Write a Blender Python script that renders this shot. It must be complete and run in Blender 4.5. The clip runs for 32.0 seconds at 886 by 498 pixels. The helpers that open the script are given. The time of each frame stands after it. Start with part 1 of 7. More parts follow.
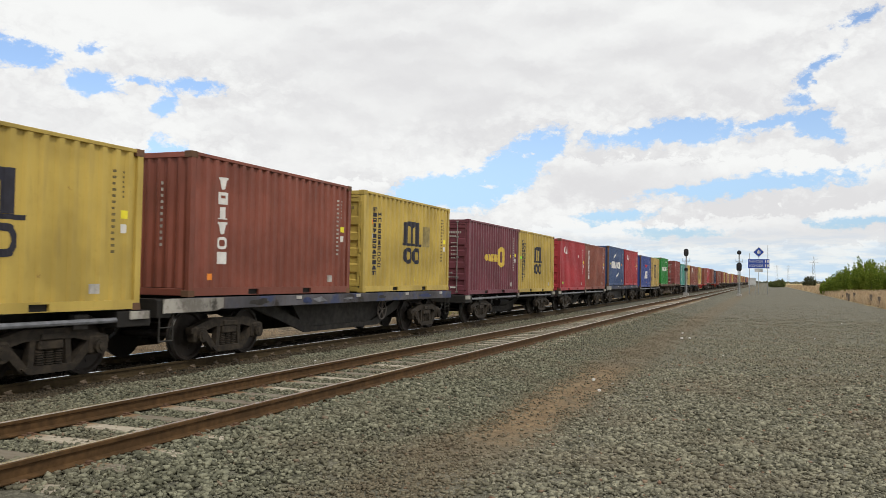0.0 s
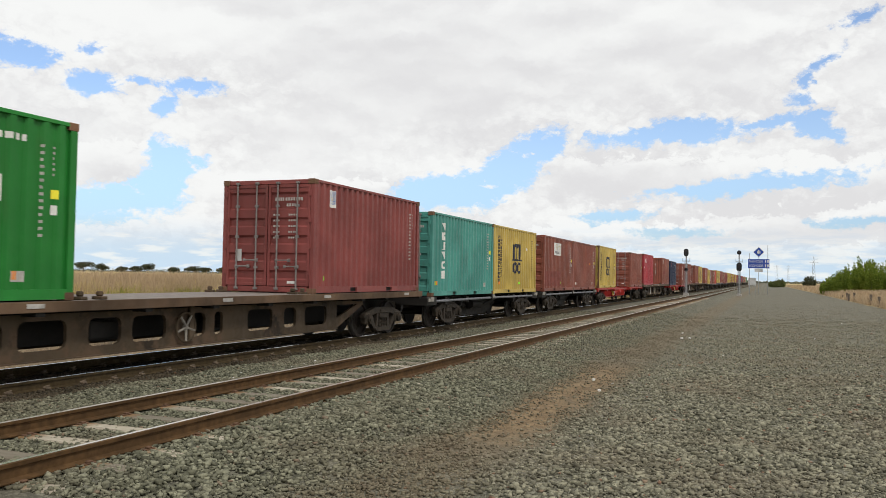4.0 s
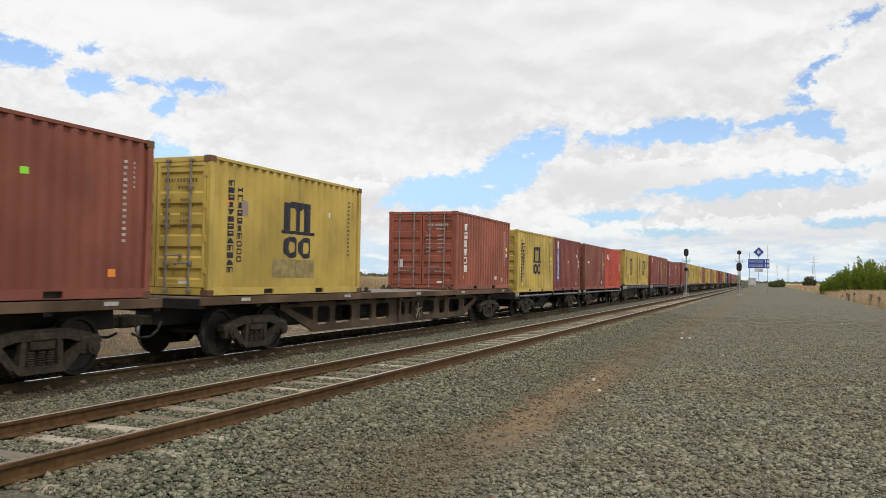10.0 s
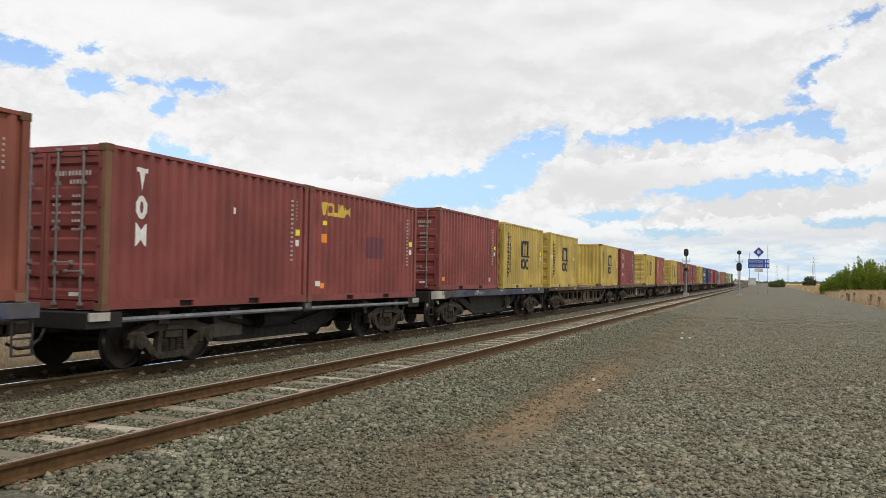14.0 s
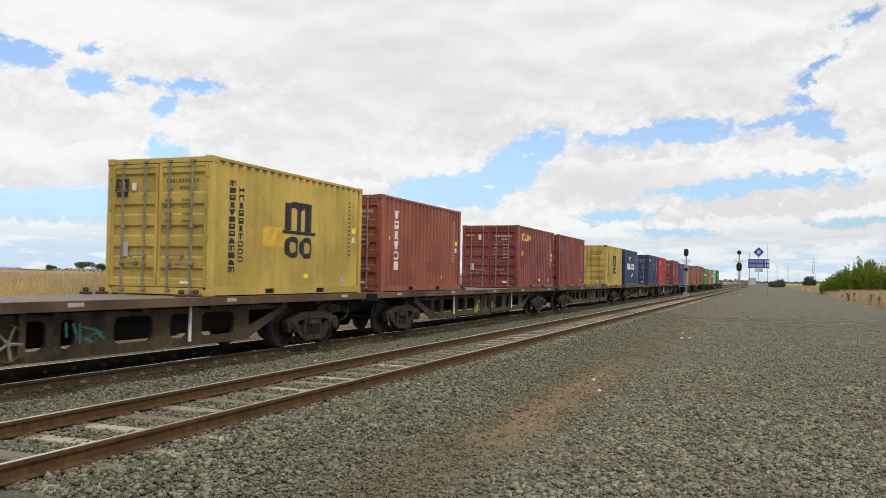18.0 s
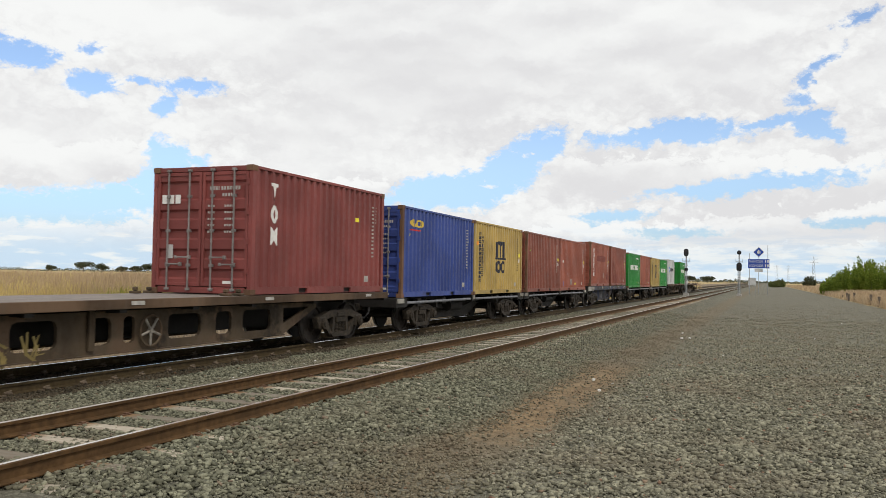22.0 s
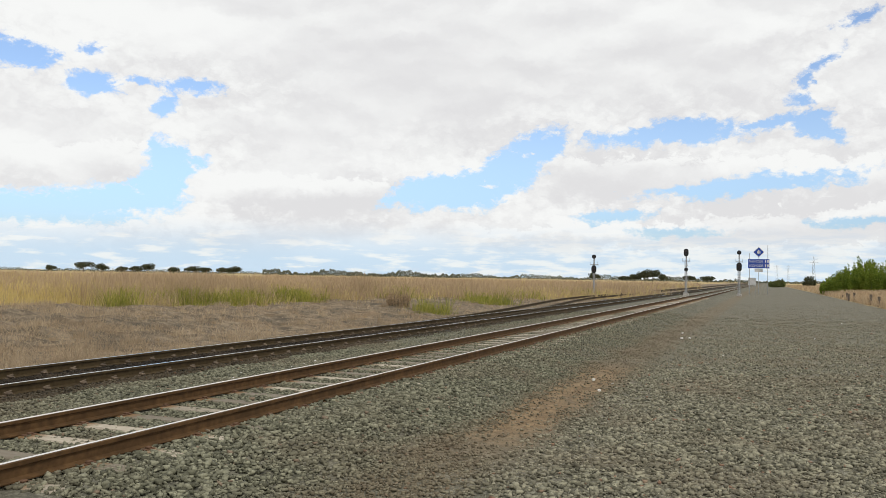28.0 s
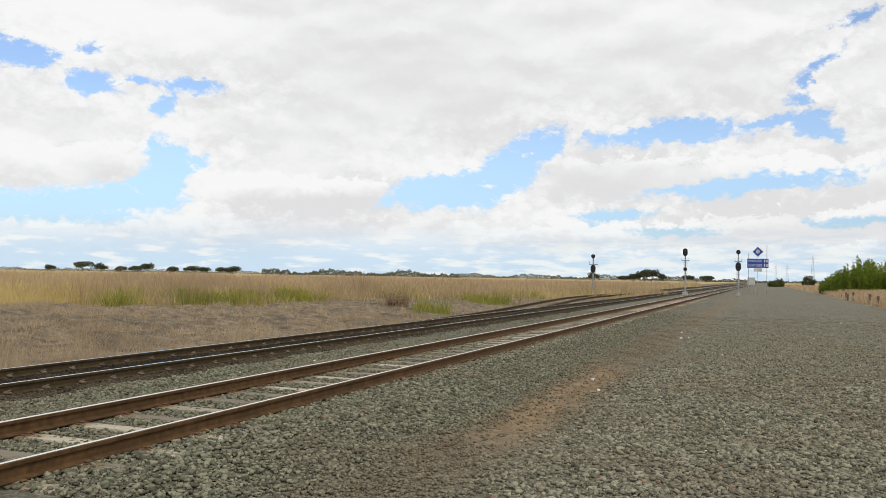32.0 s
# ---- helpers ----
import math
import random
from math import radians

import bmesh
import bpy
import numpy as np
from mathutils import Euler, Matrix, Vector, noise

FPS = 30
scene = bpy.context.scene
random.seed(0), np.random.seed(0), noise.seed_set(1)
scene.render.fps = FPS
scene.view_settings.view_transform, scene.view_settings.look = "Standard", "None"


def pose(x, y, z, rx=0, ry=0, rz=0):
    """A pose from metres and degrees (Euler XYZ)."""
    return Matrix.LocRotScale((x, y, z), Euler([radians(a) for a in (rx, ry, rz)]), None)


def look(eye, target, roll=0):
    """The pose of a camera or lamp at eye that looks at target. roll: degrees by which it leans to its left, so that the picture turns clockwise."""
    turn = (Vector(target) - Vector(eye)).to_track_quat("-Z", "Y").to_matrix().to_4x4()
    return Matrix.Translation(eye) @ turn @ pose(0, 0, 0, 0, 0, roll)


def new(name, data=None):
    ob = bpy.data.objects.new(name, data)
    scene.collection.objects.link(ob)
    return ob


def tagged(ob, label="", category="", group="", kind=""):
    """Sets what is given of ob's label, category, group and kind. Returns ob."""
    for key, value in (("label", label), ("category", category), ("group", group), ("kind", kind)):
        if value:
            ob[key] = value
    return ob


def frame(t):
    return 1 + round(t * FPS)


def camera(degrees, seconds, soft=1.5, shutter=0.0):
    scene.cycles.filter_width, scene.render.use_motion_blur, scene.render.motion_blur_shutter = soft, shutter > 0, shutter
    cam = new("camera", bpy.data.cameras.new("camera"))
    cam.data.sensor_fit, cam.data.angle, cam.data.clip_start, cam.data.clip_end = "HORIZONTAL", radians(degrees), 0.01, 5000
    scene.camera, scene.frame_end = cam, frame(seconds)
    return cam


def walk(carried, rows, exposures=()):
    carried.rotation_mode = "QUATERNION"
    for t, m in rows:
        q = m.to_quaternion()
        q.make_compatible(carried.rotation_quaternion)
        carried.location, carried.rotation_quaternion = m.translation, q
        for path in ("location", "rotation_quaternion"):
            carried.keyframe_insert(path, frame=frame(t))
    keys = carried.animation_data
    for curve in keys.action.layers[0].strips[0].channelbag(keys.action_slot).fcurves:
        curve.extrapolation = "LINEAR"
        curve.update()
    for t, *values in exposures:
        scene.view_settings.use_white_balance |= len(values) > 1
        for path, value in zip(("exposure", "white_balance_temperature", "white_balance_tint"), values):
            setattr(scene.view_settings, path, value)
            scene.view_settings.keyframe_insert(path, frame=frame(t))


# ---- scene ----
# Plan: y runs along the tracks, away from the camera; x to the right; z = 0 is the main line's rail head.
MAIN_X, LOOP_X, THIRD_X = -10.654, -6.269, -14.98
LOOP_Z = 0.10
RAIL_HALF = 0.7525
EYE = (0.0, 0.0, 1.615)
cam = camera(56.13, 32.0, soft=0.8, shutter=0.05)


def heading(azimuth, pitch):
    a, p = radians(azimuth), radians(pitch)
    return (EYE[0] + 50 * math.sin(a) * math.cos(p), EYE[1] + 50 * math.cos(a) * math.cos(p), EYE[2] + 50 * math.sin(p))


VIEW = look(EYE, heading(-21.288, 1.863), 0.992)
NUDGED = look(EYE, heading(-21.235, 1.838), 0.992)
walk(cam, [(0.0, VIEW), (30.4, VIEW), (31.0, NUDGED), (32.0, NUDGED)], exposures=[(0.0, 0.0), (32.0, 0.0)])

SPEED, GAIN = 19.652, 0.0075


def gone(t):
    """Metres that the train has run after t seconds."""
    return SPEED * t + 0.5 * GAIN * t * t


# ---------------------------------------------------------------- world and sun
SUN_AZ, SUN_EL = 128.0, 50.0
world = bpy.data.worlds.new("sky")
scene.world = world
world.use_nodes = True
wt = world.node_tree
wt.nodes.clear()


def wn(kind, **kw):
    n = wt.nodes.new(kind)
    for k, v in kw.items():
        if k == "operation":
            n.operation = v
        elif k == "inputs":
            for i, val in v.items():
                if isinstance(val, bpy.types.NodeSocket):
                    wt.links.new(val, n.inputs[i])
                else:
                    n.inputs[i].default_value = val
    return n


def wmath(op, a, b=0.0, c=0.0, clamp=False):
    n = wn("ShaderNodeMath", operation=op, inputs={0: a, 1: b, 2: c})
    n.use_clamp = clamp
    return n.outputs[0]


def wramp(x, lo, hi, a=0.0, b=1.0):
    n = wt.nodes.new("ShaderNodeMapRange")
    n.interpolation_type = "SMOOTHSTEP"
    wt.links.new(x, n.inputs[0])
    n.inputs[1].default_value, n.inputs[2].default_value = lo, hi
    n.inputs[3].default_value, n.inputs[4].default_value = a, b
    return n.outputs[0]


def wmix(f, a, b):
    n = wt.nodes.new("ShaderNodeMix")
    n.data_type = "RGBA"
    for i, v in ((0, f), (6, a), (7, b)):
        if isinstance(v, bpy.types.NodeSocket):
            wt.links.new(v, n.inputs[i])
        else:
            n.inputs[i].default_value = v
    return n.outputs[2]


def wnoise(vec, scale, detail, rough=0.55, distortion=0.0):
    n = wn("ShaderNodeTexNoise", inputs={"Vector": vec, "Scale": scale, "Detail": detail, "Roughness": rough, "Distortion": distortion})
    return n


gaze = wn("ShaderNodeTexCoord").outputs["Generated"]
sep = wn("ShaderNodeSeparateXYZ", inputs={0: gaze})
azim = wmath("MULTIPLY", wmath("ARCTAN2", sep.outputs[0], sep.outputs[1]), 57.29578)
elev = wmath("MAXIMUM", wmath("MULTIPLY", wmath("ARCSINE", sep.outputs[2]), 57.29578), -1.0)
angles = wn("ShaderNodeCombineXYZ", inputs={0: azim, 1: elev, 2: 0.0}).outputs[0]
# the sky's pattern is bent by two sizes of turbulence, so that edges billow and fray


def wvec(op, a, b):
    return wn("ShaderNodeVectorMath", operation=op, inputs={0: a, 1: b}).outputs[0]


def bent(vec, scale, detail, amount):
    n = wnoise(wvec("MULTIPLY", angles, (scale, scale * 1.5, 1.0)), 1.0, detail, 0.6).outputs["Color"]
    return wvec("ADD", vec, wvec("MULTIPLY", wvec("SUBTRACT", n, (0.5, 0.5, 0.5)), (amount * 1.5, amount, 0.0)))


blown = bent(bent(angles, 0.45, 3.0, 1.1), 2.2, 6.0, 0.6)
puff_node = wt.nodes.new("ShaderNodeTexVoronoi")
puff_node.feature = "SMOOTH_F1"
wt.links.new(wvec("MULTIPLY", blown, (0.75, 1.15, 1.0)), puff_node.inputs["Vector"])
for key, val in (("Scale", 1.0), ("Detail", 4.0), ("Roughness", 0.6), ("Smoothness", 0.3)):
    puff_node.inputs[key].default_value = val
puff = wmath("SUBTRACT", 0.42, puff_node.outputs["Distance"])
fray = wmath("SUBTRACT", wnoise(wvec("MULTIPLY", angles, (1.5, 2.3, 1.0)), 1.0, 8.0, 0.66).outputs[0], 0.5)
# gaps in the cloud, and wisps in the gaps: azimuth, elevation, half width, half height, turn (degrees)
GAPS_A = [
    (-48.74, 13.13, 2.10, 0.74, -3), (-44.55, 13.86, 0.70, 0.31, 0), (-44.46, 11.77, 1.44, 0.70, 0), (-42.03, 12.15, 0.62, 0.19, -5), (-38.66, 12.13, 1.55, 0.42, 0),
    (-39.98, 10.87, 0.72, 0.50, 20), (-40.56, 8.03, 0.62, 0.58, 0), (-39.59, 7.14, 1.32, 1.25, 30), (-38.17, 7.33, 0.94, 0.35, 10), (-40.39, 5.63, 1.87, 1.09, 20),
    (-43.2, 4.45, 3.6, 0.85, 3), (-46.95, 3.88, 5.85, 0.90, 1),
]
GAPS_B = [
    (-14.75, 8.90, 1.95, 0.97, 15), (-16.78, 7.20, 2.26, 1.32, 25), (-19.37, 5.98, 2.49, 1.32, 8), (-22.29, 5.77, 2.34, 1.01, 8), (-24.43, 5.07, 1.32, 0.39, 10),
    (-6.27, 9.55, 4.70, 0.56, 3), (-4.68, 9.82, 2.42, 0.74, 0), (-0.26, 10.01, 2.34, 0.23, 5), (2.55, 9.95, 1.20, 0.72, 0), (2.02, 11.40, 0.60, 0.46, 0),
    (3.33, 9.43, 1.09, 0.43, -20), (3.13, 13.60, 0.95, 0.26, 35), (2.38, 12.6, 0.40, 0.25, 60), (5.1, 16.0, 0.9, 0.24, 15), (-0.58, 6.31, 5.38, 0.52, 5),
    (-3.44, 5.95, 2.14, 0.52, 5), (-9.74, 4.24, 1.87, 0.35, 3), (-5.85, 3.19, 1.95, 0.27, 0), (5.63, 3.81, 2.14, 0.23, 0),
]
WISPS = [
    (-15.47, 8.36, 0.78, 0.39, 8), (-17.93, 6.34, 1.32, 0.35, 3), (2.29, 10.89, 1.01, 0.35, 0),
]


def depth_in(ovals):
    """How deep a direction lies inside the nearest of the ovals, in degrees; below zero outside."""
    best = None
    for az, el, rx, ry, turn in ovals:
        m = wt.nodes.new("ShaderNodeMapping")
        m.vector_type = "TEXTURE"
        wt.links.new(blown, m.inputs[0])
        m.inputs[1].default_value = (az, el, 0)
        m.inputs[2].default_value = (0, 0, radians(turn))
        m.inputs[3].default_value = (rx, ry, 1)
        d = wn("ShaderNodeVectorMath", operation="LENGTH", inputs={0: m.outputs[0]}).outputs["Value"]
        d = wmath("MULTIPLY", wmath("SUBTRACT", 1.0, d), 0.25 + 0.75 * min(rx, ry))
        best = d if best is None else wmath("MAXIMUM", best, d)
    return best


gap = depth_in(GAPS_A + GAPS_B)
swell = wmath("ADD", wmath("MULTIPLY", puff, -0.55), wmath("MULTIPLY", fray, -1.1))
blue_mask = wramp(wmath("ADD", gap, swell), 0.06, 0.62)
wisp = wramp(wmath("SUBTRACT", depth_in(WISPS), swell), -0.15, 0.30, 0.0, 0.95)
blue_mask = wmath("MULTIPLY", blue_mask, wmath("SUBTRACT", 1.0, wisp))
sky = wt.nodes.new("ShaderNodeTexSky")
sky.sky_type, sky.sun_disc = "NISHITA", False
sky.sun_elevation, sky.sun_rotation = radians(SUN_EL), radians(SUN_AZ)
low = wramp(elev, 2.0, 9.5, 0.68, 1.0)
blue = wvec("MULTIPLY", wvec("MULTIPLY", sky.outputs[0], (0.150, 0.155, 0.172)), wn("ShaderNodeCombineXYZ", inputs={0: low, 1: wmath("POWER", low, 0.6), 2: wmath("POWER", low, 0.15)}).outputs[0])


# cloud tone: sunlit crests, lavender-grey undersides
def billow(rise):
    at = wvec("MULTIPLY", wvec("ADD", blown, (0.0, rise, 0.0)), (0.10, 0.24, 1.0))
    return wnoise(at, 1.0, 4.0, 0.45, 0.2).outputs[0]


relief = wmath("SUBTRACT", billow(0.0), billow(0.9))
wide = wnoise(wvec("MULTIPLY", angles, (0.045, 0.10, 1.0)), 1.0, 3.0, 0.5).outputs[0]
edge = wramp(gap, -2.6, -0.1)
tone = wmath("ADD", wmath("MULTIPLY", relief, 2.2), wmath("MULTIPLY", wide, 1.3))
tone = wmath("ADD", tone, wmath("MULTIPLY", puff, wramp(gap, -4.0, 0.0, 0.04, 0.6)))
tone = wmath("ADD", tone, wmath("MULTIPLY", edge, 0.38))
tone = wmath("ADD", tone, wramp(azim, -26.0, -46.0, 0.0, 0.22))
# long banks: a bright crest over a flat grey base; azimuth, half length, crest's elevation, slope, thickness
BANKS = [(-3.0, 13.0, 8.7, -0.02, 3.2), (2.0, 12.0, 5.3, 0.09, 2.2), (-12.0, 9.0, 4.3, 0.02, 1.6), (0.0, 14.0, 2.9, 0.03, 1.3), (-45.0, 6.0, 8.6, 0.05, 3.2), (-31.0, 8.0, 7.2, -0.04, 2.6)]
blown_parts = wn("ShaderNodeSeparateXYZ", inputs={0: blown})
for az, half, crest, slope, thick in BANKS:
    top = wmath("ADD", wmath("MULTIPLY", wmath("SUBTRACT", azim, az), slope), crest)
    top = wmath("ADD", top, wmath("MULTIPLY", puff, 0.9))
    under = wmath("DIVIDE", wmath("SUBTRACT", top, blown_parts.outputs[1]), thick)
    lit = wmath("MULTIPLY", wramp(under, -0.06, 0.06), wramp(under, 0.10, 0.75, 0.42, -0.30))
    lit = wmath("MULTIPLY", lit, wramp(under, 1.25, 0.85))
    lit = wmath("MULTIPLY", lit, wramp(wmath("ABSOLUTE", wmath("SUBTRACT", azim, az)), half, half * 0.6))
    tone = wmath("ADD", tone, lit)
tone = wramp(tone, 0.12, 1.08)
cloud = wmix(tone, (0.755, 0.752, 0.762, 1), (0.928, 0.936, 0.928, 1))
sky_colour = wmix(blue_mask, cloud, blue)
# bright hazy band with thin bars of cloud over the horizon
haze = wramp(elev, 4.0, 0.8, 0.0, 0.85)
bars = wnoise(wn("ShaderNodeVectorMath", operation="MULTIPLY", inputs={0: angles, 1: (0.34, 1.7, 1.0)}).outputs[0], 1.0, 6.0, 0.55).outputs[0]
bars = wmath("ADD", bars, wramp(azim, -30.0, -10.0, -0.07, 0.02))
haze_colour = wmix(wramp(bars, 0.42, 0.60), (0.560, 0.735, 0.895, 1), (0.850, 0.905, 0.915, 1))
sky_colour = wmix(haze, sky_colour, haze_colour)
back = wn("ShaderNodeBackground", inputs={0: sky_colour, 1: 1.0})
out = wn("ShaderNodeOutputWorld", inputs={0: back.outputs[0]})

sun = new("sun", bpy.data.lights.new("sun", "SUN"))
sun.data.energy, sun.data.angle, sun.data.color = 1.65, radians(9), (1.0, 0.95, 0.87)
sa, se = radians(SUN_AZ), radians(SUN_EL)
sun.matrix_world = look((60 * math.sin(sa) * math.cos(se), 60 * math.cos(sa) * math.cos(se), 60 * math.sin(se)), (0, 0, 0))


# ---------------------------------------------------------------- materials
class Mat:
    """Short hand for a node material with one Principled shader."""

    def __init__(self, name, rough=0.7, metal=0.0, spec=0.4):
        self.m = bpy.data.materials.new(name)
        self.m.use_nodes = True
        self.t = self.m.node_tree
        self.b = self.t.nodes["Principled BSDF"]
        self.b.inputs["Roughness"].default_value = rough
        self.b.inputs["Metallic"].default_value = metal
        self.b.inputs["Specular IOR Level"].default_value = spec

    def node(self, kind, inputs=None, **kw):
        n = self.t.nodes.new(kind)
        if "operation" in kw:
            n.operation = kw["operation"]
        for i, v in (inputs or {}).items():
            if isinstance(v, bpy.types.NodeSocket):
                self.t.links.new(v, n.inputs[i])
            else:
                n.inputs[i].default_value = v
        return n

    def coords(self, which="Object", scale=(1, 1, 1), random_shift=True):
        v = self.node("ShaderNodeTexCoord").outputs[which]
        if random_shift:
            r = self.node("ShaderNodeObjectInfo").outputs["Random"]
            r = self.node("ShaderNodeMath", {0: r, 1: 37.0}, operation="MULTIPLY").outputs[0]
            v = self.node("ShaderNodeVectorMath", {0: v, 1: r}, operation="ADD").outputs[0]
        return self.node("ShaderNodeVectorMath", {0: v, 1: scale}, operation="MULTIPLY").outputs[0]

    def world_pos(self, scale=(1, 1, 1)):
        p = self.node("ShaderNodeNewGeometry").outputs["Position"]
        return self.node("ShaderNodeVectorMath", {0: p, 1: scale}, operation="MULTIPLY").outputs[0]

    def noise(self, vec, scale, detail=4.0, rough=0.55):
        return self.node("ShaderNodeTexNoise", {"Vector": vec, "Scale": scale, "Detail": detail, "Roughness": rough}).outputs[0]

    def ramp(self, x, lo, hi, a=0.0, b=1.0):
        n = self.node("ShaderNodeMapRange", {0: x, 1: lo, 2: hi, 3: a, 4: b})
        n.interpolation_type = "SMOOTHSTEP"
        return n.outputs[0]

    def math(self, op, a, b=0.0):
        return self.node("ShaderNodeMath", {0: a, 1: b}, operation=op).outputs[0]

    def mix(self, f, a, b):
        n = self.node("ShaderNodeMix")
        n.data_type = "RGBA"
        for i, v in ((0, f), (6, a), (7, b)):
            if isinstance(v, bpy.types.NodeSocket):
                self.t.links.new(v, n.inputs[i])
            else:
                n.inputs[i].default_value = (*v, 1.0) if isinstance(v, tuple) and len(v) == 3 else v
        return n.outputs[2]

    def colour(self, c):
        if isinstance(c, bpy.types.NodeSocket):
            self.t.links.new(c, self.b.inputs["Base Color"])
        else:
            self.b.inputs["Base Color"].default_value = (*c, 1)
        return self

    def rough(self, x):
        self.t.links.new(x, self.b.inputs["Roughness"])

    def bump(self, h, strength=0.3, distance=0.01):
        n = self.node("ShaderNodeBump", {"Height": h, "Strength": strength, "Distance": distance})
        self.t.links.new(n.outputs[0], self.b.inputs["Normal"])


def tint(c, k):
    return tuple(min(1.0, x * k) for x in c)


def paint(name, c, dirt=0.4, rust=0.6, rough=0.45, fade=0.18, patch=None):
    """Weathered paint on steel: faded patches, streaks that run down, chips and rust spots."""
    m = Mat(name, rough, 0.0, 0.25)
    v = m.coords()
    big = m.noise(v, 0.7, 3.0)
    col = m.mix(m.ramp(big, 0.35, 0.7), tint(c, 1 - fade), tint(c, 1 + fade))
    if patch:
        col = m.mix(m.ramp(m.noise(v, 1.1, 6.0, 0.7), 0.50, 0.60, 0.0, 0.8), col, patch)
        col = m.mix(m.ramp(m.noise(v, 0.8, 5.0, 0.7), 0.44, 0.36, 0.0, 0.8), col, (0.022, 0.017, 0.012))
    streaks = m.noise(m.node("ShaderNodeVectorMath", {0: v, 1: (2.2, 2.2, 0.35)}, operation="MULTIPLY").outputs[0], 1.6, 5.0, 0.6)
    col = m.mix(m.ramp(streaks, 0.52, 0.8, 0.0, dirt), col, (0.10, 0.075, 0.055))
    grime = m.noise(v, 9.0, 5.0, 0.65)
    col = m.mix(m.ramp(grime, 0.55, 0.8, 0.0, dirt * 0.6), col, tint(c, 0.55))
    spots = m.noise(m.node("ShaderNodeVectorMath", {0: v, 1: (1.0, 1.0, 0.55)}, operation="MULTIPLY").outputs[0], 4.5, 7.0, 0.72)
    mask = m.ramp(spots, 0.665, 0.735, 0.0, rust)
    col = m.mix(mask, col, (0.13, 0.055, 0.03))
    r = m.node("ShaderNodeObjectInfo").outputs["Random"]
    hsv = m.node("ShaderNodeHueSaturation", {"Value": m.ramp(r, 0.0, 1.0, 0.95, 1.05), "Color": col})
    m.colour(hsv.outputs[0])
    m.rough(m.ramp(grime, 0.3, 0.8, rough - 0.08, rough + 0.2))
    m.bump(m.noise(v, 14.0, 3.0), 0.12, 0.01)
    return m.m


def plain(name, c, rough=0.6, metal=0.0, var=0.25, scale=6.0, bump=0.1):
    m = Mat(name, rough, metal)
    v = m.coords()
    n = m.noise(v, scale, 5.0, 0.6)
    n2 = m.noise(v, scale * 0.15, 3.0)
    col = m.mix(m.ramp(n, 0.3, 0.75), tint(c, 1 - var), tint(c, 1 + var))
    col = m.mix(m.ramp(n2, 0.4, 0.7, 0.0, 0.4), col, tint(c, 1 - var))
    m.colour(col)
    m.bump(n, bump, 0.01)
    return m.m


RED_BROWN = paint("red_brown_paint", (0.216, 0.069, 0.047), 0.35)
MAROON = paint("maroon_paint", (0.212, 0.056, 0.050), 0.25)
DARK_MAROON = paint("plum_paint", (0.155, 0.048, 0.062), 0.25)
RUST_RED = paint("rust_red_paint", (0.275, 0.085, 0.055), 0.35)
CRIMSON = paint("crimson_paint", (0.36, 0.043, 0.052), 0.25)
SCARLET = paint("scarlet_paint", (0.44, 0.066, 0.042), 0.25)
YELLOW = paint("mustard_yellow_paint", (0.465, 0.340, 0.084), 0.35, 0.7)
TAN_YELLOW = paint("tan_yellow_paint", (0.405, 0.285, 0.088), 0.5, 0.8)
BLUE = paint("blue_paint", (0.046, 0.078, 0.172), 0.25)
BRIGHT_BLUE = paint("royal_blue_paint", (0.040, 0.066, 0.235), 0.25)
DARK_BLUE = paint("dark_blue_paint", (0.034, 0.050, 0.118), 0.2)
NAVY = paint("navy_paint", (0.016, 0.024, 0.055), 0.15, 0.3)
GREEN = paint("green_paint", (0.022, 0.21, 0.035), 0.2, 0.3)
TEAL = paint("teal_paint", (0.07, 0.26, 0.22), 0.3)
PALE_GREY = paint("pale_grey_paint", (0.52, 0.52, 0.51), 0.3)
WAGON_BROWN = paint("brown_wagon_steel", (0.074, 0.053, 0.033), 0.5, 0.4, 0.75, 0.3, (0.110, 0.070, 0.044))
WAGON_RED = paint("red_wagon_paint", (0.36, 0.035, 0.03), 0.45, 0.5)
WAGON_BLUE = paint("grey_blue_wagon_paint", (0.085, 0.082, 0.090), 0.7, 0.8, 0.75, 0.35, (0.045, 0.06, 0.13))
WAGON_BLACK = plain("black_wagon_steel", (0.015, 0.013, 0.011), 0.75)
WAGON_GREY = plain("grey_wagon_steel", (0.036, 0.032, 0.027), 0.75, 0.0, 0.5)
WAGON_RUST = paint("rusty_red_wagon_steel", (0.105, 0.066, 0.040), 0.6, 0.5, 0.75, 0.4)
RUST_STEEL = paint("rusted_brown_steel", (0.155, 0.085, 0.050), 0.5, 0.9, 0.75, 0.3)
RAIL_GREY = plain("worn_grey_blue_steel", (0.17, 0.175, 0.19), 0.55, 0.0, 0.35)
PATCHY = paint("patchy_pale_paint", (0.36, 0.34, 0.30), 0.7, 0.8, 0.75, 0.3, (0.15, 0.135, 0.115))
DECK = plain("worn_deck_plate", (0.20, 0.17, 0.15), 0.8)
BOGIE = plain("brown_cast_steel", (0.034, 0.025, 0.016), 0.75, 0.1, 0.6, 9.0)
WHEEL = plain("dark_wheel_steel", (0.022, 0.016, 0.012), 0.65, 0.2)
TREAD = plain("polished_tread_steel", (0.35, 0.34, 0.33), 0.3, 0.9)
GALV = plain("galvanised_steel", (0.34, 0.35, 0.36), 0.5, 0.6)
BAR_STEEL = plain("dull_bar_steel", (0.24, 0.22, 0.21), 0.6, 0.3)
CONCRETE_GREY = plain("grimy_pale_paint", (0.26, 0.235, 0.20), 0.7, var=0.4)
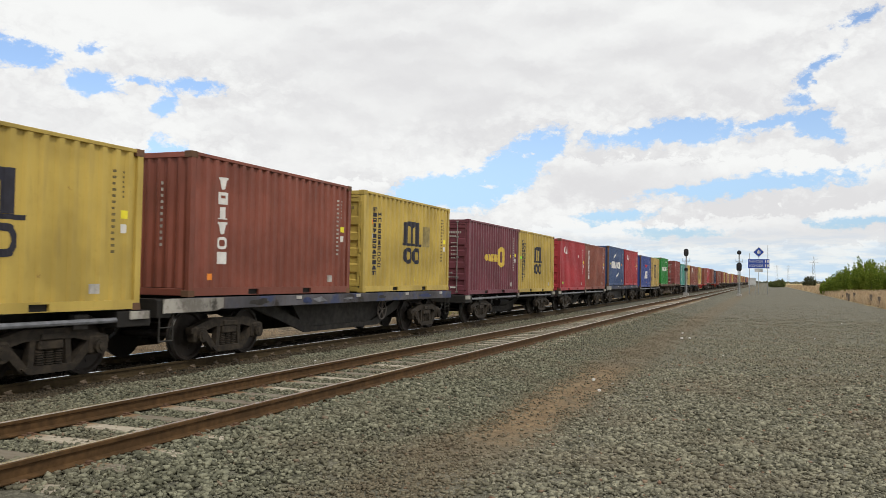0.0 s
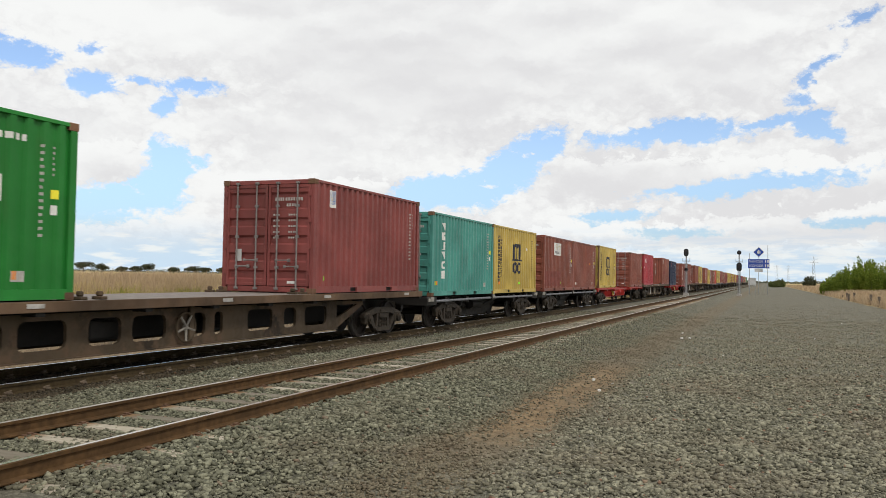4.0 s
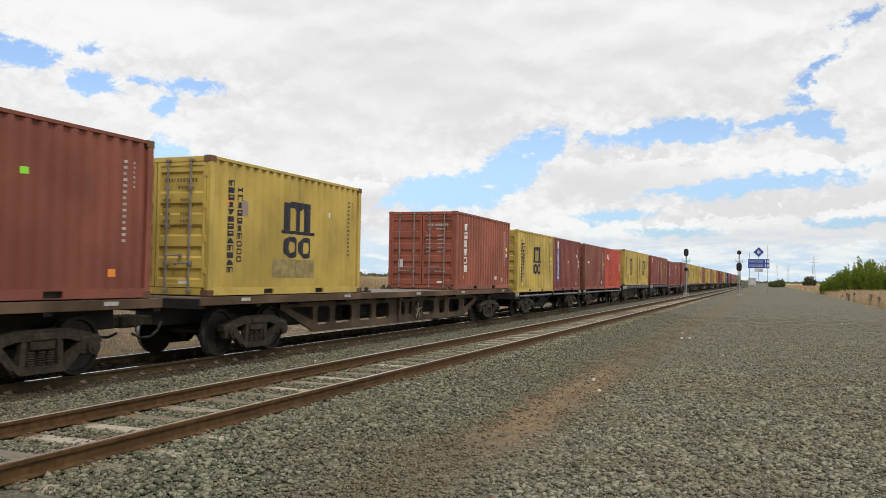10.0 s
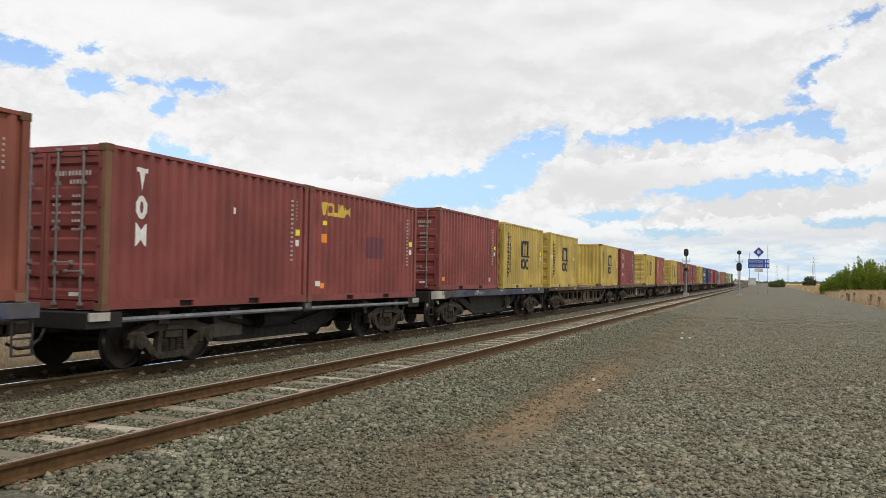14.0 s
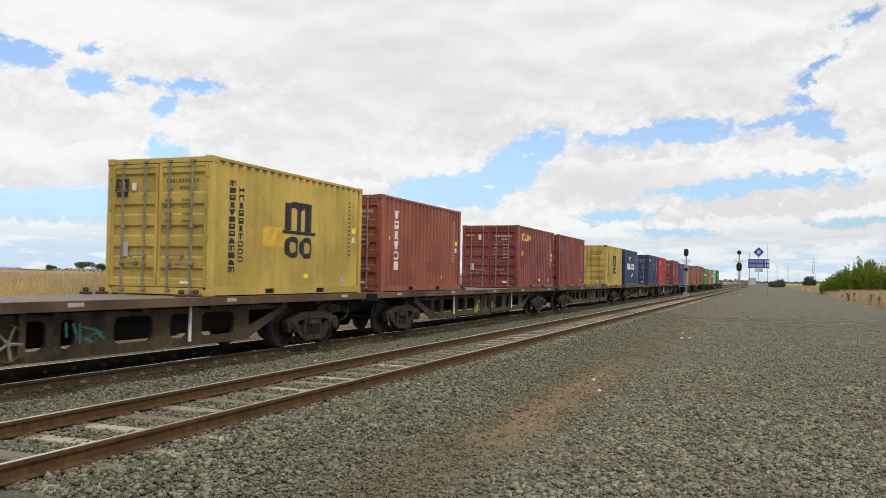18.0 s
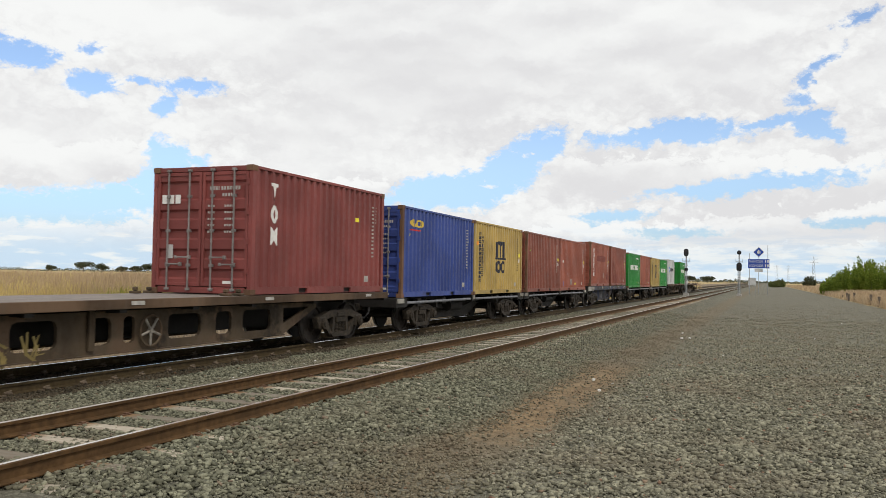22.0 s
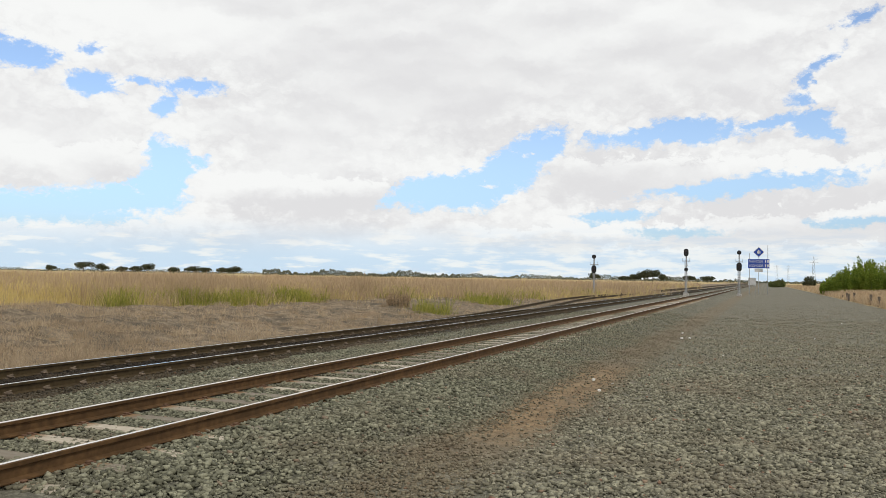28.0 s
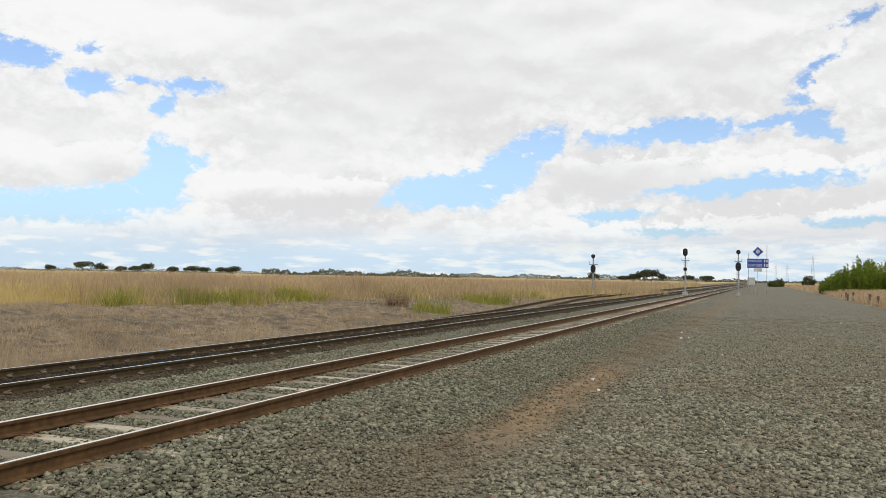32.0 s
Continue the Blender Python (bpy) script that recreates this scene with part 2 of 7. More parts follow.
FADED = plain("faded_white_paint", (0.42, 0.40, 0.37), 0.6, var=0.25)
WHITE = plain("white_marking_paint", (0.72, 0.71, 0.68), 0.6, var=0.12)
INK = plain("dark_navy_marking_paint", (0.022, 0.022, 0.035), 0.6)
BROWN_INK = plain("faded_brown_marking_paint", (0.15, 0.115, 0.045), 0.6)
GOLD = plain("yellow_marking_paint", (0.62, 0.44, 0.07), 0.6, var=0.12)
CYAN = plain("blue_marking_paint", (0.04, 0.17, 0.55), 0.6, var=0.12)
MARK_RED = plain("red_marking_paint", (0.55, 0.03, 0.03), 0.6, var=0.12)
LIME = plain("lime_sticker", (0.30, 0.80, 0.05), 0.6, var=0.08)
ORANGE = plain("orange_sticker", (0.85, 0.28, 0.04), 0.6, var=0.08)
LEMON = plain("yellow_sticker", (0.85, 0.75, 0.05), 0.6, var=0.08)
RUBBER = plain("black_rubber", (0.02, 0.02, 0.02), 0.6)


def rail_steel(name, side, head_z, head, gloss, metal, centre, band):
    """Brown rusty rail; the head, at head_z, is worn bright."""
    m = Mat(name, 0.75, 0.0, 0.2)
    v = m.world_pos((1, 1, 1))
    n = m.noise(v, 9.0, 5.0, 0.65)
    n2 = m.noise(v, 0.8, 3.0)
    c = m.mix(m.ramp(n, 0.3, 0.75), tint(side, 0.65), tint(side, 1.3))
    c = m.mix(m.ramp(n2, 0.4, 0.7, 0, 0.4), c, tint(side, 0.6))
    z = m.node("ShaderNodeSeparateXYZ", {0: v}).outputs[2]
    x = m.node("ShaderNodeSeparateXYZ", {0: v}).outputs[0]
    off = m.math("ABSOLUTE", m.math("SUBTRACT", m.math("ABSOLUTE", m.math("SUBTRACT", x, centre)), RAIL_HALF - 0.008))
    f = m.math("MULTIPLY", m.ramp(z, head_z - 0.008, head_z - 0.002), m.ramp(off, band, band - 0.006))
    m.colour(m.mix(f, c, head))
    m.rough(m.ramp(f, 0.0, 1.0, 0.8, gloss))
    m.t.links.new(m.math("MULTIPLY", f, metal), m.b.inputs["Metallic"])
    m.bump(n, 0.2, 0.004)
    return m.m


RAIL_LOOP = rail_steel("rusty_rail_steel", (0.092, 0.050, 0.020), LOOP_Z, (0.80, 0.76, 0.70), 0.32, 0.9, LOOP_X, 0.026)
RAIL_MAIN = rail_steel("dirty_rail_steel", (0.062, 0.043, 0.020), 0.0, (0.86, 0.85, 0.83), 0.10, 1.0, MAIN_X, 0.022)


def stone(name, a, b, c, strip=True):
    """Crushed stone: every piece has its own grey, dusted brown along the worn strip beside the shoulder."""
    m = Mat(name, 0.9, 0.0, 0.25)
    r = m.node("ShaderNodeNewGeometry").outputs["Random Per Island"]
    v = m.world_pos()
    col = m.mix(m.math("POWER", r, 1.25), a, b)
    col = m.mix(m.ramp(r, 0.984, 0.988), col, c)
    n = m.noise(v, 60.0, 4.0, 0.7)
    col = m.mix(m.ramp(n, 0.35, 0.75, 0.0, 0.35), col, tint(a, 0.6))
    patch = m.noise(v, 0.45, 4.0)
    col = m.mix(m.ramp(patch, 0.42, 0.68, 0.0, 0.3), col, (0.17, 0.125, 0.085))
    if strip:
        x = m.node("ShaderNodeSeparateXYZ", {0: v}).outputs[0]
        near = m.ramp(m.math("ABSOLUTE", m.math("ADD", m.math("ADD", x, 2.5), patch)), 0.85, 0.15, 0.0, 0.5)
        col = m.mix(near, col, (0.17, 0.125, 0.08))
    m.colour(col)
    m.bump(n, 0.4, 0.004)
    return m.m


BALLAST = stone("grey_ballast_stone", (0.082, 0.082, 0.055), (0.300, 0.294, 0.206), (0.22, 0.165, 0.115))
YARD_STONE = stone("grey_brown_yard_gravel", (0.104, 0.099, 0.070), (0.360, 0.342, 0.245), (0.27, 0.165, 0.11))
# near black: oil staining, with the train's shade put into the stone colour
SHADED_OILY_BALLAST = stone("shaded_oily_ballast_stone", (0.010, 0.008, 0.006), (0.034, 0.028, 0.019), (0.03, 0.02, 0.012), False)


RUSTY_BALLAST = stone("rust_stained_ballast_stone", (0.034, 0.027, 0.017), (0.110, 0.090, 0.058), (0.12, 0.06, 0.03), False)


def ground_material():
    """Grey gravel on the formation and the yard, brown dirt where it is worn, dry soil and straw beyond."""
    m = Mat("gravel_soil_and_dry_grass", 0.95, 0.0, 0.2)
    p = m.world_pos()
    xyz = m.node("ShaderNodeSeparateXYZ", {0: p})
    wob = m.noise(p, 0.25, 5.0, 0.6)
    wob2 = m.noise(p, 1.3, 4.0, 0.6)
    x = m.math("ADD", xyz.outputs[0], m.math("MULTIPLY", m.math("SUBTRACT", wob, 0.5), 2.2))
    x = m.math("ADD", x, m.math("MULTIPLY", m.math("SUBTRACT", wob2, 0.5), 0.9))
    vor = m.node("ShaderNodeTexVoronoi", {"Vector": p, "Scale": 26.0})
    cell = m.node("ShaderNodeSeparateXYZ", {0: vor.outputs["Color"]}).outputs[0]
    grit = m.noise(p, 38.0, 4.0, 0.7)
    yard = m.ramp(xyz.outputs[0], -3.2, -1.8)
    gravel = m.mix(cell, (0.095, 0.091, 0.069), (0.275, 0.265, 0.20))
    gravel = m.mix(m.math("MULTIPLY", yard, 0.6), gravel, m.mix(cell, (0.175, 0.163, 0.124), (0.32, 0.30, 0.235)))
    # cells darken at their edges: shade between stones, put into the colour
    gravel = m.mix(m.ramp(vor.outputs["Distance"], 0.42, 0.75, 0.0, 0.55), gravel, (0.045, 0.043, 0.033))
    speck = m.noise(p, 3.2, 7.0, 0.75)
    gravel = m.mix(m.ramp(speck, 0.38, 0.62, 0.55, 0.0), gravel, (0.06, 0.058, 0.045))
    gravel = m.mix(m.ramp(m.noise(p, 9.0, 4.0, 0.8), 0.52, 0.70, 0.0, 0.6), gravel, (0.38, 0.365, 0.28))
    gravel = m.mix(m.ramp(m.noise(p, 0.45, 4.0), 0.42, 0.68, 0.0, 0.3), gravel, (0.17, 0.14, 0.10))
    gravel = m.mix(m.ramp(m.noise(p, 0.9, 10.0, 0.82), 0.36, 0.60, 0.5, 0.0), gravel, (0.085, 0.080, 0.058))
    dirt = m.mix(m.ramp(m.noise(p, 5.0, 6.0, 0.7), 0.35, 0.7), (0.150, 0.103, 0.058), (0.275, 0.196, 0.112))
    # worn brown strip along the foot of the ballast shoulder
    strip = m.ramp(m.math("ABSOLUTE", m.math("ADD", m.math("ADD", xyz.outputs[0], m.math("MULTIPLY", m.math("SUBTRACT", wob2, 0.5), 0.8)), 3.0)), 0.95, 0.25)
    along = m.math("ADD", m.ramp(xyz.outputs[1], 6.0, 9.0, 0.0, 0.35), m.ramp(m.math("ABSOLUTE", m.math("SUBTRACT", xyz.outputs[1], 13.6)), 5.6, 3.2, 0.0, 0.65))
    strip = m.math("MULTIPLY", strip, m.math("MULTIPLY", along, m.ramp(wob2, 0.25, 0.5, 0.45, 1.0)))
    bare = m.mix(strip, gravel, dirt)
    # main bed: oil, darkened further in place of the shade under the train
    bare = m.mix(m.ramp(m.math("ABSOLUTE", m.math("SUBTRACT", xyz.outputs[0], MAIN_X)), 1.3, 0.8, 0.0, 0.9), bare, (0.014, 0.012, 0.009))
    soil = m.mix(m.ramp(m.noise(p, 2.2, 8.0, 0.75), 0.38, 0.68), (0.115, 0.092, 0.065), (0.340, 0.268, 0.182))
    soil = m.mix(m.ramp(m.noise(p, 0.35, 6.0, 0.7), 0.53, 0.62, 0.0, 0.7), soil, (0.085, 0.073, 0.055))
    soil = m.mix(m.ramp(m.noise(p, 0.6, 4.0), 0.5, 0.7, 0.0, 0.6), soil, (0.24, 0.165, 0.095))
    straw = m.mix(m.ramp(m.noise(p, 0.9, 6.0, 0.7), 0.35, 0.7), (0.36, 0.26, 0.12), (0.50, 0.40, 0.21))
    straw = m.mix(m.ramp(m.noise(p, 0.05, 3.0), 0.45, 0.65, 0.0, 0.5), straw, (0.27, 0.21, 0.10))
    col = m.mix(m.ramp(x, -12.6, -13.1), bare, soil)
    far_left = m.ramp(x, -26.0, -29.0)
    col = m.mix(far_left, col, straw)
    east = m.math("ADD", x, m.math("MULTIPLY", xyz.outputs[1], 0.004))
    col = m.mix(m.ramp(east, 8.2, 8.9), col, straw)
    m.colour(col)
    h = m.math("SUBTRACT", m.math("MULTIPLY", grit, 0.4), vor.outputs["Distance"])
    clods = m.math("MULTIPLY", m.noise(p, 4.0, 8.0, 0.75), m.ramp(x, -12.6, -13.4, 0.0, 9.0))
    m.bump(m.math("ADD", h, clods), 0.8, 0.02)
    return m.m


GROUND = ground_material()


def leafy(name, a, b, rough=0.8, through_light=0.0):
    m = Mat(name, rough, 0.0, 0.2)
    r = m.node("ShaderNodeNewGeometry").outputs["Random Per Island"]
    n = m.noise(m.world_pos(), 0.35, 3.0)
    col = m.mix(r, a, b)
    col = m.mix(m.ramp(n, 0.4, 0.65, 0.0, 0.45), col, tint(a, 0.8))
    m.colour(col)
    glow = m.node("ShaderNodeBsdfTranslucent", {0: col})
    both = m.node("ShaderNodeMixShader", {0: 0.38, 1: m.b.outputs[0], 2: glow.outputs[0]})
    m.t.links.new(both.outputs[0], m.t.nodes["Material Output"].inputs[0])
    return m.m


DRY_GRASS = leafy("dry_straw_grass", (0.53, 0.42, 0.165), (0.72, 0.585, 0.26))
ROSY_GRASS = leafy("rosy_seeding_grass", (0.40, 0.295, 0.18), (0.54, 0.41, 0.265))
# far foliage is paler: haze of the distance put into the leaf colour
HAZY_LEAF = leafy("hazy_far_foliage", (0.105, 0.115, 0.080), (0.19, 0.195, 0.135))
DEAD_WEED = leafy("dead_brown_weed", (0.33, 0.250, 0.162), (0.58, 0.465, 0.318))
GREEN_WEED = leafy("yellow_green_weed", (0.17, 0.19, 0.035), (0.46, 0.42, 0.10))
BUSH_LEAF = leafy("bright_green_foliage", (0.105, 0.165, 0.022), (0.30, 0.365, 0.055))
DARK_LEAF = leafy("dark_gum_foliage", (0.052, 0.060, 0.032), (0.135, 0.140, 0.076))
GUM_LEAF = leafy("olive_gum_foliage", (0.030, 0.040, 0.018), (0.075, 0.085, 0.035))
BARK = plain("grey_bark", (0.12, 0.095, 0.075), 0.9)


# ---------------------------------------------------------------- mesh helpers
class Geo:
    """Verts and faces of one mesh, put together from plain solids."""

    def __init__(self):
        self.v, self.f = [], []

    def add(self, verts, faces):
        n = len(self.v)
        self.v += [tuple(p) for p in verts]
        self.f += [tuple(i + n for i in q) for q in faces]
        return self

    def box(self, x0, x1, y0, y1, z0, z1):
        return self.add([(x, y, z) for x in (x0, x1) for y in (y0, y1) for z in (z0, z1)],
                        [(0, 1, 3, 2), (4, 6, 7, 5), (0, 4, 5, 1), (2, 3, 7, 6), (0, 2, 6, 4), (1, 5, 7, 3)])

    def cbox(self, x0, x1, y0, y1, z0, z1, c=0.01):
        """A box with chamfered edges."""
        lo, hi = (x0, y0, z0), (x1, y1, z1)
        idx, verts = {}, []
        for s in [(a, b, d) for a in (0, 1) for b in (0, 1) for d in (0, 1)]:
            for k in range(3):
                p = [(hi[i] if s[i] else lo[i]) if i == k else (hi[i] - c if s[i] else lo[i] + c) for i in range(3)]
                idx[s, k] = len(verts)
                verts.append(p)
        faces = []
        for k in range(3):
            a, b = [i for i in range(3) if i != k]
            for side in (0, 1):
                ring = []
                for ua, ub in ((0, 0), (1, 0), (1, 1), (0, 1)):
                    s = [0, 0, 0]
                    s[k], s[a], s[b] = side, ua, ub
                    ring.append(idx[tuple(s), k])
                faces.append(tuple(ring))
            for ua in (0, 1):
                for ub in (0, 1):
                    s0, s1 = [0, 0, 0], [0, 0, 0]
                    s0[a] = s1[a] = ua
                    s0[b] = s1[b] = ub
                    s1[k] = 1
                    s0, s1 = tuple(s0), tuple(s1)
                    faces.append((idx[s0, a], idx[s1, a], idx[s1, b], idx[s0, b]))
        for s in [(a, b, d) for a in (0, 1) for b in (0, 1) for d in (0, 1)]:
            faces.append((idx[s, 0], idx[s, 1], idx[s, 2]))
        return self.add(verts, faces)

    def prism(self, poly, axis, a, b):
        """A polygon of two coordinates, drawn out along axis 0 (x), 1 (y) or 2 (z) from a to b."""
        n = len(poly)
        verts = []
        for k in (a, b):
            for p, q in poly:
                verts.append((k, p, q) if axis == 0 else (p, k, q) if axis == 1 else (p, q, k))
        faces = [tuple(range(n)), tuple(range(2 * n - 1, n - 1, -1))]
        faces += [(i, (i + 1) % n, n + (i + 1) % n, n + i) for i in range(n)]
        return self.add(verts, faces)

    def tube(self, p0, p1, r, n=8, r1=None):
        p0, p1 = Vector(p0), Vector(p1)
        d = (p1 - p0).normalized()
        u = d.orthogonal().normalized()
        w = d.cross(u)
        verts = []
        for p, rr in ((p0, r), (p1, r if r1 is None else r1)):
            verts += [p + (u * math.cos(2 * math.pi * i / n) + w * math.sin(2 * math.pi * i / n)) * rr for i in range(n)]
        faces = [tuple(range(n - 1, -1, -1)), tuple(range(n, 2 * n))] + [(i, (i + 1) % n, n + (i + 1) % n, n + i) for i in range(n)]
        return self.add(verts, faces)

    def lathe_x(self, rings, cy, cz, n=24):
        """Rings of (x, radius) turned about an axis along x."""
        verts = []
        for x, r in rings:
            verts += [(x, cy + r * math.cos(2 * math.pi * i / n), cz + r * math.sin(2 * math.pi * i / n)) for i in range(n)]
        faces = []
        for k in range(len(rings) - 1):
            faces += [(k * n + i, k * n + (i + 1) % n, (k + 1) * n + (i + 1) % n, (k + 1) * n + i) for i in range(n)]
        faces.append(tuple(range(n)))
        faces.append(tuple(range((len(rings) - 1) * n, len(rings) * n)))
        return self.add(verts, faces)

    def mesh(self, name, smooth=False):
        me = bpy.data.meshes.new(name)
        me.from_pydata(self.v, [], self.f)
        if len(self.f) < 4000:
            bm = bmesh.new()
            bm.from_mesh(me)
            bmesh.ops.recalc_face_normals(bm, faces=bm.faces)
            bm.to_mesh(me)
            bm.free()
        if smooth:
            me.polygons.foreach_set("use_smooth", [True] * len(me.polygons))
        me.update()
        return me


def part(name, data, material, parent=None, label="", at=None):
    """One mesh object, as a thing or under one; the material sits on the object, so that meshes can be shared."""
    me = data.mesh(name) if isinstance(data, Geo) else data
    if not me.materials:
        me.materials.append(None)
    ob = new(name, me)
    ob.material_slots[0].link = "OBJECT"
    ob.material_slots[0].material = material
    if parent is not None:
        ob.parent = parent
    if at is not None:
        ob.matrix_basis = at
    if label:
        tagged(ob, label)
    return ob


def big_mesh(name, verts, faces_flat, size, material):
    """A large mesh straight from arrays; every face has the same number of corners."""
    me = bpy.data.meshes.new(name)
    nf = len(faces_flat) // size
    me.vertices.add(len(verts))
    me.vertices.foreach_set("co", np.asarray(verts, np.float32).ravel())
    me.loops.add(len(faces_flat))
    me.loops.foreach_set("vertex_index", np.asarray(faces_flat, np.int32))
    me.polygons.add(nf)
    me.polygons.foreach_set("loop_start", np.arange(0, nf * size, size, dtype=np.int32))
    me.polygons.foreach_set("loop_total", np.full(nf, size, np.int32))
    me.update(calc_edges=True)
    me.validate()
    return part(name, me, material)


# ---------------------------------------------------------------- ground
def ease(x, a, b):
    k = np.clip((x - a) / (b - a), 0, 1)
    return k * k * (3 - 2 * k)


def lumps(x, y, s, seed=0.0):
    return (np.sin(x * s * 1.7 + seed) * np.cos(y * s * 1.3 + seed * 2.1) + 0.6 * np.sin(x * s * 3.9 + y * s * 2.7 + seed * 3.3)
            + 0.35 * np.cos(x * s * 7.1 - y * s * 8.3 + seed))


def height(x, y):
    """The ground: two ballast beds, the yard of gravel, and the field's bank on the far side."""
    x, y = np.asarray(x, float), np.asarray(y, float)
    z = np.full(np.broadcast(x, y).shape, -0.27)
    z = z + 0.19 * ease(x, -3.4, -4.9)                        # loop's ballast shoulder
    z = z - 0.085 * ease(x, -7.5, -8.5)                        # main's bed
    z = z - 0.24 * ease(x, -12.3, -13.4)                      # ditch side
    bank = ease(x, -14.0, -23.0) * (0.55 + 0.25 * np.sin(y * 0.13) * ease(y, 60, 20))
    bank = bank * (1 - 0.6 * ease(y, 35, 80))
    z = z + bank
    z = z + (0.075 * lumps(x, y, 0.9) + 0.05 * lumps(x, y, 2.3, 1.0)) * ease(x, -14.0, -17.0) * (1 - ease(np.abs(x), 60, 90))
    z = z + 0.015 * lumps(x, y, 1.3, 2.0) * ease(x, -5.0, -3.0) * (1 - ease(np.abs(y), 60, 90))
    z = z + 0.35 * ease(x, 8.0, 11.0) * (1 - 0.5 * ease(y, 150, 400))
    return z


def spread(stops):
    out = []
    for a, b, n in stops:
        out += list(np.linspace(a, b, n, endpoint=False))
    return np.array(out + [stops[-1][1]])


gx = spread([(-4000, -600, 10), (-600, -80, 14), (-80, -30, 24), (-30, -13, 40), (-13, 3, 64), (3, 14, 28), (14, 80, 16), (80, 600, 10), (600, 4000, 8)])
gy = spread([(-2500, -100, 14), (-100, 0, 16), (0, 40, 110), (40, 120, 70), (120, 400, 40), (400, 4500, 24)])
GX, GY = np.meshgrid(gx, gy)
GZ = height(GX, GY)
nx, ny = len(gx), len(gy)
ii = (np.arange(ny - 1)[:, None] * nx + np.arange(nx - 1)[None, :]).ravel()
quads = np.stack([ii, ii + 1, ii + 1 + nx, ii + nx], 1).ravel()
ground = big_mesh("ground", np.stack([GX.ravel(), GY.ravel(), GZ.ravel()], 1), quads, 4, GROUND)
tagged(ground, "flat ground of grey gravel, worn dirt and dry straw field", "ground", kind="structure")
for pl in ground.data.polygons:
    pl.use_smooth = True


# ---------------------------------------------------------------- tracks
RAIL_PROFILE = [(-0.065, -0.155), (0.065, -0.155), (0.065, -0.145), (0.012, -0.125), (0.010, -0.045), (0.034, -0.036), (0.036, -0.006),
                (0.028, 0.0), (-0.028, 0.0), (-0.036, -0.006), (-0.034, -0.036), (-0.010, -0.045), (-0.012, -0.125), (-0.065, -0.145)]


def rail_along(points, z):
    """A rail swept through plan points (x, y)."""
    g = Geo()
    n = len(RAIL_PROFILE)
    pts = [Vector((x, y, 0)) for x, y in points]
    for k, p in enumerate(pts):
        d = (pts[min(k + 1, len(pts) - 1)] - pts[max(k - 1, 0)]).normalized()
        s = Vector((d.y, -d.x, 0))
        g.v += [tuple(p + s * a + Vector((0, 0, z + b))) for a, b in RAIL_PROFILE]
    for k in range(len(pts) - 1):
        g.f += [(k * n + i, k * n + (i + 1) % n, (k + 1) * n + (i + 1) % n, (k + 1) * n + i) for i in range(n)]
    g.f += [tuple(range(n)), tuple(range(n * (len(pts) - 1), n * len(pts)))]
    return g


def third_x(y):
    """Centre of the third track, which leaves the main line by a turnout."""
    return MAIN_X + (THIRD_X - MAIN_X) * float(ease(np.array(y), 22.0, 78.0))


FAR_Y = 900.0
straight = [(-60, 0), (0, 0), (60, 0), (200, 0), (FAR_Y, 0)]
loop = tagged(new("loop_track"), "rusty loop line track on grey sleepers", "track", kind="structure")
main = tagged(new("main_track"), "main line track with dark dirty rails in ballast", "track", kind="structure")
third = tagged(new("branch_track"), "third track that leaves the main line by a turnout", "track", kind="structure")
for s in (-1, 1):
    part("rail", rail_along([(LOOP_X + s * RAIL_HALF, y) for y, _ in straight], LOOP_Z), RAIL_LOOP, loop, "rusty rail with a worn bright head")
    part("rail", rail_along([(MAIN_X + s * RAIL_HALF, y) for y, _ in straight], 0.0), RAIL_MAIN, main, "dark rail with a polished head")
    ys = [24 + 2 * k for k in range(30)] + [100, 200, FAR_Y]
    part("rail", rail_along([(third_x(y) + s * RAIL_HALF, y) for y in ys], 0.0), RAIL_MAIN, third)

# ---------------------------------------------------------------- containers
CL, CW, CH = 6.058, 1.219, 2.591
PITCH, DEPTH = 0.278, 0.046


def ripple(y):
    """How far the side sheet lies behind its outer face at the length y."""
    k = ((y - 0.16) % PITCH) / PITCH
    if k < 0.33:
        return 0.0
    if k < 0.47:
        return DEPTH * (k - 0.33) / 0.14
    if k < 0.86:
        return DEPTH
    return DEPTH * (1 - (k - 0.86) / 0.14)


def ripple_stops(a, b):
    out = [a, b]
    n = int((a - 0.16) // PITCH) - 1
    while 0.16 + n * PITCH < b:
        for k in (0.0, 0.33, 0.47, 0.86):
            y = 0.16 + (n + k) * PITCH
            if a < y < b:
                out.append(y)
        n += 1
    return sorted(out)


def side_sheet(a, b, z0, z1, x):
    """A sheet that follows the ripples of the side wall whose outer face lies at x."""
    g = Geo()
    st = ripple_stops(a, b)
    for y in st:
        xx = x - ripple(y)
        g.v += [(xx, y, z0), (xx, y, z1)]
    g.f += [(2 * i, 2 * i + 2, 2 * i + 3, 2 * i + 1) for i in range(len(st) - 1)]
    return g


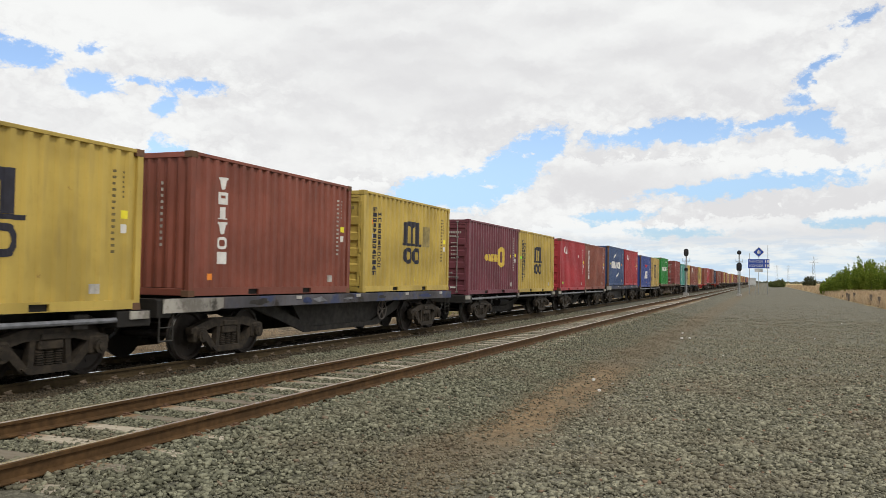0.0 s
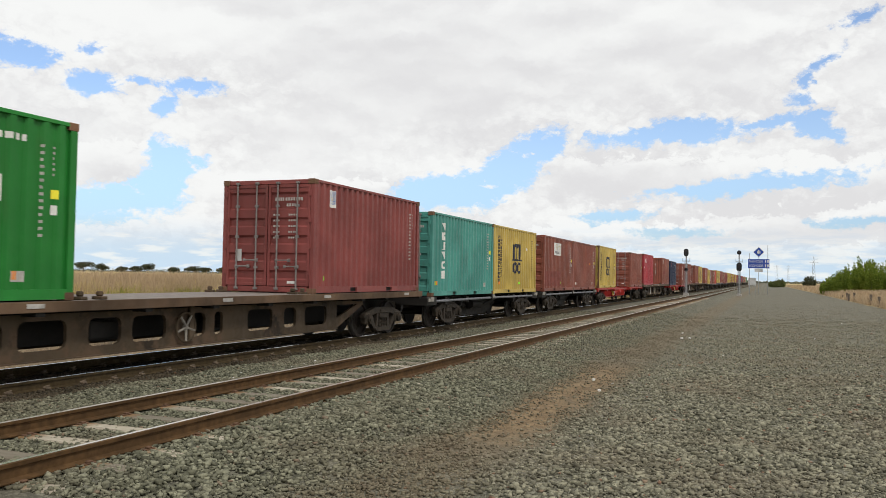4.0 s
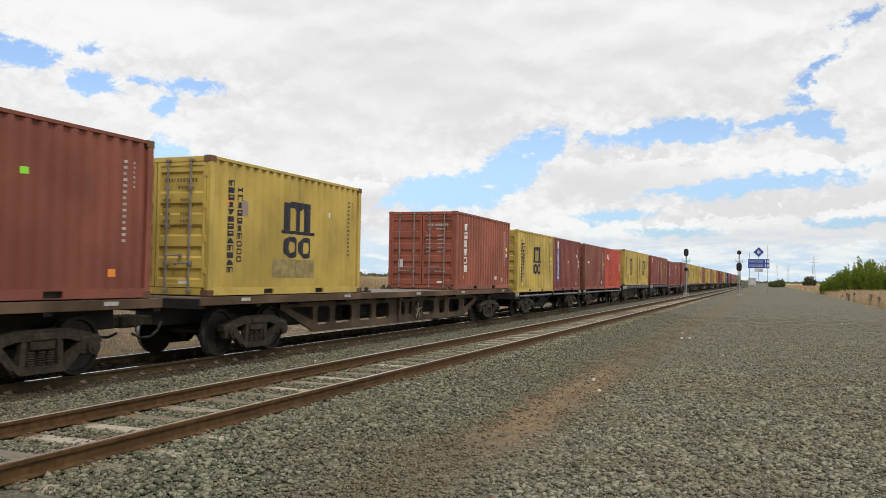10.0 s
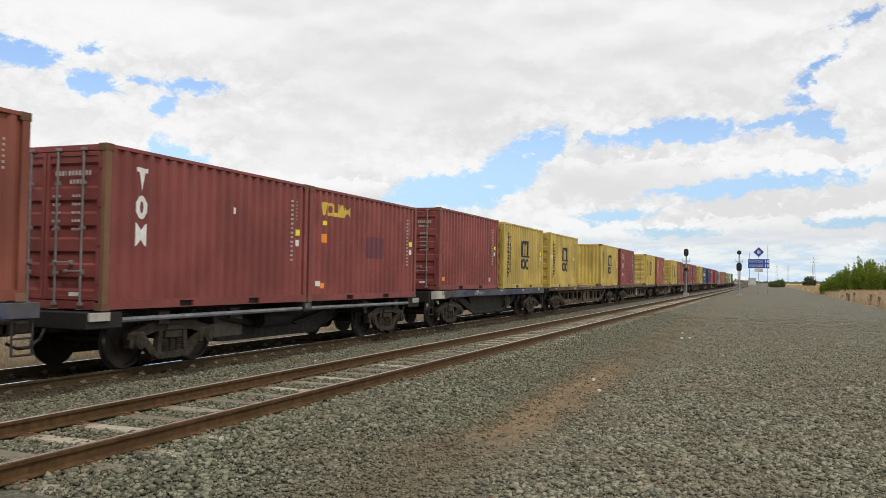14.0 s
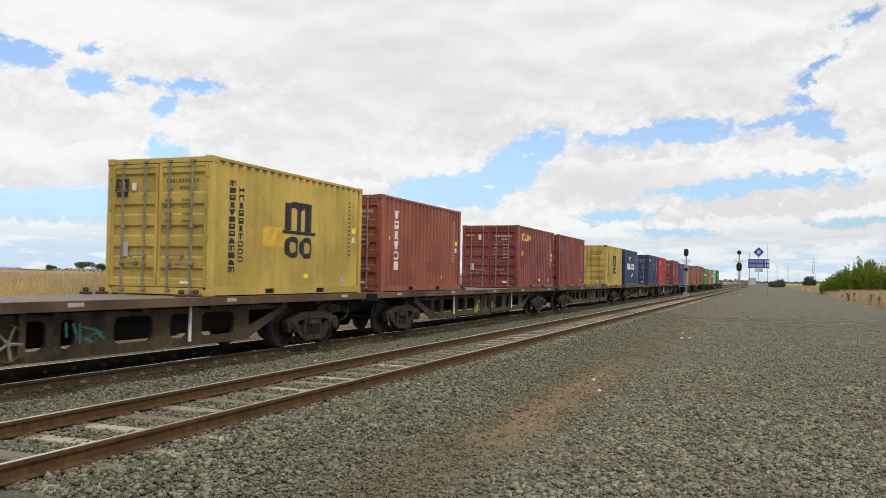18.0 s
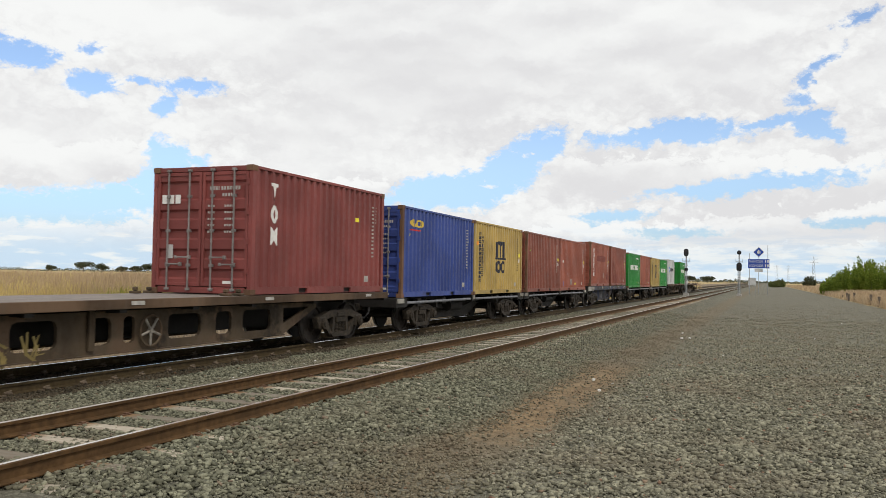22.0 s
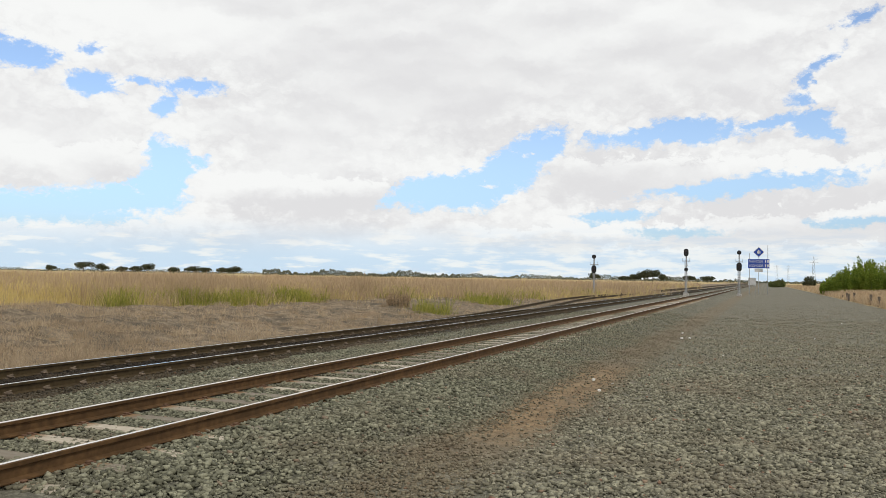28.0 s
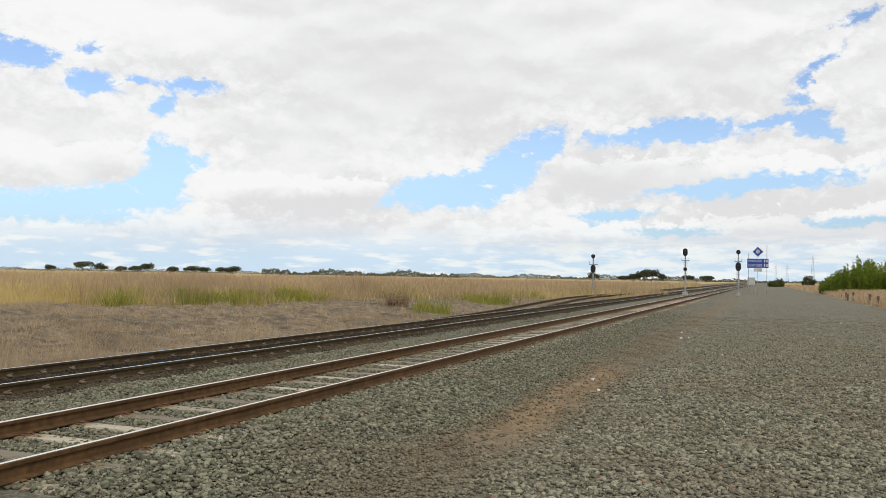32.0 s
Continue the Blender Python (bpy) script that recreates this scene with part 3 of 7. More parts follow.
def container_meshes():
    m = {}
    g = side_sheet(0.10, CL - 0.10, 0.16, CH - 0.06, CW - 0.012)
    m["side_panel"] = g.mesh("side_panel")
    g = Geo()
    for x0, x1 in ((-CW + 0.02, CW - 0.02),):
        st = [0.10 + i * 0.1045 for i in range(57)]
        for i, y in enumerate(st):
            z = CH - 0.022 - (0.02 if (i // 2) % 2 else 0.0)
            g.v += [(x0, y, z), (x1, y, z)]
        g.f += [(2 * i, 2 * i + 1, 2 * i + 3, 2 * i + 2) for i in range(len(st) - 1)]
    m["roof_panel"] = g.mesh("roof_panel")
    # end wall (no doors), drawn at y = 0
    g = Geo()
    n = 41
    for i in range(n):
        x = -1.13 + i * 2.26 / (n - 1)
        y = 0.03 + (0.045 if (i // 2) % 2 else 0.0)
        g.v += [(x, y, 0.16), (x, y, CH - 0.10)]
    g.f += [(2 * i, 2 * i + 2, 2 * i + 3, 2 * i + 1) for i in range(n - 1)]
    m["front_wall"] = g.mesh("front_wall")
    m["corner_post"] = Geo().cbox(CW - 0.10, CW - 0.004, 0.012, 0.14, 0.11, CH - 0.11, 0.008).mesh("corner_post")
    g = Geo().cbox(CW - 0.162, CW, 0.0, 0.178, 0.0, 0.118, 0.006)
    g.cbox(CW - 0.004, CW + 0.003, 0.055, 0.125, 0.03, 0.09, 0.002)
    m["corner_casting"] = g.mesh("corner_casting")
    m["top_rail"] = Geo().cbox(CW - 0.06, CW - 0.004, 0.14, CL - 0.14, CH - 0.068, CH - 0.008, 0.006).mesh("top_rail")
    # bottom rail with two fork pockets
    g = Geo()
    for a, b in ((0.14, 2.00 - 0.18), (2.00 + 0.18, 4.05 - 0.18), (4.05 + 0.18, CL - 0.14)):
        g.box(CW - 0.05, CW - 0.004, a, b, 0.02, 0.165)
    for c in (2.00, 4.05):
        g.box(CW - 0.05, CW - 0.004, c - 0.18, c + 0.18, 0.135, 0.165)
        g.box(CW - 0.05, CW - 0.004, c - 0.18, c + 0.18, 0.02, 0.032)
    m["bottom_rail"] = g.mesh("bottom_rail")
    # floor frame, deepened behind the fork pockets so its black stands in for their shade
    m["underframe"] = Geo().box(-CW + 0.06, CW - 0.06, 0.1, CL - 0.1, 0.025, 0.16).mesh("underframe")
    g = Geo().cbox(-CW + 0.16, CW - 0.16, 0.02, 0.13, 0.02, 0.15, 0.008)
    m["end_sill"] = g.mesh("end_sill")
    m["end_header"] = Geo().cbox(-CW + 0.16, CW - 0.16, 0.02, 0.13, CH - 0.11, CH - 0.012, 0.008).mesh("end_header")
    # one door leaf with pressed bands, hinged at its outer edge
    g = Geo()
    bands = [(0.30, 0.52), (0.70, 0.92), (1.10, 1.32), (1.50, 1.72), (1.90, 2.30)]
    prof = [(0.17, 0.028)]
    for a, b in bands:
        prof += [(a, 0.028), (a + 0.04, 0.066), (b - 0.04, 0.066), (b, 0.028)]
    prof.append((CH - 0.13, 0.028))
    for zz, yy in prof:
        g.v += [(0.06, yy, zz), (1.06, yy, zz)]
    g.f += [(2 * i, 2 * i + 1, 2 * i + 3, 2 * i + 2) for i in range(len(prof) - 1)]
    g.cbox(0.012, 0.075, 0.012, 0.07, 0.16, CH - 0.12, 0.006)
    g.cbox(1.045, 1.11, 0.012, 0.07, 0.16, CH - 0.12, 0.006)
    g.cbox(0.075, 1.045, 0.012, 0.07, 0.16, 0.23, 0.006)
    g.cbox(0.075, 1.045, 0.012, 0.07, CH - 0.19, CH - 0.12, 0.006)
    for z in (0.42, 1.0, 1.6, 2.2):
        g.cbox(1.09, 1.15, -0.004, 0.03, z, z + 0.12, 0.004)
    m["door"] = g.mesh("door")
    g = Geo().tube((0, -0.022, 0.07), (0, -0.022, CH - 0.06), 0.019, 8)
    for z in (0.075, CH - 0.11):
        g.cbox(-0.045, 0.045, -0.045, 0.012, z, z + 0.05, 0.006)
    for z in (0.55, 1.25, 1.95):
        g.cbox(-0.04, 0.04, -0.04, 0.02, z, z + 0.06, 0.006)
    m["locking_bar"] = g.mesh("locking_bar")
    g = Geo().cbox(-0.02, 0.34, -0.060, -0.045, 0.008, 0.038, 0.006)
    g.cbox(0.29, 0.35, -0.05, 0.012, -0.015, 0.06, 0.008)
    g.cbox(-0.025, 0.035, -0.055, -0.02, -0.01, 0.055, 0.008)
    m["handle"] = g.mesh("handle")
    return m


CM = container_meshes()
MIRROR_END = pose(0, CL, 0, 0, 0, 180)


def flip_x(ob_mesh, name):
    me = ob_mesh.copy()
    me.name = name
    for v in me.vertices:
        v.co.x = -v.co.x
    me.flip_normals()
    return me


for key in ("corner_post", "corner_casting", "top_rail", "bottom_rail", "side_panel", "door"):
    CM[key + "_l"] = flip_x(CM[key], key)
up_cast = CM["corner_casting"].copy()
for v in up_cast.vertices:
    v.co.z = CH - v.co.z
up_cast.flip_normals()
CM["cast_up"] = up_cast
CM["cast_up_l"] = flip_x(up_cast, "corner_casting")


def marks(parent, name, rects, material, x=CW - 0.012, label=""):
    """Painted shapes on the side wall: rectangles (y0, y1, z0, z1) that follow its ripples."""
    g = Geo()
    for y0, y1, z0, z1 in rects:
        s = side_sheet(y0, y1, z0, z1, x + 0.004)
        g.add(s.v, s.f)
    ob = part(name, g, material, parent, label)
    return tagged(ob, kind="stuff") if name == "marking" else ob


def end_marks(parent, name, rects, material, label="", y=0.008):
    """Painted shapes on the end that faces the camera: rectangles (x0, x1, z0, z1)."""
    g = Geo()
    for x0, x1, z0, z1 in rects:
        g.box(x0, x1, y - 0.003, y, z0, z1)
    ob = part(name, g, material, parent, label)
    return tagged(ob, kind="stuff") if name == "marking" else ob


def outline(kind, u):
    """The upright stretches that a plain shape covers at u of its width, as shares of its height."""
    c = abs(2 * u - 1)
    dome = (max(0.0, 1 - c ** 2.6)) ** (1 / 2.6)
    if kind == "ring":
        k = (max(0.0, 1 - (c / 0.5) ** 2.6)) ** (1 / 2.6) if c < 0.5 else 0.0
        top, hole = max(0.2, 0.5 * dome), 0.27 * k
        return [(0.5 - top, 0.5 + top)] if hole < 0.02 else [(0.5 - top, 0.5 - hole), (0.5 + hole, 0.5 + top)]
    if kind == "disc":
        return [(0.5 - max(0.12, 0.5 * dome), 0.5 + max(0.12, 0.5 * dome))]
    if kind == "pierced":
        return [(0.0, 0.50), (0.74, 1.0)] if 0.36 < u < 0.70 else [(0.0, 1.0)]
    if kind == "bar":
        return [(0.0, 1.0)] if 0.28 < u < 0.72 else [(0.0, 0.10)]
    if kind == "wedge":
        return [(min(0.82, 1.6 * max(0.0, c - 0.16)), 1.0)]
    if kind == "peak":
        return [(0.0, 1.0 - 0.86 * max(0.0, c - 0.14))]
    if kind == "arch":
        return [(0.66, 1.0)] if 0.30 < u < 0.70 else [(0.0, 1.0)]
    if kind == "cup":
        return [(0.0, 0.32)] if 0.30 < u < 0.70 else [(0.0, 1.0)]
    if kind == "comb":
        k = (u * 5.0) % 2.0
        legs = k < 1.0
        return [(0.0, 1.0 if u > 0.2 else 0.94)] if legs else [(0.70 + 0.10 * math.sin(math.pi * (k - 1.0)), 1.0)]
    if kind in ("crest", "trough"):
        k = u if kind == "crest" else 1.0 - u
        top = math.sqrt(max(0.0, 1.0 - (1.0 - k) ** 2))
        low = max(0.0, top - 0.12 - 0.22 * math.sin(math.pi * min(1.0, 0.2 + 0.6 * k)))
        return [(low, max(top, 0.12))] if kind == "crest" else [(1.0 - max(top, 0.12), 1.0 - low)]
    if kind == "bow":
        return [(0.5 - 0.5 * (0.28 + 0.72 * c), 0.5 + 0.5 * (0.28 + 0.72 * c))]
    return [(0.03, 0.97)] if c > 0.86 else [(0.0, 1.0)]


CUTS = {"pierced": (0.36, 0.70), "bar": (0.28, 0.72), "arch": (0.30, 0.70), "cup": (0.30, 0.70), "comb": (0.2, 0.4, 0.6, 0.8), "ring": (0.25, 0.75)}


def plain_shape(kind, y, z, w, h, x=CW - 0.005):
    """One plain shape painted on the side wall, following its ripples."""
    stops = {0.0, 1.0} | {i / 16 for i in range(1, 16)} | set(CUTS.get(kind, ())) | {(q - y) / w for q in ripple_stops(y, y + w)}
    stops = sorted(k for k in stops if 0.0 <= k <= 1.0)
    g = Geo()
    for a, b in zip(stops, stops[1:]):
        if b - a < 1e-4:
            continue
        e = (b - a) * 0.02
        p, q = outline(kind, a + e), outline(kind, b - e)
        if len(p) != len(q):
            p = q = outline(kind, (a + b) / 2)
        ya, yb = y + a * w, y + b * w
        for (l0, l1), (r0, r1) in zip(p, q):
            g.add([(x - ripple(ya), ya, z + l0 * h), (x - ripple(yb), yb, z + r0 * h), (x - ripple(yb), yb, z + r1 * h), (x - ripple(ya), ya, z + l1 * h)], [(0, 1, 2, 3)])
    return g


def joined(g, name):
    me = bpy.data.meshes.new(name)
    me.from_pydata(g.v, [], g.f)
    bm = bmesh.new()
    bm.from_mesh(me)
    bmesh.ops.remove_doubles(bm, verts=bm.verts, dist=0.004)
    bm.to_mesh(me)
    bm.free()
    return me


def shapes_row(root, kinds, y, z, w, h, mat, gap=0.12, label=""):
    """A row of plain shapes, each a part of its own; bars are narrow."""
    units = [0.45 if k == "bar" else 1.3 if k == "comb" else 1.0 for k in kinds]
    one = w / (sum(units) + gap * (len(units) - 1))
    for k, u in zip(kinds, units):
        part("emblem", joined(plain_shape(k, y, z, u * one, h), "emblem"), mat, root, label)
        y += (u + gap) * one


def shapes_column(root, kinds, y, z_top, w, h, mat, gap=0.22, label=""):
    one = h / (len(kinds) + gap * (len(kinds) - 1))
    for i, k in enumerate(kinds):
        part("emblem", joined(plain_shape(k, y, z_top - (i + 1) * one - i * gap * one, w, one), "emblem"), mat, root, label)


def small_column(kinds, y, z_top, w, h, gap=0.3):
    """A column of small plain shapes for one joined mesh."""
    g = Geo()
    one = h / (len(kinds) + gap * (len(kinds) - 1))
    for i, k in enumerate(kinds):
        q = plain_shape(k, y, z_top - (i + 1) * one - i * gap * one, w, one)
        g.add(q.v, q.f)
    return g


def bars_row(y, z, w, h, n, gap=0.5):
    """n short bars in a row."""
    one = w / (n + (n - 1) * gap)
    return [(y + i * one * (1 + gap), y + i * one * (1 + gap) + one * (0.5 if i % 5 == 3 else 1.0), z, z + h) for i in range(n)]


def bars_column(y, z_top, w, h, n, gap=0.5):
    one = h / (n + (n - 1) * gap)
    return [(y, y + w * (1.0 if i % 4 != 2 else 0.7), z_top - i * one * (1 + gap) - one, z_top - i * one * (1 + gap)) for i in range(n)]


def livery(root, kind, doors, rng):
    """The painted marks of one container, as plain shapes in their colours."""
    def m(rects, mat, name="marking", label=""):
        marks(root, name, rects, mat, label=label)

    def e(rects, mat, name="marking", label="", y=0.008):
        end_marks(root, name, rects, mat, label, y)

    def row(kinds, y, z, w, h, mat, gap=0.12, label=""):
        shapes_row(root, kinds.split(), y, z, w, h, mat, gap, label)

    def stack(kinds, y, z_top, w, h, mat, gap=0.22, label=""):
        shapes_column(root, kinds.split(), y, z_top, w, h, mat, gap, label)

    serial = bars_column(5.41, 2.20, 0.042, 1.30, 14, 1.3)
    serial2 = bars_column(5.64, 2.2, 0.040, 0.42, 6, 1.3)
    ink = FADED
    if kind == "yellow_m":
        g = small_column(["comb", "solid", "pierced", "bar", "wedge", "solid", "pierced", "pierced", "peak", "comb", "solid", "peak", "comb"], 0.62, 2.2, 0.13, 1.75)
        q = small_column(["bow", "arch", "bar", "pierced", "pierced", "bar", "comb", "ring", "ring", "ring"], 0.92, 2.1, 0.10, 1.45)
        g.add(q.v, q.f)
        tagged(part("marking", g, INK, root, "dark vertical rows of plain shapes"), kind="stuff")
        row("comb", 2.58, 1.365, 1.02, 0.62, INK, label="navy comb-shaped emblem")
        m([(2.42, 3.78, 1.29, 1.362)], INK, "emblem", "navy line")
        row("ring ring", 2.58, 0.78, 1.10, 0.46, INK, 0.14, "navy ring-shaped emblem")
        ink = BROWN_INK
        if doors:
            e([(-1.0, -0.93, 2.02, 2.2), (-0.88, -0.82, 2.02, 2.14), (-0.77, -0.7, 2.02, 2.14), (-0.93, -0.70, 2.14, 2.2), (-1.02, -0.68, 1.98, 2.0),
               (-0.98, -0.87, 1.86, 1.95), (-0.82, -0.71, 1.86, 1.95)], INK, y=0.010)
            e([(-0.62, -0.52, 1.98, 2.12)], WHITE, "sticker", y=0.010)
    elif kind == "triton":
        stack("wedge pierced bar wedge ring solid", 0.85, 2.22, 0.24, 1.62, WHITE, label="white plain shape in a vertical row")
    elif kind == "cai":
        row("ring peak bar", 0.95, 1.86, 0.74, 0.37, WHITE, 0.10, "white emblem shape")
    elif kind == "cma":
        row("ring pierced peak", 1.15, 1.16, 1.55, 0.46, WHITE, 0.06, "white emblem shape")
        row("ring ring solid", 2.92, 1.16, 1.50, 0.46, WHITE, 0.08, "white emblem shape")
        row("crest", 1.85, 1.72, 1.05, 0.42, WHITE, label="white swash")
        row("trough", 2.95, 0.58, 1.05, 0.44, WHITE, label="white swash")
    elif kind == "apl":
        row("peak pierced cup", 2.35, 0.72, 1.55, 0.62, WHITE, 0.08, "white emblem shape")
        m([(2.35, 3.95, 1.78, 1.86), (2.55, 3.75, 1.72, 1.78), (2.9, 3.4, 1.64, 1.72)], MARK_RED, "emblem", "red winged emblem")
    elif kind == "evergreen":
        row("solid wedge solid pierced ring pierced solid solid pierced", 1.2, 1.35, 3.6, 0.36, WHITE, 0.12, "white emblem shape")
        m(bars_row(4.0, 2.2, 1.2, 0.09, 9, 0.4), WHITE)
        e(bars_row(-1.0, 2.12, 0.85, 0.09, 7, 0.4), WHITE, y=0.008 if doors else 0.026)
    elif kind == "maersk":
        row("solid peak solid pierced bow bow", 2.1, 1.35, 2.6, 0.38, INK, 0.12, "dark emblem shape")
        m([(0.95, 1.5, 1.3, 1.8)], CYAN, "emblem", "pale blue square emblem")
        part("emblem", joined(plain_shape("bow", 1.03, 1.38, 0.40, 0.34, CW - 0.003), "emblem"), WHITE, root, "white star-like shape")
    elif kind == "touax":
        row("wedge ring cup peak bow", 0.55, 1.98, 1.4, 0.30, GOLD, 0.05, "yellow emblem shape")
        m([(2.9, 3.9, 1.05, 1.6)], DARK_MAROON, "patch", "repainted patch")
        m([(0.62, 0.80, 1.35, 1.55)], ORANGE, "sticker")
        if doors:
            e([(-1.05, -0.7, 2.14, 2.2)], GOLD, y=0.010)
            e([(-0.5, -0.38, 1.98, 2.2)], WHITE, "sticker", y=0.010)
    elif kind == "seaco":
        row("bow solid peak ring ring", 0.55, 2.03, 1.0, 0.22, GOLD, 0.08, "yellow emblem shape")
        m([(0.62, 1.35, 1.92, 1.96)], MARK_RED, "emblem")
    elif kind == "tex":
        stack("wedge ring bow", 0.70, 2.30, 0.27, 1.28, WHITE, 0.16, "white plain shape in a vertical row")
        if doors:
            e(bars_row(-0.98, 1.84, 0.46, 0.18, 3, 0.3), WHITE, "marking", y=0.010)
    elif kind == "gold":
        stack("ring ring cup ring", 0.75, 2.18, 0.26, 1.55, GOLD, 0.2, "yellow plain shape in a vertical row")
    elif kind == "cronos":
        m([(0.78, 1.22, 0.5, 2.02)], CYAN, "emblem", "blue vertical panel")
        m([(0.78, 1.22, 2.06, 2.42)], WHITE, "emblem", "white square panel")
        for i, k in enumerate(("ring", "pierced", "ring", "comb", "ring", "bow")):
            part("emblem", joined(plain_shape(k, 0.88, 1.74 - 0.235 * i, 0.24, 0.19, CW - 0.003), "emblem"), WHITE, root)
    elif kind == "caru":
        row("ring peak pierced cup", 1.80, 1.2, 1.45, 0.27, GOLD, 0.1, "yellow emblem shape")
        row("ring", 3.36, 1.0, 0.86, 0.78, GOLD, label="yellow globe emblem")
    elif kind == "beacon":
        m([(1.85, 3.3, 1.72, 2.32)], WHITE, "emblem", "white emblem panel")
        m([(1.95, 2.05, 1.8, 2.25), (2.1, 3.2, 1.8, 1.92)], INK, "emblem")
        m([(2.3, 3.25, 2.02 + 0.07 * i, 2.05 + 0.07 * i) for i in range(4)], GOLD, "emblem")
    elif kind == "florens":
        m([(0.72, 1.02, 2.0, 2.4)], WHITE, "emblem", "white square emblem")
        m([(0.74, 1.0, 2.08, 2.38)], CYAN, "emblem")
        m([(0.79, 0.95, 2.17, 2.24), (0.82, 0.9, 2.26, 2.33)], GOLD, "emblem")
    elif kind == "tal":
        if doors:
            e([(-0.62, -0.3, 1.85, 2.12)], MARK_RED, "emblem", "red square emblem", 0.010)
            e([(-0.56, -0.36, 1.94, 2.03)], WHITE, "emblem", y=0.012)
    elif kind == "tal_side":
        m([(0.55, 0.95, 2.02, 2.34)], MARK_RED, "emblem", "red square emblem")
        m([(0.62, 0.88, 2.14, 2.24), (0.6, 0.9, 1.97, 2.0)], WHITE, "emblem")
        m(bars_row(3.9, 2.16, 1.1, 0.09, 9), FADED)
        e([(-0.45, 0.02, 1.2, 1.62), (0.3, 0.82, 1.2, 1.62)], WHITE, "plate", "white document plates", 0.010)
    elif kind == "ues":
        for k, y, z in (("cup", 0.93, 1.86), ("solid", 0.92, 1.22), ("bow", 0.90, 0.60)):
            row(k, y, z, 0.27, 0.36, WHITE, label="white plain shape")
    elif kind == "dot":
        row("disc", 0.83, 1.80, 0.32, 0.32, CYAN, label="blue round emblem")
    elif kind == "teal":
        stack("wedge pierced bar wedge ring solid", 0.9, 2.3, 0.28, 1.75, WHITE, label="white plain shape in a vertical row")
    marks(root, "marking", serial + serial2, ink)
    if rng.random() < 0.7:
        m([(5.62, 5.72, 1.45, 1.58)], LEMON, "sticker")
        m([(5.62, 5.71, 1.22, 1.36)], WHITE, "sticker")
    if rng.random() < 0.75:
        m([(4.95, 5.17, 0.27, 0.42)], FADED, "sticker")
    for q, (mt, w, h) in enumerate(((LIME, 0.11, 0.1), (LEMON, 0.12, 0.1), (WHITE, 0.14, 0.12), (ORANGE, 0.12, 0.12))):
        if rng.random() < 0.4:
            y = rng.choice((0.3, 0.45, 3.2, 4.2, 4.9)) + rng.random() * 0.3
            z = rng.choice((0.3, 0.35, 1.4, 1.75))
            m([(y, y + w, z, z + h)], mt, "sticker")
    if doors:
        rows = [(0.16 + 0.40 * c + 0.06 * k, 0.16 + 0.40 * c + 0.06 * k + 0.04, 1.76 - 0.13 * r, 1.80 - 0.13 * r) for r in range(5) for c in range(2) for k in range(4 + (r * 3 + c) % 3 - 1)]
        e(bars_row(0.2, 2.1, 0.72, 0.075, 11) + bars_row(0.5, 1.97, 0.25, 0.065, 4) + rows, ink, y=0.010)
        e([(-0.85, -0.68, 0.72, 1.0)], PALE_GREY, "plate", y=0.010)
        e([(0.55, 0.75, 0.22, 0.28)], WHITE, "sticker", y=0.010)
    else:
        e([(0.55, 0.60, 0.9 + 0.11 * i, 0.955 + 0.11 * i) for i in range(11)], ink, y=0.026)


# patches that set single containers apart: wagon and seat, then (y0, y1, z0, z1, paint)
BRIGHT_YELLOW = plain("bright_yellow_touch_up", (0.62, 0.42, 0.05), 0.6, var=0.2)
OCHRE = plain("dull_ochre_patch", (0.30, 0.24, 0.10), 0.7, var=0.3)
GREY_PATCH = plain("grey_primer_patch", (0.33, 0.26, 0.23), 0.7, var=0.3)
BROWN_PATCH = plain("brown_touch_up", (0.20, 0.055, 0.042), 0.65, var=0.25)
EXTRAS = {
    (1, 1): [(3.9, 4.4, 1.3, 1.9, OCHRE)], (13, 0): [(2.1, 3.8, 0.35, 0.75, OCHRE), (1.0, 1.25, 1.55, 1.85, GREY_PATCH)],
    (15, 0): [(3.9, 4.0, 0.75, 1.0, GREY_PATCH), (4.25, 4.35, 0.8, 1.05, GREY_PATCH), (4.7, 4.82, 0.75, 1.1, GREY_PATCH), (4.9, 5.2, 0.35, 0.5, WHITE), (0.9, 1.3, 1.5, 1.62, WHITE)],
    (16, 0): [(2.1, 2.6, 0.95, 1.15, BRIGHT_YELLOW), (3.3, 3.75, 0.85, 1.2, BRIGHT_YELLOW), (3.8, 5.1, 0.7, 0.9, BRIGHT_YELLOW), (1.45, 1.9, 0.35, 0.85, OCHRE), (3.1, 3.4, 0.35, 0.7, OCHRE)],
    (16, 1): [(3.75, 4.35, 1.4, 1.95, OCHRE), (5.1, 5.25, 0.3, 0.5, WHITE), (4.3, 4.42, 0.28, 0.38, WHITE)],
    (22, 1): [(1.75, 2.8, 1.0, 1.4, BRIGHT_YELLOW)], (29, 0): [(1.95, 4.7, 1.5, 1.85, BROWN_PATCH), (4.0, 4.3, 0.5, 0.8, GREY_PATCH), (5.1, 5.5, 0.4, 0.75, BROWN_PATCH)],
    (29, 1): [(0.9, 1.4, 0.35, 0.75, BROWN_PATCH), (1.8, 2.6, 0.2, 0.75, BROWN_PATCH)], (8, 0): [(0.2, 3.4, 0.25, 0.95, BROWN_PATCH)],
    (10, 1): [(0.9, 2.9, 1.0, 1.3, BROWN_PATCH)], (23, 0): [(3.2, 3.75, 0.55, 0.85, BROWN_PATCH)], (25, 1): [(3.2, 4.6, 0.35, 1.25, NAVY)],
    (28, 1): [(2.2, 2.8, 0.3, 0.6, GREY_PATCH), (0.75, 0.95, 0.25, 0.5, CYAN)], (31, 1): [(4.5, 4.9, 0.5, 0.85, TEAL)],
}


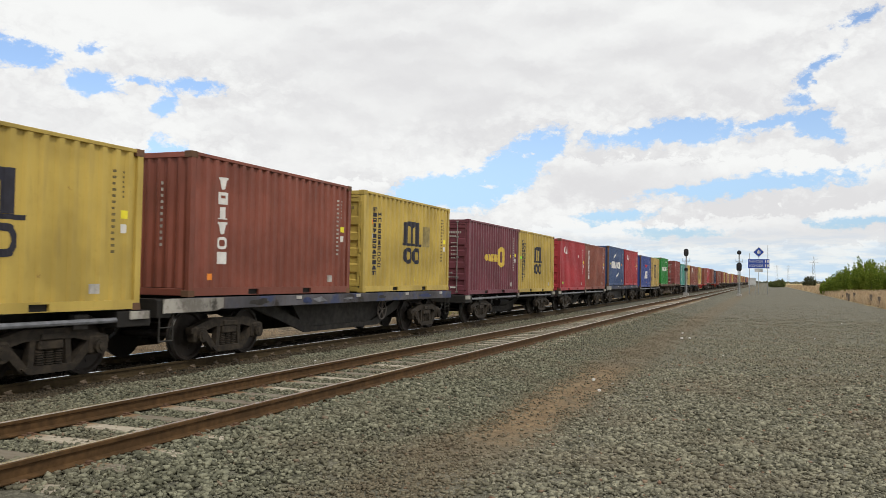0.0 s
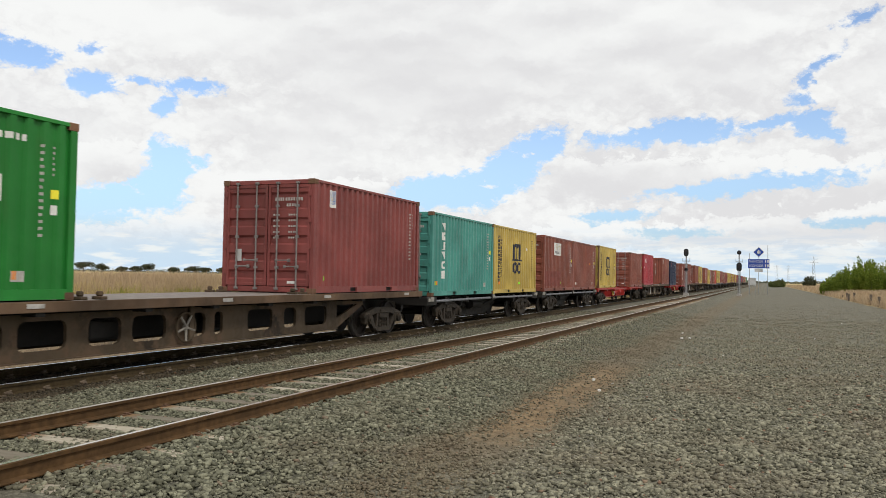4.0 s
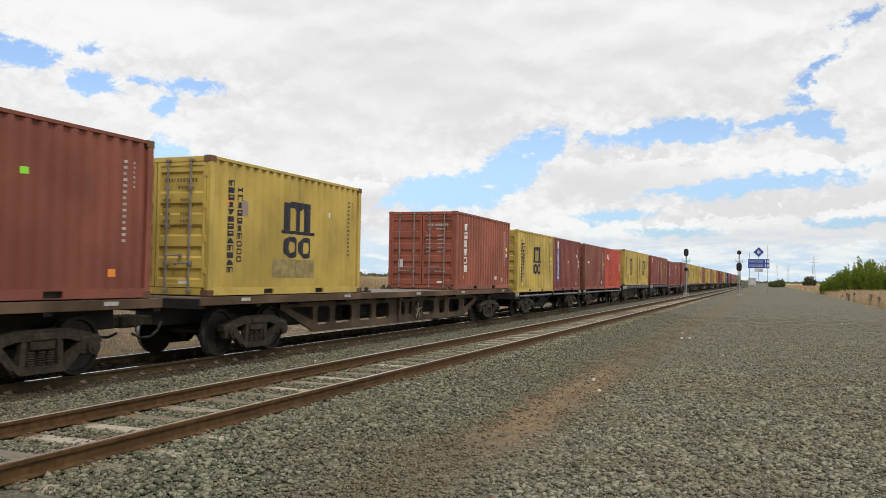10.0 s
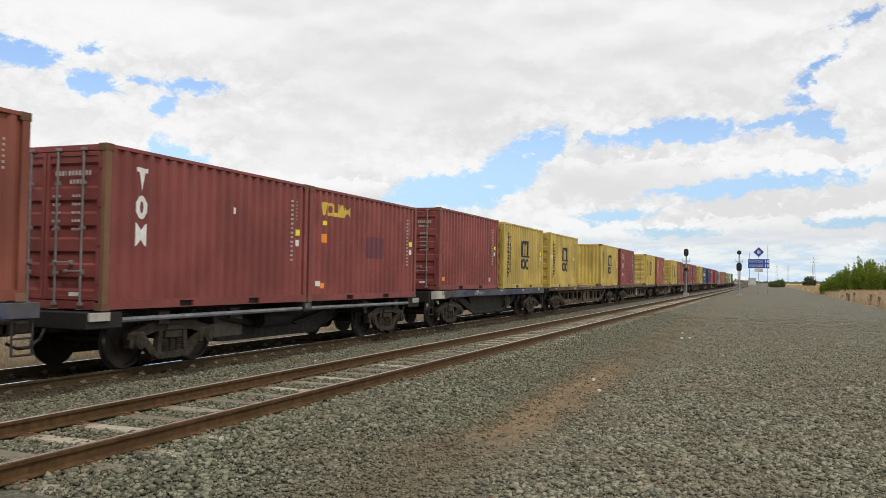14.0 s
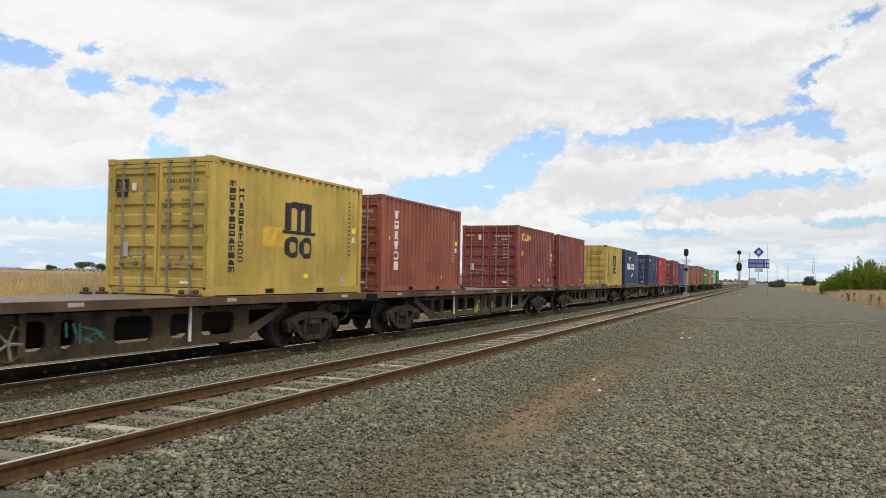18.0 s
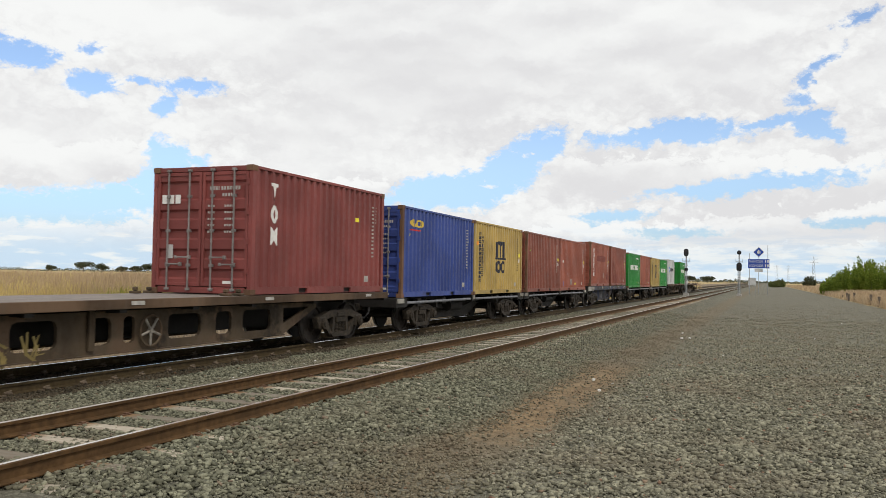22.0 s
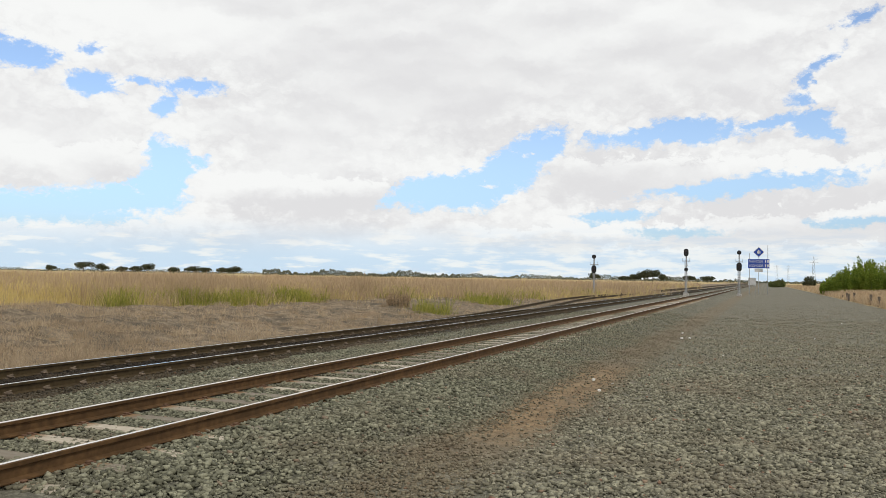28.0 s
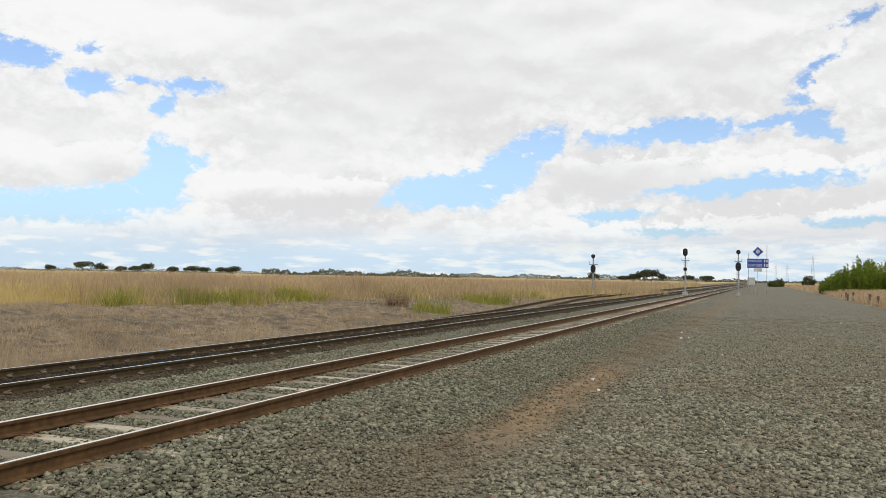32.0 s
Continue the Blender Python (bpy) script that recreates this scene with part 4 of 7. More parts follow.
def container(paint_mat, kind, doors, label, seed, extras=(), rusty=False):
    """A twenty-foot container with its origin at the base of the end that faces the camera."""
    root = tagged(new("shipping_container"), label, "container", "containers on the train")
    rng = random.Random(seed)
    for s in ("", "_l"):
        part("side_panel", CM["side_panel" + s], paint_mat, root)
        part("top_rail", CM["top_rail" + s], paint_mat, root)
        part("bottom_rail", CM["bottom_rail" + s], paint_mat, root)
        for end in (None, MIRROR_END):
            worn = RUST_STEEL if end is None and rusty else paint_mat
            part("corner_post", CM["corner_post" + s], worn, root, at=end)
            part("corner_casting", CM["corner_casting" + s], RUST_STEEL if rusty or seed % 3 else paint_mat, root, at=end)
            part("corner_casting", CM["cast_up" + s], RUST_STEEL if rusty or seed % 3 else paint_mat, root, at=end)
    part("roof_panel", CM["roof_panel"], paint_mat, root)
    # black here also gives the fork pockets their shaded inside
    part("underframe", CM["underframe"], WAGON_BLACK, root)
    for end in (None, MIRROR_END):
        part("end_sill", CM["end_sill"], paint_mat, root, at=end)
        part("end_header", CM["end_header"], paint_mat, root, at=end)
    wall_at, door_at = (MIRROR_END, pose(0, 0, 0)) if doors else (pose(0, 0, 0), MIRROR_END)
    part("front_wall", CM["front_wall"], paint_mat, root, at=wall_at)
    for s, k in (("", 1), ("_l", -1)):
        leaf = part("door", CM["door" + s], paint_mat, root, at=door_at)
        for x in (0.28, 0.80):
            part("locking_bar", CM["locking_bar"], BAR_STEEL, leaf, at=pose(k * x, 0, 0))
            part("handle", CM["handle"], BAR_STEEL, leaf, at=pose(k * x - (0.3 if (k > 0) == (x > 0.5) else 0.0), 0, 0.72 if x < 0.5 else 0.58))
    for y0, y1, z0, z1, mat in extras:
        marks(root, "patch", [(y0, y1, z0, z1)], mat, CW - 0.0135, "repainted patch")
    livery(root, kind, doors, rng)
    return root

# ---------------------------------------------------------------- wagons
WHEEL_R = 0.455


def bogie_meshes():
    m = {}
    g = Geo().tube((-0.9, 0, 0), (0.9, 0, 0), 0.075, 10)
    m["wheelset"] = g.mesh("wheelset", True)
    g = Geo().lathe_x([(0.688, 0.20), (0.688, WHEEL_R + 0.026), (0.708, WHEEL_R + 0.028), (0.724, WHEEL_R + 0.002), (0.812, WHEEL_R - 0.004), (0.815, WHEEL_R - 0.055),
                       (0.775, WHEEL_R - 0.075), (0.765, 0.20), (0.80, 0.14), (0.80, 0.08)], 0, 0, 28)
    for i in range(5):
        a = 2 * math.pi * i / 5
        g.tube((0.765, 0.26 * math.cos(a), 0.26 * math.sin(a)), (0.778, 0.26 * math.cos(a), 0.26 * math.sin(a)), 0.03, 6)
    m["wheel"] = g.mesh("wheel")
    m["wheel_l"] = flip_x(m["wheel"], "wheel")
    g = Geo().lathe_x([(0.728, WHEEL_R + 0.0015), (0.808, WHEEL_R - 0.0015)], 0, 0, 28)
    g.f = g.f[:-2]
    m["tread"] = g.mesh("tread", True)
    m["tread_l"] = flip_x(m["tread"], "tread")
    # cast side frame, centred on the bogie; its plane lies at x = 0.99
    g = Geo()
    x0, x1 = 0.92, 1.06
    top = [(-1.12, 0.50), (-1.12, 0.60), (-0.82, 0.68), (-0.5, 0.76), (0.5, 0.76), (0.82, 0.68), (1.12, 0.60), (1.12, 0.50), (0.78, 0.52), (0.45, 0.60), (-0.45, 0.60), (-0.78, 0.52)]
    g.prism(top, 0, x0, x1)
    for s in (-1, 1):
        g.prism([(s * 0.86, 0.52), (s * 0.70, 0.56), (s * 0.36, 0.20), (s * 0.50, 0.16)], 0, x0 + 0.01, x1 - 0.01)
        g.prism([(s * 0.30, 0.20), (s * 0.40, 0.22), (s * 0.36, 0.62), (s * 0.26, 0.62)], 0, x0 + 0.02, x1 - 0.01)
        g.cbox(x0 - 0.02, x1 + 0.03, s * 0.89 - 0.17, s * 0.89 + 0.17, 0.33, 0.62, 0.03)
        g.tube((x1 - 0.02, s * 0.89, WHEEL_R), (x1 + 0.09, s * 0.89, WHEEL_R), 0.12, 12)
        g.tube((x1 + 0.09, s * 0.89, WHEEL_R), (x1 + 0.11, s * 0.89, WHEEL_R), 0.07, 10)
    g.prism([(-0.52, 0.22), (-0.40, 0.13), (0.40, 0.13), (0.52, 0.22), (0.3, 0.24), (-0.3, 0.24)], 0, x0, x1 + 0.02)
    g.cbox(x0 + 0.02, x1 + 0.035, -0.2, 0.2, 0.60, 0.70, 0.015)
    m["side_frame"] = g.mesh("side_frame")
    m["side_frame_l"] = flip_x(m["side_frame"], "side_frame")
    rings = [(0.24, 0.05)]
    for i in range(6):
        k = 0.245 + 0.035 * i
        rings += [(k, 0.05), (k + 0.006, 0.08), (k + 0.022, 0.08), (k + 0.028, 0.05)]
    g = Geo().lathe_x(rings + [(0.47, 0.05)], 0, 0, 8)
    g.v = [(0.99 + p, q, k) for k, p, q in g.v]
    m["spring"] = g.mesh("spring")
    m["spring_l"] = flip_x(m["spring"], "spring")
    g = Geo().cbox(-1.08, 1.08, -0.22, 0.22, 0.46, 0.60, 0.02)
    g.cbox(-0.35, 0.35, -0.3, 0.3, 0.60, 0.80, 0.03)
    g.tube((-0.6, -0.5, 0.42), (0.6, -0.5, 0.42), 0.04, 6)
    g.tube((-0.6, 0.5, 0.42), (0.6, 0.5, 0.42), 0.04, 6)
    m["bolster"] = g.mesh("bolster")
    # automatic coupler, pointing to -y from the headstock at y = 0
    g = Geo().cbox(-0.09, 0.09, -0.30, 0.35, 0.62, 0.80, 0.02)
    g.cbox(-0.15, 0.13, -0.50, -0.27, 0.60, 0.83, 0.03)
    g.cbox(0.02, 0.15, -0.58, -0.45, 0.61, 0.81, 0.03)
    m["coupler"] = g.mesh("coupler")
    g = Geo()
    pts = [(0.38, 0.0, 0.70), (0.40, -0.10, 0.56), (0.36, -0.24, 0.44), (0.26, -0.38, 0.42), (0.12, -0.46, 0.50)]
    for a, b in zip(pts, pts[1:]):
        g.tube(a, b, 0.026, 6)
    m["air_hose"] = g.mesh("air_hose", True)
    g = Geo().cbox(-0.10, 0.10, -0.07, 0.07, 0.0, 0.05, 0.01)
    g.cbox(-0.05, 0.05, -0.045, 0.045, 0.05, 0.13, 0.02)
    m["twist_lock"] = g.mesh("twist_lock")
    g = Geo()
    n = 16
    for i in range(n):
        a = 2 * math.pi * i / n
        for k in range(6):
            b = 2 * math.pi * k / 6
            r = 0.26 + 0.02 * math.cos(b)
            g.v.append((0.02 * math.sin(b), r * math.cos(a), r * math.sin(a)))
    g.f = [(6 * i + k, 6 * i + (k + 1) % 6, 6 * ((i + 1) % n) + (k + 1) % 6, 6 * ((i + 1) % n) + k) for i in range(n) for k in range(6)]
    m["hand_wheel"] = g.mesh("hand_wheel")
    g = Geo()
    for i in range(5):
        a = 2 * math.pi * i / 5
        g.tube((0.0, 0, 0), (0, 0.25 * math.cos(a), 0.25 * math.sin(a)), 0.022, 5)
    g.tube((-0.12, 0, 0), (0.03, 0, 0), 0.035, 8)
    m["spokes"] = g.mesh("spokes")
    g = Geo()
    g.tube((0, 0, 0.42), (0, 0, 0.92), 0.016, 6)
    g.tube((0, 0.34, 0.42), (0, 0.34, 0.92), 0.016, 6)
    g.tube((0, 0, 0.43), (0, 0.34, 0.43), 0.016, 6)
    g.tube((0, 0, 0.66), (0, 0.34, 0.66), 0.014, 6)
    m["step"] = g.mesh("step")
    return m


BM = bogie_meshes()


def both_sides(g, x0, x1, y0, y1, z0, z1, c=0.008):
    g.cbox(x0, x1, y0, y1, z0, z1, c)
    g.cbox(-x1, -x0, y0, y1, z0, z1, c)


def both_prisms(g, poly, x0, x1):
    g.prism(poly, 0, x0, x1)
    g.prism(poly, 0, -x1, -x0)


# type: first and last end of the frame, bogie centres and seats of the two containers, all from the first container's near end
TYPES = {
    "skeletal": dict(y0=-0.28, y1=12.45, bogies=(1.87, 10.55), seats=(0.0, 6.12), deck=0.985),
    "fishbelly": dict(y0=-0.75, y1=13.05, bogies=(1.45, 11.35), seats=(0.0, 6.75), deck=1.165),
    "flat": dict(y0=-0.22, y1=19.22, bogies=(1.84, 16.95), seats=(0.0, 12.9), deck=1.165),
    "tail": dict(y0=-0.22, y1=18.35, bogies=(1.84, 16.1), seats=(), deck=1.165),
    "red": dict(y0=-0.22, y1=18.9, bogies=(1.60, 16.95), seats=(0.0, 12.57), deck=1.045),
}


def wagon_frames():
    """Per type a list of (name, mesh, material, label)."""
    out = {}
    # low skeletal wagon: deep centre sill, thin side rails, end platforms
    t = TYPES["skeletal"]
    a, b, z = t["y0"], t["y1"], t["deck"]
    L = []
    g = Geo()
    belly = [(a + 0.2, z - 0.06), (a + 0.2, z - 0.36), (3.0, z - 0.36), (4.4, 0.19), (8.1, 0.19), (9.5, z - 0.36), (b - 0.2, z - 0.36), (b - 0.2, z - 0.06)]
    g.prism(belly, 0, -0.24, 0.24)
    L.append(("centre_sill", g, WAGON_GREY, "dark grey tapered centre sill"))
    for y in (a, b - 0.75):
        L.append(("end_platform", Geo().cbox(-1.2, 1.2, y, y + 0.75, z - 0.27, z - 0.012, 0.012), WAGON_BLACK, "black end platform"))
    L.append(("cross_arm", Geo().cbox(-1.24, 1.24, 5.92, 6.26, z - 0.20, z - 0.012, 0.01), WAGON_BLACK, ""))
    for y in (3.0, 9.2):
        L.append(("cross_arm", Geo().prism([(y - 0.1, z - 0.1), (y + 0.1, z - 0.1), (y + 0.06, z - 0.34), (y - 0.06, z - 0.34)], 0, -1.1, 1.1), WAGON_BLACK, ""))
    for s in (1, -1):
        g = Geo()
        pts = [(a + 0.75, z - 0.15), (6.09, z - 0.135), (b - 0.75, z - 0.15)]
        for p, q in zip(pts, pts[1:]):
            g.tube((s * 1.16, p[0], p[1]), (s * 1.16, q[0], q[1]), 0.042, 8)
        L.append(("side_rail", g, RAIL_GREY, "thin worn grey-blue side rail"))
        for y in (a + 0.02, 5.98, b - 0.5):
            g = Geo()
            g.cbox(min(s * 1.2, s * 1.245), max(s * 1.2, s * 1.245), y, y + (0.22 if y == 5.98 else 0.42), z - 0.15, z - 0.02, 0.006)
            L.append(("end_plate", g, PATCHY, "worn pale end plate"))
        for y, h in ((1.4, 0.13), (3.4, 0.10), (9.0, 0.10), (10.9, 0.13)):
            L.append(("bracket", Geo().cbox(min(s * 0.98, s * 1.13), max(s * 0.98, s * 1.13), y, y + 0.28, z - 0.14 - h, z - 0.04, 0.015), WAGON_GREY, ""))
        g = Geo().prism([(3.3, z - 0.2), (3.5, z - 0.16), (5.6, 0.50), (5.4, 0.44)], 0, min(s * 0.42, s * 0.5), max(s * 0.42, s * 0.5))
        L.append(("brace", g, WAGON_BLACK, ""))
        g = Geo().prism([(9.0, z - 0.2), (8.8, z - 0.16), (6.7, 0.50), (6.9, 0.44)], 0, min(s * 0.42, s * 0.5), max(s * 0.42, s * 0.5))
        L.append(("brace", g, WAGON_BLACK, ""))
    g = Geo().tube((0.62, 5.1, 0.62), (0.62, 6.2, 0.62), 0.17, 14)
    L.append(("air_tank", g, WAGON_BLACK, "black air tank"))
    for s in (1, -1):
        g = Geo().cbox(min(s * 0.242, s * 0.262), max(s * 0.242, s * 0.262), 3.95, 5.05, 0.30, 0.70, 0.006)
        L.append(("side_plate", g, DECK, "weathered tan plate on the sill"))
    out["skeletal"] = L
    # blue-grey wagon with a deep side channel and a fish belly
    t = TYPES["fishbelly"]
    a, b, z = t["y0"], t["y1"], t["deck"]
    L = []
    for s in (1, -1):
        g = Geo()
        g.cbox(min(s * 1.14, s * 1.22), max(s * 1.14, s * 1.22), a + 0.35, b, z - 0.235, z - 0.012, 0.01)
        L.append(("side_channel", g, WAGON_BLUE, "grey-blue side channel with worn paint"))
        g = Geo().prism([(2.6, z - 0.24), (3.5, z - 0.24), (5.2, 0.38), (8.4, 0.38), (9.9, z - 0.24), (10.9, z - 0.24), (8.7, 0.26), (4.9, 0.26)], 0, min(s * 0.62, s * 0.7), max(s * 0.62, s * 0.7))
        g.prism([(5.0, 0.34), (8.6, 0.34), (9.6, z - 0.24), (4.4, z - 0.24)], 0, min(s * 0.56, s * 0.62), max(s * 0.56, s * 0.62))
        L.append(("belly_plate", g, WAGON_GREY, "grimy grey-brown belly plate"))
        g = Geo().prism([(a + 0.1, z - 0.02), (a + 1.75, z - 0.02), (a + 1.75, z - 0.2), (a + 1.5, z - 0.26), (a + 0.1, z - 0.26)], 0, min(s * 1.22, s * 1.245), max(s * 1.22, s * 1.245))
        L.append(("end_plate", g, PATCHY, "pale patchy panel"))
        for y in (3.6, 6.4, 9.4, 12.0):
            g = Geo().cbox(min(s * 1.22, s * 1.235), max(s * 1.22, s * 1.235), y, y + 0.22, z - 0.10, z - 0.03, 0.003)
            L.append(("plate", g, FADED, "small pale plate"))
    g = Geo()
    g.box(-0.3, 0.3, a + 0.2, b - 0.2, z - 0.4, z - 0.06)
    for y in [a + 0.0, 1.3, 2.9, 5.9, 6.5, 9.6, 11.2, b - 0.3]:
        g.box(-1.14, 1.14, y, y + 0.26, z - 0.25, z - 0.02)
    g.cbox(-1.2, 1.2, a, a + 0.35, z - 0.34, z - 0.03, 0.012)
    L.append(("underframe", g, WAGON_BLACK, "black underframe"))
    g = Geo().tube((0.42, 6.3, 0.66), (0.42, 7.4, 0.66), 0.2, 14)
    L.append(("air_tank", g, WAGON_BLACK, "black air tank"))
    out["fishbelly"] = L
    # brown flat wagon with a pierced side girder
    for key in ("flat", "tail"):
        t = TYPES[key]
        a, b, z = t["y0"], t["y1"], t["deck"]
        e = b - 19.22
        L = []
        g = Geo().cbox(-1.2, 1.2, a + 0.02, b - 0.02, z - 0.045, z - 0.003, 0.006)
        L.append(("deck", g, DECK, "worn grey-brown steel deck"))
        for s in (1, -1):
            lo, hi = min(s * 1.205, s * 1.245), max(s * 1.205, s * 1.245)
            g = Geo()
            g.cbox(lo, hi, a, b, z - 0.16, z - 0.005, 0.006)
            L.append(("side_sill", g, WAGON_RUST, "rusty red-brown side sill"))
            lo, hi = min(s * 0.86, s * 0.92), max(s * 0.86, s * 0.92)
            g = Geo()
            y0, y1, zb, zt = 4.3, 14.6 + e, 0.30, z - 0.20
            g.box(lo, hi, y0, y1, zb, zb + 0.13)
            g.box(lo - 0.05, hi + 0.05, y0, y1, zb - 0.02, zb)
            g.box(lo, hi, 2.9, 16.0 + e, zt - 0.10, zt)
            for p, q in ((y0, 2.9), (y1, 16.0 + e)):
                g.prism([(p, zb), (p, zb + 0.24), (q, zt), (q, zt - 0.12)], 0, lo, hi)
            cuts = [4.3, 4.5, 5.1, 5.35, 6.23, 6.66, 7.36, 7.61, 8.44, 9.1, 9.53, 9.80, 10.06, 10.88 + e, 11.78 + e, 12.23 + e, 12.73 + e, 13.1 + e, 14.1 + e, 14.6 + e]
            for p, q in zip(cuts[::2], cuts[1::2]):
                g.box(lo, hi, p, q, zb + 0.1, zt - 0.05)
            for p, q in zip(cuts[1::2], cuts[2::2]):
                c = min(0.11, (q - p) * 0.3)
                for ya, d in ((p, 1), (q, -1)):
                    g.prism([(ya, zb + 0.13), (ya + d * c, zb + 0.13), (ya + d * c * 0.3, zb + 0.13 + c * 0.3), (ya, zb + 0.13 + c)], 0, lo, hi)
                    g.prism([(ya, zt - 0.1), (ya + d * c, zt - 0.1), (ya + d * c * 0.3, zt - 0.1 - c * 0.3), (ya, zt - 0.1 - c)], 0, lo, hi)
            L.append(("side_girder", g, WAGON_BROWN, "brown fish-belly girder pierced with openings"))
            for y in (1.0, 5.2, 9.6, 13.4 + e, 17.9 + e):
                g = Geo().cbox(min(s * 1.245, s * 1.255), max(s * 1.245, s * 1.255), y, y + 0.3, z - 0.10, z - 0.035, 0.002)
                L.append(("plate", g, FADED, "small pale plate"))
            g = Geo().cbox(min(s * 0.93, s * 0.99), max(s * 0.93, s * 0.99), 9.0, 9.12, 0.36, z - 0.1, 0.006)
            L.append(("stiffener", g, WAGON_BROWN, ""))
        g = Geo().box(-0.3, 0.3, a + 0.1, b - 0.1, 0.62, z - 0.05).box(-0.3, 0.3, 3.6, 15.2 + e, 0.44, 0.62)
        for y in (a, 1.6, 3.2, 5.4, 7.6, 9.4, 11.2 + e, 13.0 + e, 15.4 + e, 16.8 + e, b - 0.16):
            g.box(-1.2, 1.2, y, y + 0.16, z - 0.22, z - 0.045)
        L.append(("underframe", g, WAGON_BLACK, "dark underframe"))
        g = Geo().tube((0.3, 10.2, 0.68), (0.3, 11.3, 0.68), 0.2, 14)
        L.append(("brake_box", Geo().cbox(0.2, 0.7, 6.9, 7.5, 0.5, 0.8, 0.03), WAGON_BLACK, ""))
        L.append(("brake_gear", g, WAGON_BLACK, "dark brake gear"))
        out[key] = L
    # red skeletal wagon: deep red spine, cross arms under the container corners, open middle
    t = TYPES["red"]
    a, b, z = t["y0"], t["y1"], t["deck"]
    L = []
    g = Geo()
    g.prism([(a + 0.1, z - 0.04), (a + 0.1, z - 0.40), (2.7, z - 0.42), (3.9, 0.36), (14.6, 0.36), (15.9, z - 0.42), (b - 0.1, z - 0.40), (b - 0.1, z - 0.04)], 0, -0.33, 0.33)
    g.box(-0.45, 0.45, 3.6, 15.0, z - 0.07, z - 0.03)
    L.append(("spine", g, WAGON_RED, "deep red spine girder"))
    for y in (a, 2.7, 5.7, 6.3, 12.35, 12.95, 15.8, b - 0.4):
        L.append(("cross_arm", Geo().prism([(y, z - 0.012), (y + 0.36, z - 0.012), (y + 0.30, z - 0.22), (y + 0.06, z - 0.22)], 0, -1.22, 1.22), WAGON_RED, ""))
    for s in (1, -1):
        for p, q in ((a, 2.9), (3.1, 6.6), (12.2, 15.6), (15.9, b)):
            L.append(("side_rail", Geo().cbox(min(s * 1.16, s * 1.23), max(s * 1.16, s * 1.23), p, q, z - 0.115, z - 0.012, 0.008), WAGON_RED, "red side rail"))
        L.append(("side_rail", Geo().prism([(6.6, z - 0.05), (6.6, z - 0.16), (12.2, z - 0.16), (12.2, z - 0.05)], 0, min(s * 0.98, s * 1.03), max(s * 0.98, s * 1.03)), WAGON_RED, ""))
        for y in (7.0, 11.6):
            L.append(("gusset", Geo().prism([(y, z - 0.1), (y + 0.16, z - 0.1), (y + 0.16, 0.55), (y, 0.45)], 0, min(s * 0.3, s * 0.9), max(s * 0.3, s * 0.9)), WAGON_RED, ""))
        g = Geo().cbox(min(s * 0.92, s * 0.98), max(s * 0.92, s * 0.98), 6.75, 7.1, 0.52, 0.90, 0.01)
        L.append(("plate", g, DECK, "tan data plate"))
    g = Geo().tube((0.66, 10.0, 0.72), (0.66, 10.55, 0.72), 0.19, 16).tube((0.66, 10.55, 0.72), (0.66, 10.7, 0.72), 0.19, 16, 0.1)
    g.tube((0.66, 8.7, 0.66), (0.66, 9.9, 0.72), 0.05, 8).tube((0.66, 9.0, 0.55), (0.66, 9.15, 0.55), 0.12, 10)
    L.append(("air_tank", g, WAGON_RED, "red brake cylinder and tank"))
    out["red"] = L
    return {k: [(n, x.mesh(n), m, l) for n, x, m, l in v] for k, v in out.items()}


FRAMES = wagon_frames()
CHANNEL_BLUE = plain("worn_blue_paint", (0.03, 0.045, 0.12), 0.7, var=0.3)
TEAL_SPRAY, YELLOW_SPRAY = plain("teal_spray_paint", (0.05, 0.22, 0.21), 0.6), plain("yellow_spray_paint", (0.46, 0.46, 0.06), 0.6)
DARK_TEAL = plain("dull_teal_spray_paint", (0.035, 0.105, 0.11), 0.7)
DULL_SPRAY = plain("faded_yellow_spray_paint", (0.24, 0.18, 0.06), 0.7)
PALE_TAN = plain("pale_tan_paint", (0.36, 0.31, 0.22), 0.7)
# what sets single wagons apart: place of the hand brake wheel, white rods, sprayed scrawls
FITTINGS = {
    10: dict(wheel=(0.98, 8.87, 0.62), rods=(6.01,)), 12: dict(wheel=(0.98, 9.08, 0.60), rods=(6.20,)), 13: dict(wheel=(0.98, 10.37, 0.58)),
    21: dict(wheel=(0.98, 8.70, 0.62), rods=(9.17,), scrawls=((9.98, 0.58, TEAL_SPRAY),)),
    22: dict(wheel=(0.98, 8.83, 0.58), rods=(12.68,), scrawls=((10.23, 0.60, TEAL_SPRAY), (7.75, 0.44, DULL_SPRAY))),
    23: dict(wheel=(0.98, 10.31, 0.56), rods=(6.12, 12.83,), scrawls=((8.63, 0.52, YELLOW_SPRAY), (8.88, 0.58, YELLOW_SPRAY))),
    24: dict(wheel=(0.98, 9.05, 0.65), scrawls=((10.28, 0.61, TEAL_SPRAY),)),
    25: dict(wheel=(0.98, 9.00, 0.64), scrawls=((10.13, 0.59, YELLOW_SPRAY), (7.74, 0.44, DULL_SPRAY))),
    26: dict(wheel=(0.98, 10.38, 0.61), rods=(6.16,), scrawls=((7.81, 0.44, DULL_SPRAY),)),
    31: dict(wheel=(1.0, 4.38, 0.51)),
}
SPINNERS = []


